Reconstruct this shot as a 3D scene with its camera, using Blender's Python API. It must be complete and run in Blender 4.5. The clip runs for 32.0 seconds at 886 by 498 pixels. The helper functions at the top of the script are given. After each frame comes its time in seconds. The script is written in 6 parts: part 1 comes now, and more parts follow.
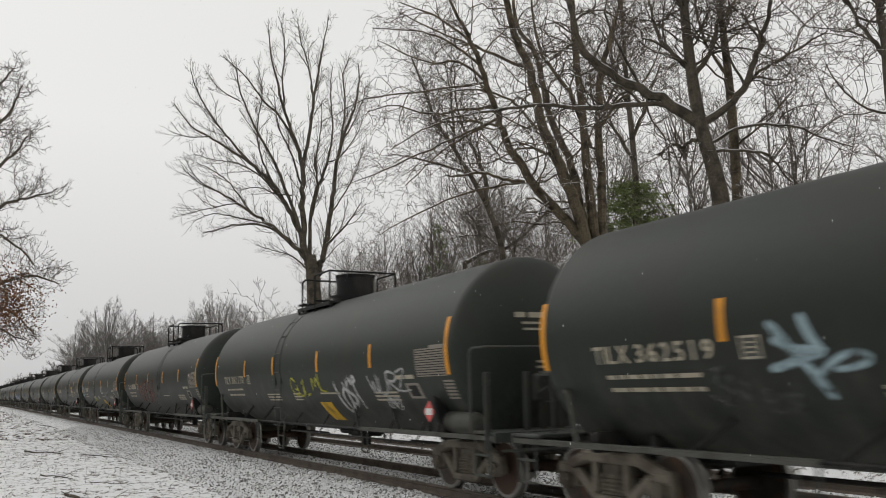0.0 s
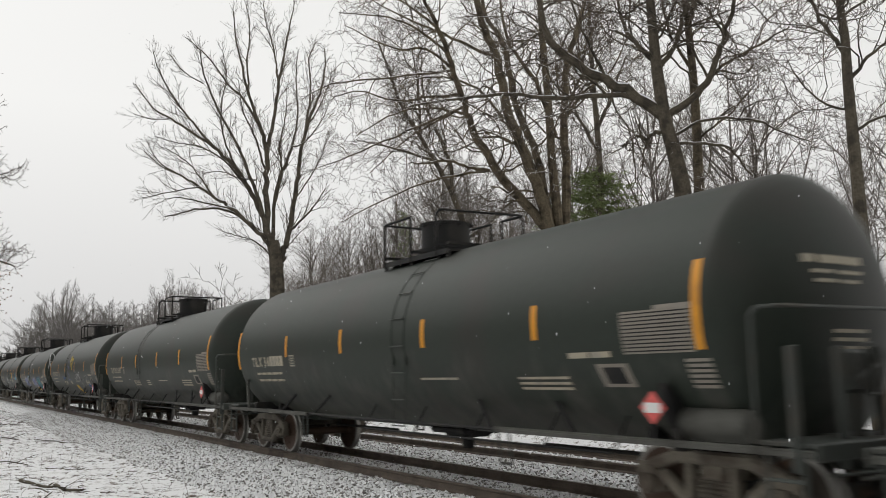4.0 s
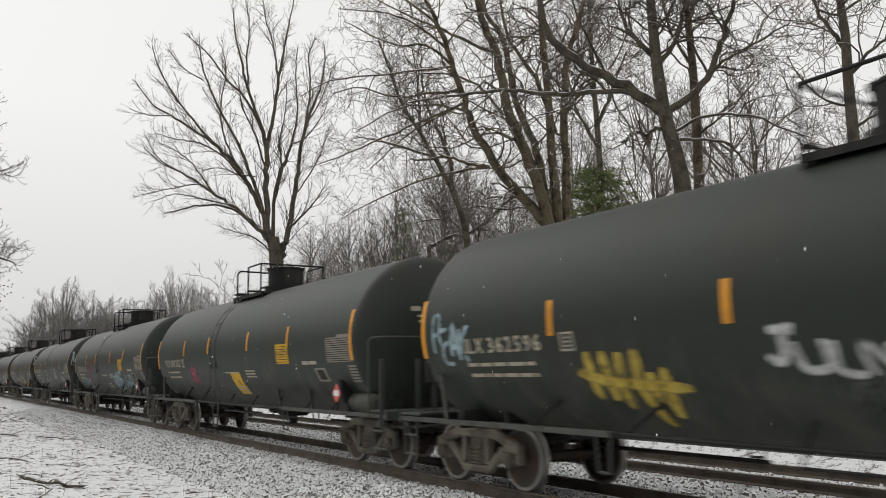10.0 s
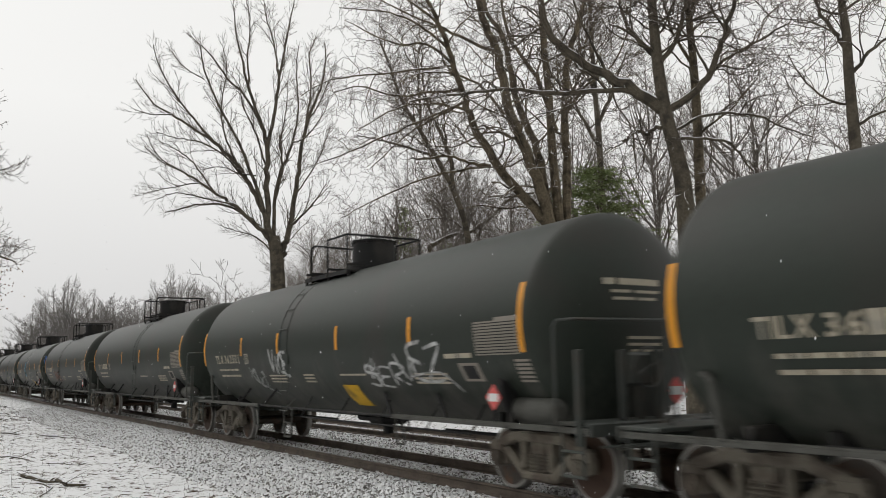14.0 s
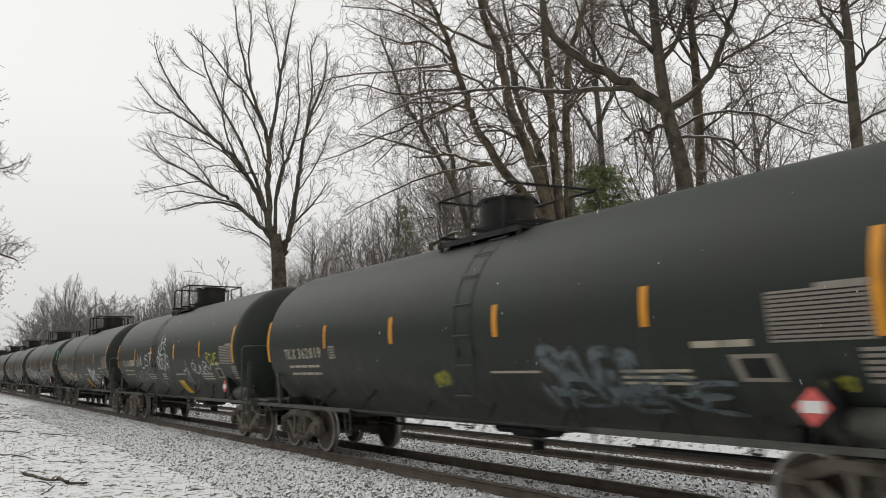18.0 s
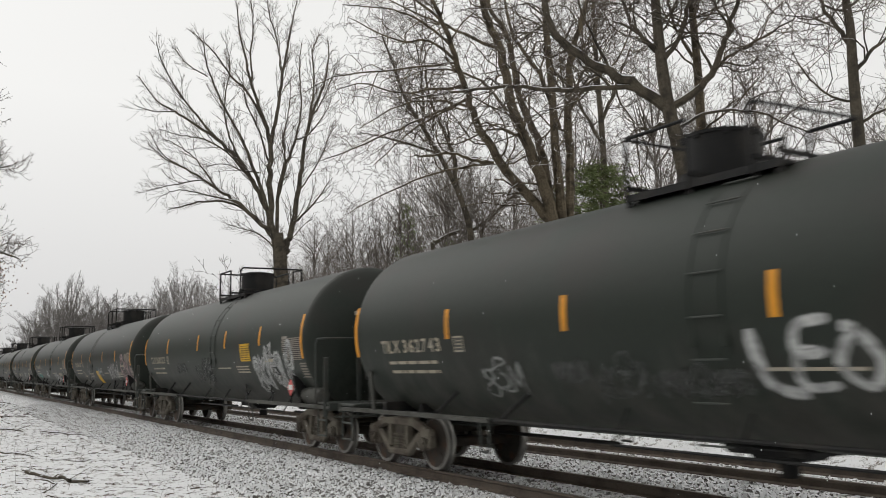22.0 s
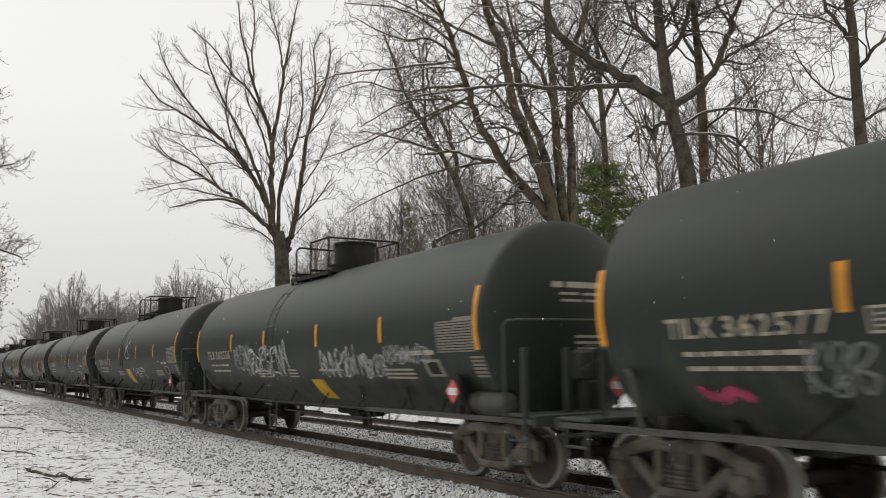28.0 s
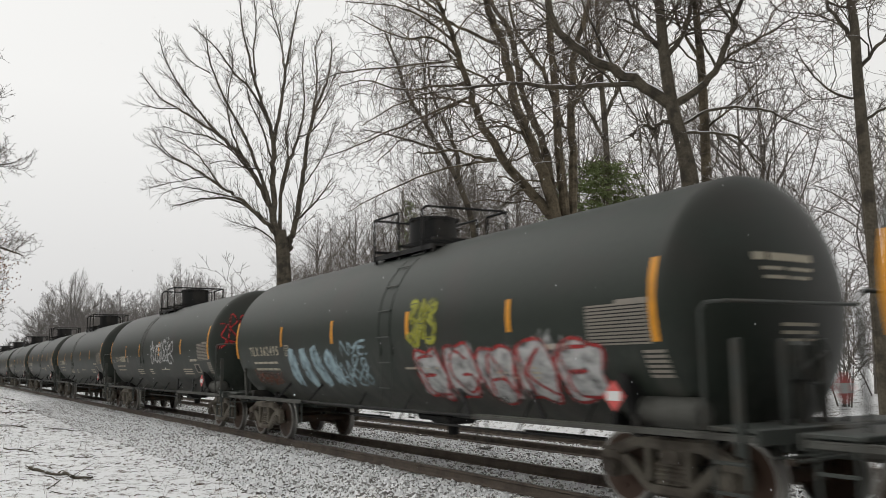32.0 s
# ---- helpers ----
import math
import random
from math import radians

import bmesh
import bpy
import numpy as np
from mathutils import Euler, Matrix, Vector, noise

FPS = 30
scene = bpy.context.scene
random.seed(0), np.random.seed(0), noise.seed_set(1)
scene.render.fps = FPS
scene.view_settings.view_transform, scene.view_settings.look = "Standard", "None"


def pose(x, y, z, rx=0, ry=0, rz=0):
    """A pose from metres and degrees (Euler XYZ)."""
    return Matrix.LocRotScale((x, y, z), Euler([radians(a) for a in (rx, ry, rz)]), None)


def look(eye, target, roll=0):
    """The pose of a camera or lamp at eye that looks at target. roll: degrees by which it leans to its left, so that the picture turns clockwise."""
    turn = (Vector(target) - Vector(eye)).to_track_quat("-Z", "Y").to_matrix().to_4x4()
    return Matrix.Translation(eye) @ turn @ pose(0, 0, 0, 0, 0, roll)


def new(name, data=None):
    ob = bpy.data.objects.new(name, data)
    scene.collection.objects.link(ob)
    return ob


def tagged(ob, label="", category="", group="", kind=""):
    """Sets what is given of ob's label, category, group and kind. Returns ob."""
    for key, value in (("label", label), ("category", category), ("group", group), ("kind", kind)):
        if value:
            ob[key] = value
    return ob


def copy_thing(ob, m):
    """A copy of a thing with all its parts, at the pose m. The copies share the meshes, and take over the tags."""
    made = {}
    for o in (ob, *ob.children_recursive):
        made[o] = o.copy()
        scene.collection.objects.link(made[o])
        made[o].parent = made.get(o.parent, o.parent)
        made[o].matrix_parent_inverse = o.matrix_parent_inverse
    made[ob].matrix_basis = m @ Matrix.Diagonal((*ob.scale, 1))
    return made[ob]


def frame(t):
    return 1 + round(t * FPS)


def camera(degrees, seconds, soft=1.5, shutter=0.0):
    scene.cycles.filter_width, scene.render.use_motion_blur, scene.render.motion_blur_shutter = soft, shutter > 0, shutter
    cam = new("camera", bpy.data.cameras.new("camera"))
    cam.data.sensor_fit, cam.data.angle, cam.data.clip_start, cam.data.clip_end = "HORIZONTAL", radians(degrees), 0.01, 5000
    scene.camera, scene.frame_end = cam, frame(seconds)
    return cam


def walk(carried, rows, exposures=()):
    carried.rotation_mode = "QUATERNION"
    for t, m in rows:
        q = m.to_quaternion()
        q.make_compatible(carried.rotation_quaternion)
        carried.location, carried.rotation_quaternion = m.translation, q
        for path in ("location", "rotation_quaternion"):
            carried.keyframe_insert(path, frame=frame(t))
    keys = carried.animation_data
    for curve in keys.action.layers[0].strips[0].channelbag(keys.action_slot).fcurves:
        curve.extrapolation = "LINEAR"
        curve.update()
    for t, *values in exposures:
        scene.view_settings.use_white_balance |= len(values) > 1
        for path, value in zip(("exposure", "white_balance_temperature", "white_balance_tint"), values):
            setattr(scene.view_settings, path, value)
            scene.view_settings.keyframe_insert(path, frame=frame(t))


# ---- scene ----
cam = camera(56.1, 32.0, 0.95, 0.2)
EYE = (0.0, -8.375, 1.738)
YAW, PITCH, ROLL = 57.773, 8.371, -0.819


def aim(yaw, pitch, roll):
    """Camera pose: turned left of the track's normal by yaw, tilted up by pitch."""
    a, b = radians(YAW + yaw), radians(PITCH + pitch)
    way = Vector((-math.sin(a) * math.cos(b), math.cos(a) * math.cos(b), math.sin(b)))
    return look(EYE, Vector(EYE) + way, ROLL + roll)


walk(cam, [
    (0.0, aim(2.464, 1.128, -0.38)), (0.2, aim(2.45, 2.0, -0.42)), (0.4, aim(2.40, 3.73, -0.47)),
    (0.5, aim(2.287, 4.74, -0.49)), (0.6, aim(1.75, 6.0, -0.40)), (0.7, aim(0.35, 6.35, -0.25)),
    (0.8, aim(0.05, 5.85, -0.2)), (1.0, aim(0.067, 4.751, -0.17)), (1.5, aim(0.043, 2.191, -0.078)),
    (2.0, aim(0.021, 1.134, -0.039)), (2.5, aim(0.02, 0.64, 0.0)), (3.0, aim(0.015, 0.42, 0.02)),
    (3.5, aim(0.005, 0.307, 0.02)), (5.5, aim(0.002, 0.136, 0.0)), (7.0, aim(0.0, 0.069, -0.01)),
    (9.0, aim(0.0, -0.003, -0.02)), (12.0, aim(0.0, -0.02, -0.015)), (14.0, aim(0.05, -0.08, 0.0)),
    (16.5, aim(0.107, -0.12, 0.01)), (19.0, aim(0.163, -0.23, 0.05)), (22.0, aim(0.26, -0.275, 0.06)),
    (25.0, aim(0.35, -0.365, 0.1)), (28.0, aim(0.36, -0.385, 0.09)), (30.0, aim(0.39, -0.43, 0.12)),
    (32.0, aim(0.462, -0.473, 0.14))],
    exposures=((0.0, -0.14), (1.0, -0.27), (1.6, -0.12), (2.4, 0.0), (32.0, 0.0)))

# ---- light: overcast winter sky, a weak broad sun behind the cloud ----
world = bpy.data.worlds.new("overcast")
scene.world = world
world.use_nodes = True
wn, wl = world.node_tree.nodes, world.node_tree.links
wn.clear()
sky = wn.new("ShaderNodeTexSky")
sky.sky_type, sky.sun_disc = "NISHITA", False
sky.sun_elevation, sky.sun_rotation, sky.dust_density = radians(50), radians(245), 4.0
grey = wn.new("ShaderNodeHueSaturation")
grey.inputs["Saturation"].default_value = 0.04
dim = wn.new("ShaderNodeMixRGB")
dim.blend_type = "MULTIPLY"
dim.inputs[0].default_value = 1.0
dim.inputs[2].default_value = (0.11, 0.11, 0.11, 1)
cloud = wn.new("ShaderNodeMixRGB")
cloud.inputs[0].default_value = 0.82
cloud.inputs[2].default_value = (0.93, 0.925, 0.905, 1)
back = wn.new("ShaderNodeBackground")
back.inputs[1].default_value = 1.0
wout = wn.new("ShaderNodeOutputWorld")
wl.new(sky.outputs[0], grey.inputs["Color"])
wl.new(grey.outputs[0], dim.inputs[1])
wl.new(dim.outputs[0], cloud.inputs[1])
# an overcast dome is brighter overhead than at the horizon
wtc, wsep, wmr, wgr = wn.new("ShaderNodeTexCoord"), wn.new("ShaderNodeSeparateXYZ"), wn.new("ShaderNodeMapRange"), wn.new("ShaderNodeMixRGB")
wl.new(wtc.outputs["Generated"], wsep.inputs[0])
wl.new(wsep.outputs["Z"], wmr.inputs[0])
wmr.inputs[1].default_value, wmr.inputs[2].default_value = 0.0, 0.30
wgr.blend_type = "MULTIPLY"
wgr.inputs[0].default_value = 1.0
wmx = wn.new("ShaderNodeMixRGB")
wmx.inputs[1].default_value, wmx.inputs[2].default_value = (0.77, 0.77, 0.785, 1), (1.0, 1.0, 1.0, 1)
wl.new(wmr.outputs[0], wmx.inputs[0])
wl.new(cloud.outputs[0], wgr.inputs[1])
wl.new(wmx.outputs[0], wgr.inputs[2])
wl.new(wgr.outputs[0], back.inputs[0])
wl.new(back.outputs[0], wout.inputs[0])
sun = new("sun", bpy.data.lights.new("sun", "SUN"))
sun.data.energy, sun.data.angle, sun.data.color = 0.45, radians(50), (1.0, 0.97, 0.93)
sun.matrix_world = look((-34, -16, 30), (0, 0, 0))

# ---- materials ----
def material(name, colour, rough=0.7, metal=0.0, vary=0.25, scale=3.0, fine=40.0, bump=0.0, second=None, amount=0.5,
             spec=0.5, snow=0.0, random=0.0, space="Object", dust=0.0, rust=None):
    """Two-scale noise over a base colour; second: a stain colour; snow: cover on faces that look up."""
    m = bpy.data.materials.new(name)
    m.use_nodes = True
    n, l = m.node_tree.nodes, m.node_tree.links
    b = n["Principled BSDF"]
    b.inputs["Roughness"].default_value, b.inputs["Metallic"].default_value = rough, metal
    b.inputs["Specular IOR Level"].default_value = spec
    tc = n.new("ShaderNodeTexCoord")
    big, small = n.new("ShaderNodeTexNoise"), n.new("ShaderNodeTexNoise")
    for t, s, det in ((big, scale, 5), (small, fine, 3)):
        t.inputs["Scale"].default_value, t.inputs["Detail"].default_value = s, det
        l.new(tc.outputs[space], t.inputs["Vector"])
    dark = [c * (1 - vary) for c in colour]
    light = [min(1, c * (1 + vary)) for c in colour]
    mix = n.new("ShaderNodeMixRGB")
    mix.inputs[1].default_value, mix.inputs[2].default_value = (*dark, 1), (*light, 1)
    l.new(small.outputs["Fac"], mix.inputs[0])
    out = mix.outputs[0]
    if second:
        ramp = n.new("ShaderNodeValToRGB")
        ramp.color_ramp.elements[0].position, ramp.color_ramp.elements[1].position = 0.62 - 0.3 * amount, 0.72 - 0.2 * amount
        l.new(big.outputs["Fac"], ramp.inputs[0])
        mx = n.new("ShaderNodeMixRGB")
        l.new(ramp.outputs[0], mx.inputs[0])
        l.new(out, mx.inputs[1])
        mx.inputs[2].default_value = (*second, 1)
        out = mx.outputs[0]
    if dust:
        # road dust and spatter thrown up on the lower skin, in ragged streaks
        mp, sp, st = n.new("ShaderNodeMapping"), n.new("ShaderNodeSeparateXYZ"), n.new("ShaderNodeTexNoise")
        mp.inputs["Scale"].default_value = (1.6, 1.0, 0.55)
        l.new(tc.outputs[space], mp.inputs["Vector"])
        l.new(mp.outputs[0], st.inputs["Vector"])
        st.inputs["Scale"].default_value, st.inputs["Detail"].default_value, st.inputs["Roughness"].default_value = 1.7, 7, 0.68
        l.new(tc.outputs[space], sp.inputs[0])
        ht, sm, ft = n.new("ShaderNodeMapRange"), n.new("ShaderNodeMath"), n.new("ShaderNodeMapRange")
        ht.inputs[1].default_value, ht.inputs[2].default_value, ht.inputs[3].default_value, ht.inputs[4].default_value = 0.9, 2.6, 0.22, -0.25
        l.new(sp.outputs["Z"], ht.inputs[0])
        sm.operation = "ADD"
        l.new(ht.outputs[0], sm.inputs[0])
        l.new(st.outputs["Fac"], sm.inputs[1])
        ft.inputs[1].default_value, ft.inputs[2].default_value, ft.inputs[4].default_value = 0.48, 0.85, dust
        l.new(sm.outputs[0], ft.inputs[0])
        md = n.new("ShaderNodeMixRGB")
        l.new(ft.outputs[0], md.inputs[0])
        l.new(out, md.inputs[1])
        md.inputs[2].default_value = (0.12, 0.112, 0.10, 1)
        out = md.outputs[0]
    if rust:
        # some pieces are rusted through, most are dark
        ri, rr, rx = n.new("ShaderNodeObjectInfo"), n.new("ShaderNodeMapRange"), n.new("ShaderNodeMixRGB")
        rr.inputs[1].default_value, rr.inputs[2].default_value = 0.45, 0.75
        l.new(ri.outputs["Random"], rr.inputs[0])
        l.new(rr.outputs[0], rx.inputs[0])
        l.new(out, rx.inputs[1])
        rx.inputs[2].default_value = (*rust, 1)
        out = rx.outputs[0]
    if random:
        info, hs, mr = n.new("ShaderNodeObjectInfo"), n.new("ShaderNodeHueSaturation"), n.new("ShaderNodeMapRange")
        mr.inputs[3].default_value, mr.inputs[4].default_value = 1 - random, 1 + random
        l.new(info.outputs["Random"], mr.inputs[0])
        l.new(mr.outputs[0], hs.inputs["Value"])
        l.new(out, hs.inputs["Color"])
        out = hs.outputs[0]
    if snow:
        geo, sep = n.new("ShaderNodeNewGeometry"), n.new("ShaderNodeSeparateXYZ")
        l.new(geo.outputs["Normal"], sep.inputs[0])
        add = n.new("ShaderNodeMath")
        add.operation = "ADD"
        l.new(sep.outputs["Z"], add.inputs[0])
        l.new(big.outputs["Fac"], add.inputs[1])
        rs = n.new("ShaderNodeMapRange")
        rs.inputs[1].default_value, rs.inputs[2].default_value = 1.5 - snow, 1.62 - snow
        l.new(add.outputs[0], rs.inputs[0])
        ms = n.new("ShaderNodeMixRGB")
        l.new(rs.outputs[0], ms.inputs[0])
        l.new(out, ms.inputs[1])
        ms.inputs[2].default_value = (0.85, 0.855, 0.86, 1)
        out = ms.outputs[0]
    l.new(out, b.inputs["Base Color"])
    if bump:
        bp = n.new("ShaderNodeBump")
        bp.inputs["Strength"].default_value, bp.inputs["Distance"].default_value = bump, 0.02
        l.new(small.outputs["Fac"], bp.inputs["Height"])
        l.new(bp.outputs[0], b.inputs["Normal"])
    return m


TANK = material("tank_paint", (0.0262, 0.0330, 0.0266), 0.48, 0, 0.15, 0.6, 11, 0.02, (0.031, 0.032, 0.027), 0.45, 0.21, random=0.16, dust=0.5)
BLACK = material("black_steel", (0.014, 0.014, 0.014), 0.6, 0.0, 0.3, 2, 30, 0.1, (0.028, 0.026, 0.023), 0.4, 0.22)
GREEN = material("dull_green_steel", (0.048, 0.054, 0.048), 0.55, 0.1, 0.25, 2, 25, 0.08, (0.06, 0.055, 0.045), 0.4, random=0.15)
CAST = material("dusty_cast_steel", (0.135, 0.120, 0.095), 0.8, 0.1, 0.35, 3, 25, 0.25, (0.075, 0.06, 0.046), 0.5, random=0.3)
WHEEL = material("wheel_steel", (0.070, 0.058, 0.048), 0.7, 0.3, 0.35, 4, 30, 0.2, (0.12, 0.068, 0.042), 0.35, random=0.3, rust=(0.058, 0.034, 0.023))
TREAD = material("bright_tread", (0.30, 0.29, 0.27), 0.4, 0.9, 0.15, 6, 40)
RAILM = material("rusty_rail", (0.135, 0.108, 0.086), 0.75, 0.2, 0.3, 2, 30, 0.2, (0.085, 0.067, 0.055), 0.5)
RAILTOP = material("polished_rail_head", (0.32, 0.30, 0.28), 0.4, 0.9, 0.2, 2, 30)
TIE = material("weathered_tie", (0.10, 0.085, 0.07), 0.9, 0, 0.4, 3, 30, 0.4, snow=0.35)
STONE = material("ballast_stone", (0.28, 0.27, 0.255), 0.9, 0, 0.35, 6, 25, 0.4, (0.13, 0.12, 0.11), 0.5, snow=0.94, space="Generated")
AMBER = material("amber_reflector", (0.78, 0.33, 0.012), 0.5, 0, 0.10, 4, 30, 0.0, (0.62, 0.26, 0.015), 0.4)
DUSTY = material("dusty_steel", (0.085, 0.085, 0.076), 0.7, 0.1, 0.3, 2, 25, 0.1, (0.05, 0.048, 0.042), 0.4, 0.3)
CREAM = material("cream_stencil", (0.40, 0.355, 0.27), 0.65, 0, 0.2, 5, 25, 0.0, (0.30, 0.28, 0.23), 0.35)
YELLOW = material("yellow_sheet", (0.62, 0.37, 0.018), 0.6, 0, 0.15, 3, 20, 0.0, (0.30, 0.19, 0.03), 0.3, 0.3)
PANEL = material("aged_white_panel", (0.24, 0.215, 0.18), 0.6, 0, 0.2, 4, 25, 0.0, (0.22, 0.2, 0.17), 0.4)
WHITE = material("white_paint", (0.72, 0.72, 0.70), 0.6, 0, 0.12, 5, 25)
RED = material("red_sheet", (0.64, 0.11, 0.10), 0.5, 0, 0.15, 5, 30)
BARK = material("grey_brown_bark", (0.115, 0.100, 0.076), 0.95, 0, 0.55, 2.5, 16, 0.8, (0.060, 0.052, 0.042), 0.5, 0.2, snow=0.25)
BARK2 = material("reddish_bark", (0.158, 0.130, 0.090), 0.95, 0, 0.6, 2.5, 16, 0.8, (0.062, 0.052, 0.038), 0.55, 0.2, snow=0.27)
TWIG = material("winter_twig", (0.125, 0.104, 0.088), 0.95, 0, 0.3, 1.0, 9, 0.0, None, 0.5, 0.2, snow=0.36)
WOODTWIG = material("grey_wood_twig", (0.185, 0.165, 0.148), 0.95, 0, 0.3, 0.6, 7, 0.0, (0.12, 0.104, 0.09), 0.5, 0.2, snow=0.40)
# far twigs: distance haze put into a paler base colour, snow on top
FARTWIG = material("hazed_twig", (0.205, 0.192, 0.182), 0.95, 0, 0.25, 0.05, 3, 0.0, (0.12, 0.11, 0.102), 0.5, 0.2, snow=0.30)
SNOW = material("fresh_snow", (0.82, 0.83, 0.85), 0.8, 0, 0.04, 2, 20, 0.2, None, 0.5, 0.3)
NEEDLE = material("conifer_needles", (0.200, 0.245, 0.105), 0.8, 0, 0.4, 2, 12, 0.0, (0.12, 0.125, 0.06), 0.4, 0.2, snow=-0.05)
LEAF = material("dry_oak_leaf", (0.22, 0.11, 0.055), 0.9, 0, 0.4, 2, 12, 0.0, (0.13, 0.07, 0.04), 0.4, 0.2)


def spray(name, colour):
    """Aerosol paint: thin and patchy, its edge fading out across the stroke."""
    m = material("spray_" + name, tuple(q * 0.85 for q in colour), 0.7, 0, 0.2, 5.0, 22, 0.0, None, 0.5, 0.3)
    n, l = m.node_tree.nodes, m.node_tree.links
    uv, sep, mr, no, nr, mu = [n.new("ShaderNode" + q) for q in ("UVMap", "SeparateXYZ", "MapRange", "TexNoise", "MapRange", "Math")]
    tc = n.new("ShaderNodeTexCoord")
    l.new(uv.outputs[0], sep.inputs[0])
    l.new(sep.outputs["X"], mr.inputs[0])
    mr.inputs[1].default_value, mr.inputs[2].default_value = 0.05, 0.75
    l.new(tc.outputs["Object"], no.inputs["Vector"])
    no.inputs["Scale"].default_value, no.inputs["Detail"].default_value = 6.0, 6
    l.new(no.outputs["Fac"], nr.inputs[0])
    nr.inputs[1].default_value, nr.inputs[2].default_value, nr.inputs[3].default_value, nr.inputs[4].default_value = 0.32, 0.58, 0.35, 0.92
    mu.operation = "MULTIPLY"
    l.new(mr.outputs[0], mu.inputs[0])
    l.new(nr.outputs[0], mu.inputs[1])
    l.new(mu.outputs[0], n["Principled BSDF"].inputs["Alpha"])
    return m


SPRAY = {n: spray(n, c) for n, c in {
    "white": (0.62, 0.63, 0.62), "grey": (0.30, 0.31, 0.30), "smoke": (0.10, 0.105, 0.10), "slate": (0.15, 0.18, 0.19), "ice": (0.40, 0.53, 0.58),
    "blue": (0.08, 0.19, 0.48), "cyan": (0.15, 0.48, 0.70), "teal": (0.15, 0.42, 0.38), "lilac": (0.25, 0.28, 0.52), "lime": (0.50, 0.50, 0.07), "cream": (0.60, 0.54, 0.45),
    "red": (0.42, 0.04, 0.04), "rust": (0.24, 0.085, 0.05), "pink": (0.46, 0.12, 0.19), "rose": (0.52, 0.40, 0.40), "rose2": (0.58, 0.09, 0.18), "gold": (0.60, 0.45, 0.09)}.items()}


def ground_material():
    m = bpy.data.materials.new("snow_over_gravel_and_soil")
    m.use_nodes = True
    n, l = m.node_tree.nodes, m.node_tree.links
    b = n["Principled BSDF"]
    b.inputs["Roughness"].default_value = 0.9
    tc, sep = n.new("ShaderNodeTexCoord"), n.new("ShaderNodeSeparateXYZ")
    l.new(tc.outputs["Object"], sep.inputs[0])

    def tex(scale, detail, rough=0.6):
        t = n.new("ShaderNodeTexNoise")
        t.inputs["Scale"].default_value, t.inputs["Detail"].default_value, t.inputs["Roughness"].default_value = scale, detail, rough
        l.new(tc.outputs["Object"], t.inputs["Vector"])
        return t.outputs["Fac"]

    def ramp(src, lo, hi):
        r = n.new("ShaderNodeMapRange")
        r.inputs[1].default_value, r.inputs[2].default_value = lo, hi
        l.new(src, r.inputs[0])
        return r.outputs[0]

    def mix(fac, a, c):
        x = n.new("ShaderNodeMixRGB")
        l.new(fac, x.inputs[0])
        for s, v in ((1, a), (2, c)):
            if isinstance(v, tuple):
                x.inputs[s].default_value = (*v, 1)
            else:
                l.new(v, x.inputs[s])
        return x.outputs[0]

    soil = mix(tex(9, 4), (0.06, 0.048, 0.038), (0.17, 0.135, 0.10))
    snow = mix(tex(3, 4), (0.78, 0.785, 0.79), (0.88, 0.885, 0.89))
    cover = ramp(tex(3.4, 10, 0.86), 0.425, 0.465)
    field = mix(cover, soil, snow)
    vor = n.new("ShaderNodeTexVoronoi")
    vor.inputs["Scale"].default_value = 10.5
    l.new(tc.outputs["Object"], vor.inputs["Vector"])
    # snow on the crowns of the stones, dark gaps between
    gap = n.new("ShaderNodeMath")
    gap.operation = "MULTIPLY_ADD"
    l.new(tex(7, 5, 0.7), gap.inputs[0])
    gap.inputs[1].default_value = -0.9
    l.new(vor.outputs["Distance"], gap.inputs[2])
    stone = mix(tex(31, 2), (0.030, 0.028, 0.026), (0.12, 0.114, 0.106))
    bed = mix(ramp(gap.outputs[0], 0.20, 0.25), snow, stone)
    # the stone bed lies along the tracks, its edge ragged
    edge = n.new("ShaderNodeMath")
    edge.operation = "MULTIPLY_ADD"
    l.new(tex(1.2, 5), edge.inputs[0])
    edge.inputs[1].default_value = 1.1
    l.new(sep.outputs["Y"], edge.inputs[2])
    near = ramp(edge.outputs[0], -2.9, -2.3)
    far = n.new("ShaderNodeMapRange")
    far.inputs[1].default_value, far.inputs[2].default_value, far.inputs[3].default_value, far.inputs[4].default_value = 6.6, 7.2, 1, 0
    l.new(edge.outputs[0], far.inputs[0])
    both = n.new("ShaderNodeMath")
    both.operation = "MULTIPLY"
    l.new(near, both.inputs[0])
    l.new(far.outputs[0], both.inputs[1])
    l.new(mix(both.outputs[0], field, bed), b.inputs["Base Color"])
    bp = n.new("ShaderNodeBump")
    bp.inputs["Strength"].default_value, bp.inputs["Distance"].default_value = 0.8, 0.05
    l.new(tex(9, 6), bp.inputs["Height"])
    l.new(bp.outputs[0], b.inputs["Normal"])
    return m


GROUND = ground_material()

# ---- building helpers ----
def finish(name, me, mat, parent=None, label="", smooth=30):
    me.materials.append(mat)
    if smooth:
        me.shade_smooth()
        me.set_sharp_from_angle(angle=radians(smooth))
    ob = new(name, me)
    ob.parent = parent
    if label:
        ob["label"] = label
    return ob


def part(name, bm, mat, parent=None, label="", smooth=30):
    me = bpy.data.meshes.new(name)
    bm.to_mesh(me)
    bm.free()
    return finish(name, me, mat, parent, label, smooth)


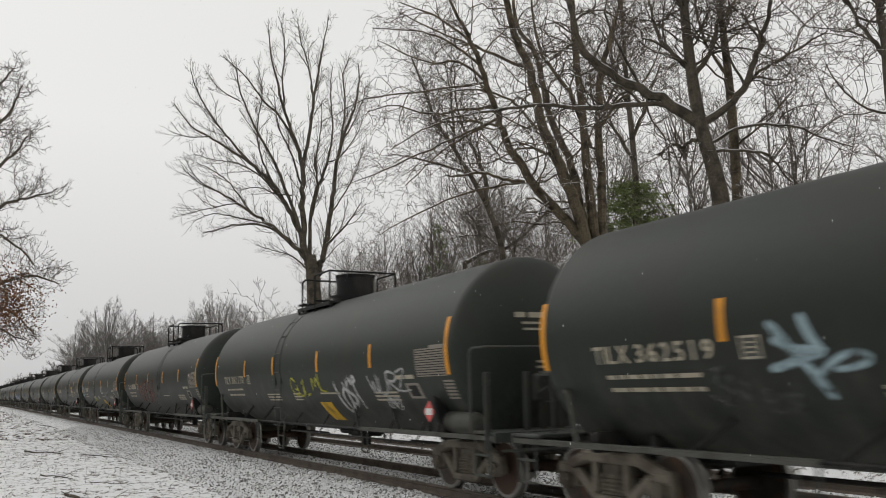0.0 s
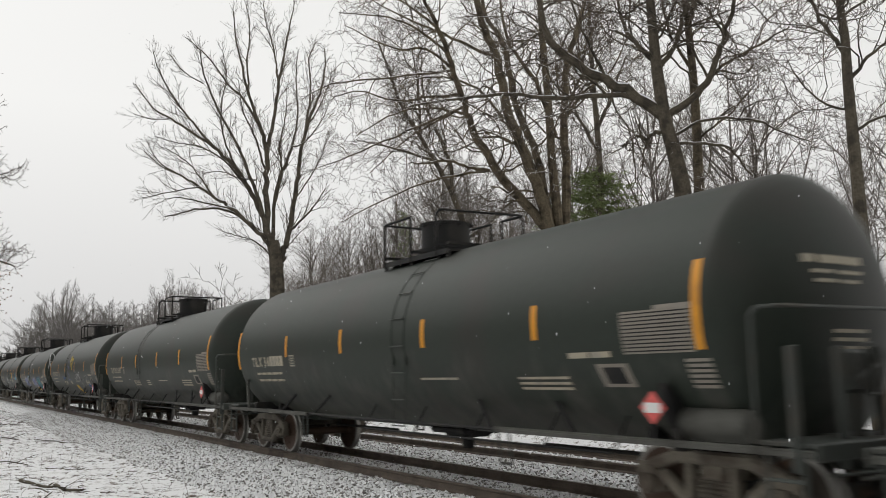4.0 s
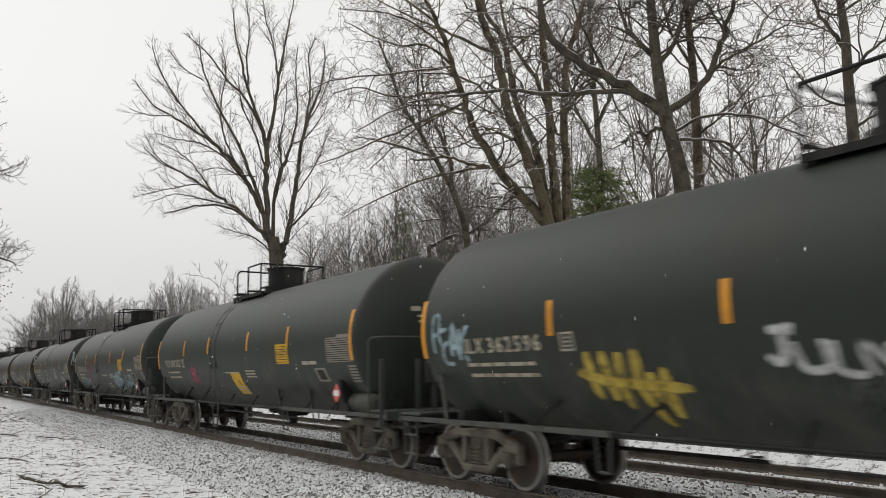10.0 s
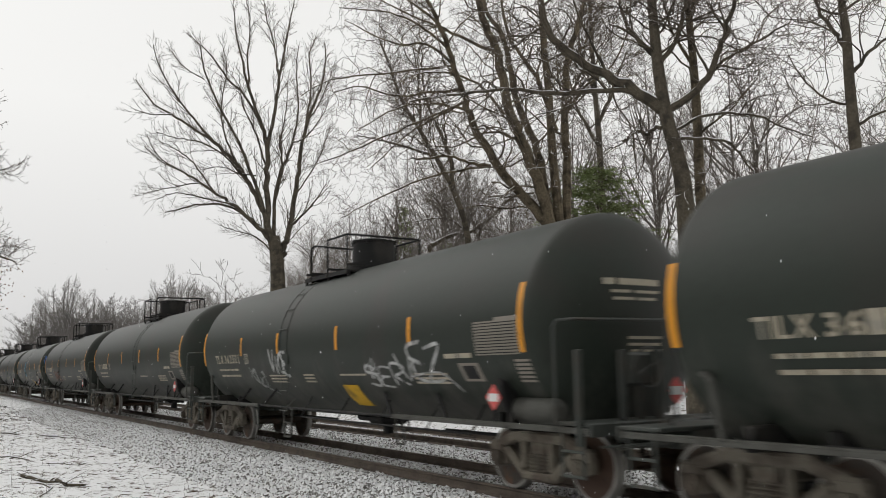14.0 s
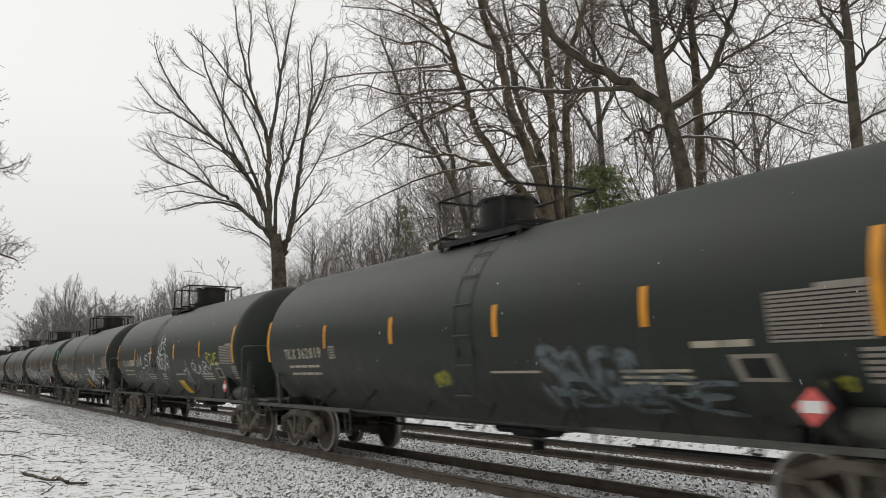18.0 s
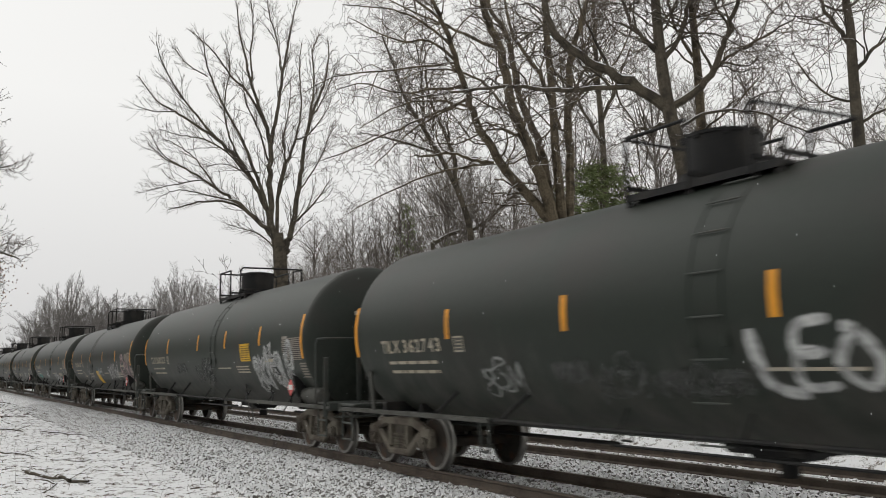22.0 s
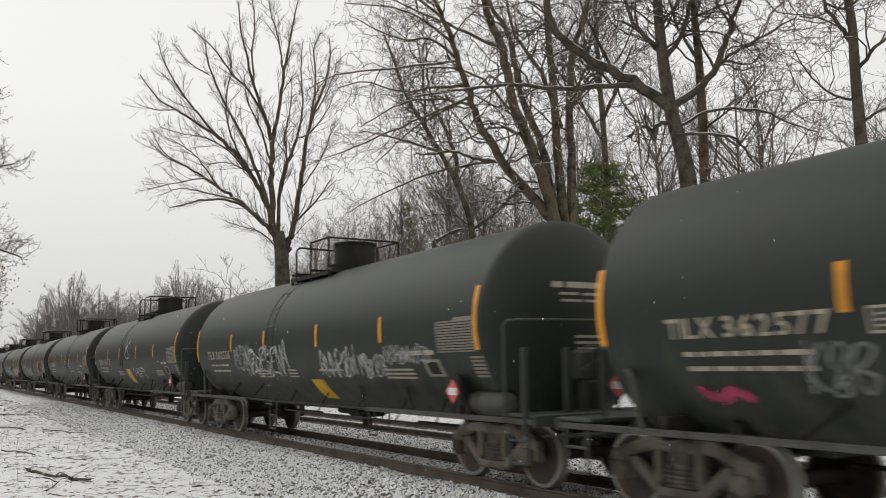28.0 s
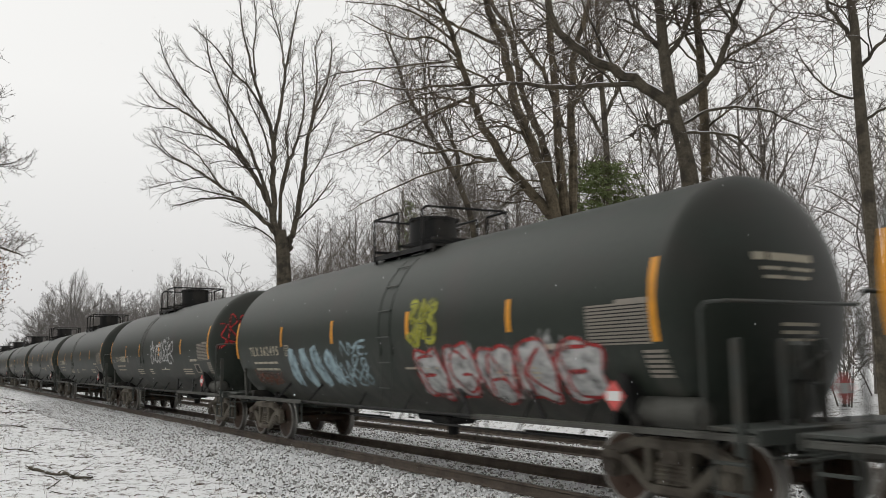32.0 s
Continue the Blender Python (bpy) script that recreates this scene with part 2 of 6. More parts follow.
def box(bm, c, s, r=None, bevel=0.0):
    m = Matrix.Translation(c) @ (Euler([radians(a) for a in r]).to_matrix().to_4x4() if r else Matrix()) @ Matrix.Diagonal((*s, 1))
    g = bmesh.ops.create_cube(bm, size=1, matrix=m)
    if bevel:
        es = {e for v in g["verts"] for e in v.link_edges}
        bmesh.ops.bevel(bm, geom=list(es), offset=bevel, segments=1, affect="EDGES")


def rod(bm, a, b, r, r2=None, seg=10):
    a, b = Vector(a), Vector(b)
    d = b - a
    m = Matrix.Translation((a + b) / 2) @ d.to_track_quat("Z", "Y").to_matrix().to_4x4()
    bmesh.ops.create_cone(bm, cap_ends=True, segments=seg, radius1=r, radius2=r if r2 is None else r2, depth=d.length, matrix=m)


def bent(bm, pts, r, seg=8):
    """A pipe along a bent line, with a ball at each bend."""
    for a, b in zip(pts, pts[1:]):
        rod(bm, a, b, r, seg=seg)
    for p in pts[1:-1]:
        bmesh.ops.create_icosphere(bm, subdivisions=1, radius=r * 1.03, matrix=Matrix.Translation(p))


def turned(profile, seg=48, cap=True):
    """A body of revolution about x: profile of (x, radius)."""
    vs, fs = [], []
    for x, r in profile:
        for i in range(seg):
            a = 2 * math.pi * i / seg
            vs.append((x, r * math.cos(a), r * math.sin(a)))
    for j in range(len(profile) - 1):
        for i in range(seg):
            k = (i + 1) % seg
            fs.append((j * seg + i, j * seg + k, (j + 1) * seg + k, (j + 1) * seg + i))
    if cap:
        fs.append(tuple(range(seg - 1, -1, -1)))
        fs.append(tuple(range((len(profile) - 1) * seg, len(profile) * seg)))
    me = bpy.data.meshes.new("turned")
    me.from_pydata(vs, [], fs)
    me.update()
    bm = bmesh.new()
    bm.from_mesh(me)
    bpy.data.meshes.remove(me)
    bmesh.ops.recalc_face_normals(bm, faces=bm.faces)
    return bm


# ---- the tank car: x forward, z from the rail head; the camera is on its -y side ----
R, ZC, HALF, HEAD, PITCH_CAR = 1.592, 2.371, 7.25, 0.55, 17.13
BOGIE, AXLE, WR = 6.735, 0.889, 0.457


def wrap(u, z, lift=0.006, side=-1):
    """A place on the shell's skin at the height z on one side."""
    a = math.asin(max(-0.999, min(0.999, (z - ZC) / R)))
    return (u, side * (R + lift) * math.cos(a), ZC + (R + lift) * math.sin(a))


def patch(bm, u0, u1, z0, z1, lift=0.006, side=-1, lean=0.0):
    """A flat sheet stuck on the shell's skin; lean shifts its foot along the car."""
    n = max(2, int((z1 - z0) / 0.06))
    rows = []
    for i in range(n + 1):
        z = z0 + (z1 - z0) * i / n
        o = lean * (1 - i / n)
        rows.append([bm.verts.new(wrap(u + o, z, lift, side)) for u in (u0, u1)])
    for a, b in zip(rows, rows[1:]):
        bm.faces.new((a[0], a[1], b[1], b[0]) if side < 0 else (a[1], a[0], b[0], b[1]))


def bogie(car, x):
    g = new("bogie")
    g.parent, g.location = car, (x, 0, 0)
    g["label"] = "dusty cast steel two-axle bogie"
    for s in (-1, 1):
        y = s * 0.99
        bm = bmesh.new()
        # arched top member, sloped tension member, columns and journal pedestals
        box(bm, (0, y, 0.80), (1.15, 0.16, 0.15), None, 0.03)
        for e in (-1, 1):
            box(bm, (e * 0.72, y, 0.72), (0.50, 0.15, 0.14), (0, e * 18, 0), 0.03)
            box(bm, (e * 0.93, y, 0.62), (0.34, 0.17, 0.17), None, 0.04)
            box(bm, (e * 1.07, y, 0.50), (0.07, 0.15, 0.22), None, 0.02)
            box(bm, (e * 0.72, y, 0.50), (0.07, 0.15, 0.24), None, 0.02)
            box(bm, (e * 0.49, y, 0.42), (0.60, 0.14, 0.13), (0, e * -38, 0), 0.03)
            box(bm, (e * 0.30, y, 0.56), (0.10, 0.16, 0.42), None, 0.02)
        box(bm, (0, y, 0.27), (0.66, 0.20, 0.11), None, 0.03)
        part("side_frame", bm, CAST, g)
        for ex in (-0.14, 0.0, 0.14) if s < 0 else (0.0,):
            bm = turned([(0.325 + 0.0133 * q, 0.069 if q % 4 in (1, 2) else 0.050) for q in range(21)], 10)
            bmesh.ops.rotate(bm, verts=bm.verts, cent=(0, 0, 0), matrix=Matrix.Rotation(radians(-90), 3, "Y"))
            bmesh.ops.translate(bm, verts=bm.verts, vec=(ex, y, 0))
            part("coil_spring", bm, CAST, g)
        for e in (-1, 1):
            bm = bmesh.new()
            rod(bm, (e * AXLE, s * 0.93, WR), (e * AXLE, s * 1.10, WR), 0.115, seg=16)
            rod(bm, (e * AXLE, s * 1.10, WR), (e * AXLE, s * 1.125, WR), 0.085, seg=12)
            for q in range(3):
                a = q * 2.094
                rod(bm, (e * AXLE + 0.05 * math.cos(a), s * 1.12, WR + 0.05 * math.sin(a)),
                    (e * AXLE + 0.05 * math.cos(a), s * 1.14, WR + 0.05 * math.sin(a)), 0.016, seg=6)
            part("axle_bearing", bm, CAST, g)
    bm = bmesh.new()
    box(bm, (0, 0, 0.66), (0.34, 2.05, 0.22), None, 0.03)
    rod(bm, (0, 0, 0.77), (0, 0, 0.86), 0.20, seg=16)
    part("bolster", bm, CAST, g)
    for e in (-1, 1):
        bm = bmesh.new()
        box(bm, (e * 0.36, 0, 0.40), (0.09, 1.60, 0.10), None, 0.02)
        for s in (-1, 1):
            box(bm, (e * 0.41, s * 0.755, 0.44), (0.06, 0.09, 0.30), None, 0.015)
        part("brake_beam", bm, BLACK, g)
    return g


def wheelset(car, x):
    prof = [(-0.815, 0.10), (-0.815, 0.33), (-0.82, 0.40), (-0.82, WR - 0.012), (-0.81, WR), (-0.735, WR + 0.004),
            (-0.715, WR + 0.026), (-0.700, WR + 0.024), (-0.69, WR - 0.03), (-0.69, 0.40), (-0.735, 0.36), (-0.75, 0.16), (-0.70, 0.11), (-0.66, 0.085)]
    full = prof + [(-a, r) for a, r in reversed(prof)]
    bm = turned(full, 36)
    bmesh.ops.rotate(bm, verts=bm.verts, cent=(0, 0, 0), matrix=Matrix.Rotation(radians(90), 3, "Z"))
    # lightening marks and hub bolts make the turning visible
    for s in (-1, 1):
        for q in range(4):
            a = q * math.pi / 2
            rod(bm, (0.24 * math.cos(a), s * 0.80, 0.24 * math.sin(a)), (0.24 * math.cos(a), s * 0.823, 0.24 * math.sin(a)), 0.03, seg=8)
        rod(bm, (0, s * 0.80, 0), (0, s * 0.95, 0), 0.09, seg=14)
    me = bpy.data.meshes.new("wheelset")
    bm.to_mesh(me)
    bm.free()
    ob = finish("wheelset", me, WHEEL, car, "worn steel wheelset with bright treads")
    me.materials.append(TREAD)
    for f in me.polygons:
        c = f.center
        if abs(c.y) > 0.69 and WR - 0.04 < math.hypot(c.x, c.z):
            f.material_index = 1
    ob.location = (x, 0, WR)
    return ob


def tank_car(rear_ladder):
    car = new("tank_car")
    # shell, two dished heads, weld bands
    bm = turned([(-HALF, R), (HALF, R)], 72, cap=False)
    bmesh.ops.translate(bm, verts=bm.verts, vec=(0, 0, ZC))
    part("tank_shell", bm, TANK, car)
    for s in (-1, 1):
        prof = [(s * (HALF + HEAD * math.sin(a)), R * math.cos(a) + 0.0) for a in [radians(d) for d in (0, 6, 14, 24, 34, 45, 56, 66, 76, 84, 89)]]
        bm = turned(prof, 56)
        bmesh.ops.translate(bm, verts=bm.verts, vec=(0, 0, ZC))
        part("tank_head", bm, TANK, car, "", 50)
    top = ZC + R
    # two builds: the ladder climbs behind or before the housing, and the platform is turned with it
    at = (lambda x: -0.62 - x) if rear_ladder else (lambda x: x)
    hx = -0.15
    bm = bmesh.new()
    rod(bm, (hx, 0, top - 0.10), (hx, 0, top + 0.10), 0.56, seg=32)
    rod(bm, (hx, 0, top + 0.08), (hx, 0, top + 0.56), 0.47, seg=32)
    part("fittings_housing", bm, BLACK, car, "round black steel fittings housing")
    bm = bmesh.new()
    rod(bm, (hx, 0, top + 0.56), (hx, 0, top + 0.60), 0.49, seg=32)
    rod(bm, (hx, 0, top + 0.60), (hx, 0, top + 0.63), 0.44, 0.36, seg=32)
    for q in range(8):
        a = q * math.pi / 4
        box(bm, (hx + 0.49 * math.cos(a), 0.49 * math.sin(a), top + 0.56), (0.05, 0.05, 0.09))
    part("housing_lid", bm, BLACK, car)
    mid, long_ = at(0.14), 2.30
    bm = bmesh.new()
    for sy in (-1, 1):
        box(bm, (mid, sy * 0.72, top - 0.13), (long_, 0.28, 0.025))
        box(bm, (mid, sy * 0.87, top - 0.14), (long_, 0.025, 0.09))
        for q in range(12):
            box(bm, (mid + (q - 5.5) * long_ / 12, sy * 0.72, top - 0.115), (0.03, 0.27, 0.02))
    for x in (-0.96, 0.03, 0.95, 1.25):
        box(bm, (at(x), 0, top + 0.0), (0.06, 1.72, 0.05))
        for sy in (-1, 1):
            box(bm, (at(x), sy * 0.84, top - 0.24), (0.06, 0.05, 0.22))
    part("walkway", bm, BLACK, car, "black steel grating walkway round the housing")
    low, high = top - 0.20, top + 0.64
    for pts in ([(-0.96, -0.88, low), (-0.96, -0.88, high), (0.03, -0.88, high), (0.03, -0.88, low)],
                [(0.92, -0.88, low), (0.92, -0.88, high - 0.08), (0.92, -0.80, high), (1.10, 0.80, high), (1.10, 0.88, high - 0.08), (1.10, 0.88, low)],
                [(-0.96, -0.88, high), (-0.96, 0.88, high), (-0.96, 0.88, low)],
                [(-0.96, 0.88, high), (0.10, 0.88, high), (0.10, 0.88, low)],
                [(0.45, 0.88, low), (0.45, 0.88, high), (1.10, 0.88, high)]):
        bm = bmesh.new()
        bent(bm, [(at(x), y, z) for x, y, z in pts], 0.024)
        part("guard_rail", bm, BLACK, car)
    # side ladders on standing flat bars, rung by rung on the open side
    lu = at(0.78)
    for s in (-1, 1):
        def rung_at(z, off):
            if z < ZC - 0.35:
                return (s * (R * 0.975 + off), z)
            a = math.asin(min(0.99, (z - ZC) / R))
            return (s * (R + off) * math.cos(a), ZC + (R + off) * math.sin(a))
        zs = (0.92, 1.34, 1.78, 2.22, 2.67, 3.10, 3.45, 3.70)
        far_side = bmesh.new()
        for du in (-0.21, 0.21):
            bm = bmesh.new() if s < 0 else far_side
            rows = []
            for q in range(24):
                inner, outer = rung_at(0.86 + 0.12 * q, 0.001), rung_at(0.86 + 0.12 * q, 0.009)
                rows.append([bm.verts.new((lu + du + dx, o[0], o[1])) for dx, o in ((-0.007, inner), (-0.007, outer), (0.007, outer), (0.007, inner))])
            for ra, rb in zip(rows, rows[1:]):
                for q in range(3):
                    bm.faces.new((ra[q], ra[q + 1], rb[q + 1], rb[q]) if s < 0 else (ra[q], rb[q], rb[q + 1], ra[q + 1]))
            p = rung_at(2.05, 0.0)
            box(bm, (lu + du, p[0], p[1]), (0.07, 0.03, 0.30), None, 0.01)
            if s < 0:
                part("ladder_rail", bm, TANK, car)
        for z in zs:
            bm = bmesh.new() if s < 0 else far_side
            p = rung_at(z, 0.026)
            rod(bm, (lu - 0.21, p[0], p[1]), (lu + 0.21, p[0], p[1]), 0.011, seg=6)
            if s < 0:
                part("rung", bm, GREEN, car)
        if s > 0:
            part("ladder", far_side, TANK, car)
        else:
            far_side.free()
    if rear_ladder:
        for s in (-1, 1):
            bm = bmesh.new()
            bent(bm, [(lu - 0.24, s * 1.46, 0.98), (lu - 0.18, s * 1.46, 0.36), (lu + 0.18, s * 1.46, 0.36), (lu + 0.24, s * 1.46, 0.98)], 0.02, 6)
            rod(bm, (lu - 0.21, s * 1.46, 0.66), (lu + 0.21, s * 1.46, 0.66), 0.018, seg=6)
            rod(bm, (lu - 0.22, s * 1.45, 0.90), (lu - 0.05, s * 1.30, 1.15), 0.018, seg=6)
            part("ladder_step", bm, DUSTY, car)
    # amber strips at the shell's ends
    for s in (-1, 1):
        for u, z0, z1 in ((-7.33, 1.94, 2.84), (7.14, 1.96, 2.90)):
            bm = bmesh.new()
            patch(bm, u - 0.05, u + 0.05, z0, z1, 0.006, s)
            part("reflector", bm, AMBER, car, "long amber reflective strip")
    # stub sills, end decks, couplers
    for e in (-1, 1):
        bm = bmesh.new()
        box(bm, (e * 6.9, 0, 0.90), (3.2, 0.62, 0.34), None, 0.03)
        box(bm, (e * 8.2, 0, 0.86), (0.7, 0.44, 0.30), None, 0.03)
        part("stub_sill", bm, GREEN, car)
        bm = bmesh.new()
        for sy in (-1, 1):
            box(bm, (e * 6.6, sy * 0.75, 1.02), (0.14, 1.3, 0.26), None, 0.02)
            box(bm, (e * 5.9, sy * 0.62, 1.02), (0.10, 0.9, 0.2), None, 0.02)
        for sy in (-1, 1) if e > 0 else ():
            # web that rises from the sill to clasp the shell
            vs = []
            for xx in (6.52, 6.62):
                vs.append([bm.verts.new((e * xx, sy * y, z)) for y, z in ((0.5, 0.92), (1.30, 1.00), (1.44, 1.20), (1.54, 1.62), (1.42, 1.56), (1.20, 1.30), (0.5, 1.06))])
            for q in range(7):
                w = (q + 1) % 7
                bm.faces.new((vs[0][q], vs[0][w], vs[1][w], vs[1][q]))
            bm.faces.new(vs[0])
            bm.faces.new(vs[1][::-1])
        bmesh.ops.recalc_face_normals(bm, faces=bm.faces)
        part("saddle", bm, BLACK, car)
        bm = bmesh.new()
        box(bm, (e * 8.02, 0, 1.05), (0.62, 2.9, 0.05), None, 0.01)
        box(bm, (e * 8.32, 0, 0.99), (0.05, 2.96, 0.16), None, 0.01)
        part("end_platform", bm, GREEN, car)
        for s in (-1, 1):
            # dusty side sill past the bogie, with a hanger at its inner end
            bm = bmesh.new()
            box(bm, (e * 5.80, s * 1.42, 1.00), (4.95, 0.10, 0.022), None, 0.004)
            box(bm, (e * 5.80, s * 1.465, 0.965), (4.95, 0.014, 0.05), None, 0.004)
            part("side_sill", bm, DUSTY, car, "dusty steel angle along the car's side")
            bm = bmesh.new()
            bent(bm, [(e * 3.36, s * 1.42, 0.98), (e * 3.40, s * 1.40, 0.52), (e * 3.62, s * 1.38, 0.52), (e * 3.62, s * 1.42, 0.98)], 0.018, 6)
            part("sill_hanger", bm, GREEN, car)
            # corner grab iron at the rear
            if e < 0:
                bm = bmesh.new()
                bent(bm, [(-6.86, s * 1.46, 1.00), (-6.95, s * 1.48, 1.58), (-7.04, s * 1.44, 1.66), (-7.30, s * 1.32, 1.68)], 0.036)
                part("grab_iron", bm, DUSTY, car)
            bm = bmesh.new()
            for zz in (0.42, 0.72):
                rod(bm, (e * 8.18, s * 1.46, zz), (e * 7.78, s * 1.46, zz), 0.02, seg=6)
            for xx in (7.78, 8.18):
                rod(bm, (e * xx, s * 1.46, 0.40), (e * xx, s * 1.46, 1.04), 0.02, seg=6)
            part("sill_step", bm, GREEN, car)
        # end posts: flat bars on the platform's edge
        for yy in (-1.46, -0.72, -0.08):
            bm = bmesh.new()
            box(bm, (e * 8.14, e * yy, 1.38), (0.035, 0.10, 1.18), None, 0.01)
            box(bm, (e * 8.10, e * yy, 1.38), (0.08, 0.02, 1.16))
            part("handrail_post", bm, GREEN, car)
        bm = bmesh.new()
        bent(bm, [(e * x, e * y, z) for x, y, z in ((7.72, -1.50, 1.04), (7.74, -1.52, 2.27), (7.80, -1.50, 2.35), (7.96, -1.36, 2.36), (7.96, 0.92, 2.38), (7.96, 1.00, 2.30), (7.96, 1.00, 1.05))], 0.021)
        part("end_handrail", bm, GREEN, car)
        bm = bmesh.new()
        box(bm, (e * 8.38, 0.02, 0.86), (0.40, 0.22, 0.22), None, 0.03)
        box(bm, (e * 8.50, 0.07 * e, 0.86), (0.12, 0.32, 0.30), None, 0.05)
        part("coupler", bm, CAST, car)
        bm = bmesh.new()
        bent(bm, [(e * 8.42, -1.4, 0.80), (e * 8.48, -0.5, 0.80), (e * 8.52, -0.1, 1.02)], 0.016)
        part("uncoupling_lever", bm, GREEN, car)
        bm = bmesh.new()
        bent(bm, [(e * 8.40, 0.35, 0.82), (e * 8.52, 0.36, 0.55), (e * 8.62, 0.30, 0.50)], 0.028)
        part("air_hose", bm, BLACK, car)
        for s in (-1, 1):
            for u0, u1 in ((4.95, 4.45), (3.15, 2.65)):
                bm = bmesh.new()
                a = Vector(wrap(e * u1, 1.36, 0.0, s))
                b = Vector((e * u0, s * 1.38, 0.98))
                rod(bm, a, b, 0.03, seg=6)
                part("strut", bm, BLACK, car)
    # side pipes with hangers
    for s in (-1, 1):
        bm = bmesh.new()
        bent(bm, [(-5.8, s * 1.40, 1.00), (-1.3, s * 1.38, 0.97), (5.8, s * 1.38, 0.97)], 0.026)
        bent(bm, [(-0.9, s * 1.36, 0.80), (5.6, s * 1.36, 0.80)], 0.016)
        for u in (-0.9, 0.9, 2.6, 4.3, 5.6):
            rod(bm, (u, s * 1.37, 0.79), wrap(u, 1.22, -0.02, s), 0.016, seg=6)
        part("side_pipe", bm, BLACK, car)
    # bottom outlet skid and valve
    bm = bmesh.new()
    box(bm, (0.5, 0, 0.80), (1.15, 0.95, 0.14), None, 0.06)
    box(bm, (0.5, 0, 0.72), (0.70, 0.60, 0.12), None, 0.05)
    rod(bm, (0.5, 0, 0.46), (0.5, 0, 0.80), 0.11, seg=14)
    part("outlet_skid", bm, BLACK, car)
    for e in (-1, 1):
        bm = bmesh.new()
        rod(bm, (e * 2.4, 0.2, 0.62), (e * 5.4, 0.2, 0.62), 0.03, seg=6)
        part("brake_rod", bm, BLACK, car)
    # air reservoir and hand brake at the front end
    bm = turned([(6.42, 0.08), (6.46, 0.15), (6.53, 0.178), (7.38, 0.178), (7.45, 0.15), (7.49, 0.08)], 20)
    bmesh.ops.translate(bm, verts=bm.verts, vec=(0, -1.20, 1.175))
    part("air_reservoir", bm, DUSTY, car, "dusty grey air reservoir")
    bm = bmesh.new()
    box(bm, (8.02, -0.32, 1.72), (0.16, 0.36, 0.44), None, 0.04)
    box(bm, (8.02, -0.32, 1.25), (0.07, 0.10, 0.60))
    for q in range(16):
        a, b = q * math.pi / 8, (q + 1) * math.pi / 8
        rod(bm, (8.20, -0.32 + 0.26 * math.cos(a), 1.74 + 0.26 * math.sin(a)), (8.20, -0.32 + 0.26 * math.cos(b), 1.74 + 0.26 * math.sin(b)), 0.014, seg=5)
    for q in range(4):
        a = q * math.pi / 2 + 0.4
        rod(bm, (8.20, -0.32, 1.74), (8.20, -0.32 + 0.26 * math.cos(a), 1.74 + 0.26 * math.sin(a)), 0.012, seg=5)
    part("hand_brake", bm, GREEN, car)
    bm = bmesh.new()
    box(bm, (6.25, -0.55, 0.80), (0.42, 0.40, 0.34), None, 0.05)
    part("brake_valve", bm, BLACK, car)
    def on_head(y, z, e=1, lift=0.008):
        rr = min(1.0, ((y / R) ** 2 + ((z - ZC) / R) ** 2))
        return (e * (HALF + HEAD * math.sqrt(max(0.0, 1 - rr)) + lift), y, z)

    for y0, y1, z0, z1 in ((-0.62, -0.42, 2.86, 2.95), (-0.36, 0.40, 2.86, 2.95), (-0.50, -0.15, 2.75, 2.79), (-0.08, 0.38, 2.75, 2.79), (-0.48, -0.1, 2.65, 2.69), (-0.05, 0.3, 2.65, 2.69),
                           (-0.25, 0.38, 2.12, 2.16), (-0.25, 0.36, 2.03, 2.07), (-0.2, 0.38, 1.95, 1.98)):
        b_ = bmesh.new()
        top_, low_ = [], []
        for i in range(5):
            y = y0 + (y1 - y0) * i / 4
            low_.append(b_.verts.new(on_head(y, z0)))
            top_.append(b_.verts.new(on_head(y, z1)))
        for i in range(4):
            b_.faces.new((low_[i], low_[i + 1], top_[i + 1], top_[i]))
        part("head_stencil", b_, CREAM, car)
    # hazard placards on brackets
    for x, y, turn in ((6.40, -1.50, 0), (8.20, 0.16, 1), (-6.40, 1.50, 0), (-8.20, 0.16, 1)):
        holder = bmesh.new()
        sx, sy = ((0.02, 0.30) if turn else (0.30, 0.02))
        box(holder, (x, y, 1.22), (0.03, 0.03, 0.40))
        h = part("placard_bracket", holder, BLACK, car)
        for nm, half, off, mat, lab in (("placard", 0.185, 0.012, RED, "red and white diamond hazard placard"), ("placard_band", 0.0, 0.020, WHITE, "")):
            b_ = bmesh.new()
            out_ = off if (y > 0 and not turn) or (turn and x > 0) else -off
            if half:
                ring = [(0, -half), (half, 0), (0, half), (-half, 0)]
            else:
                ring = [(-0.115, -0.055), (0.115, -0.055), (0.115, 0.055), (-0.115, 0.055)]
            for lift in (0, 0.006):
                o_ = out_ + (lift if out_ > 0 else -lift)
                vs_ = [b_.verts.new((x + (o_ if turn else a), y + (a if turn else o_), 1.35 + 0.08 * turn + b)) for a, b in ring]
                b_.faces.new(vs_)
            part(nm, b_, mat, h, lab)
    # bogies and wheels
    for x in (-BOGIE, BOGIE):
        bogie(car, x)
        for a in (-AXLE, AXLE):
            wheelset(car, x + a)
    return car

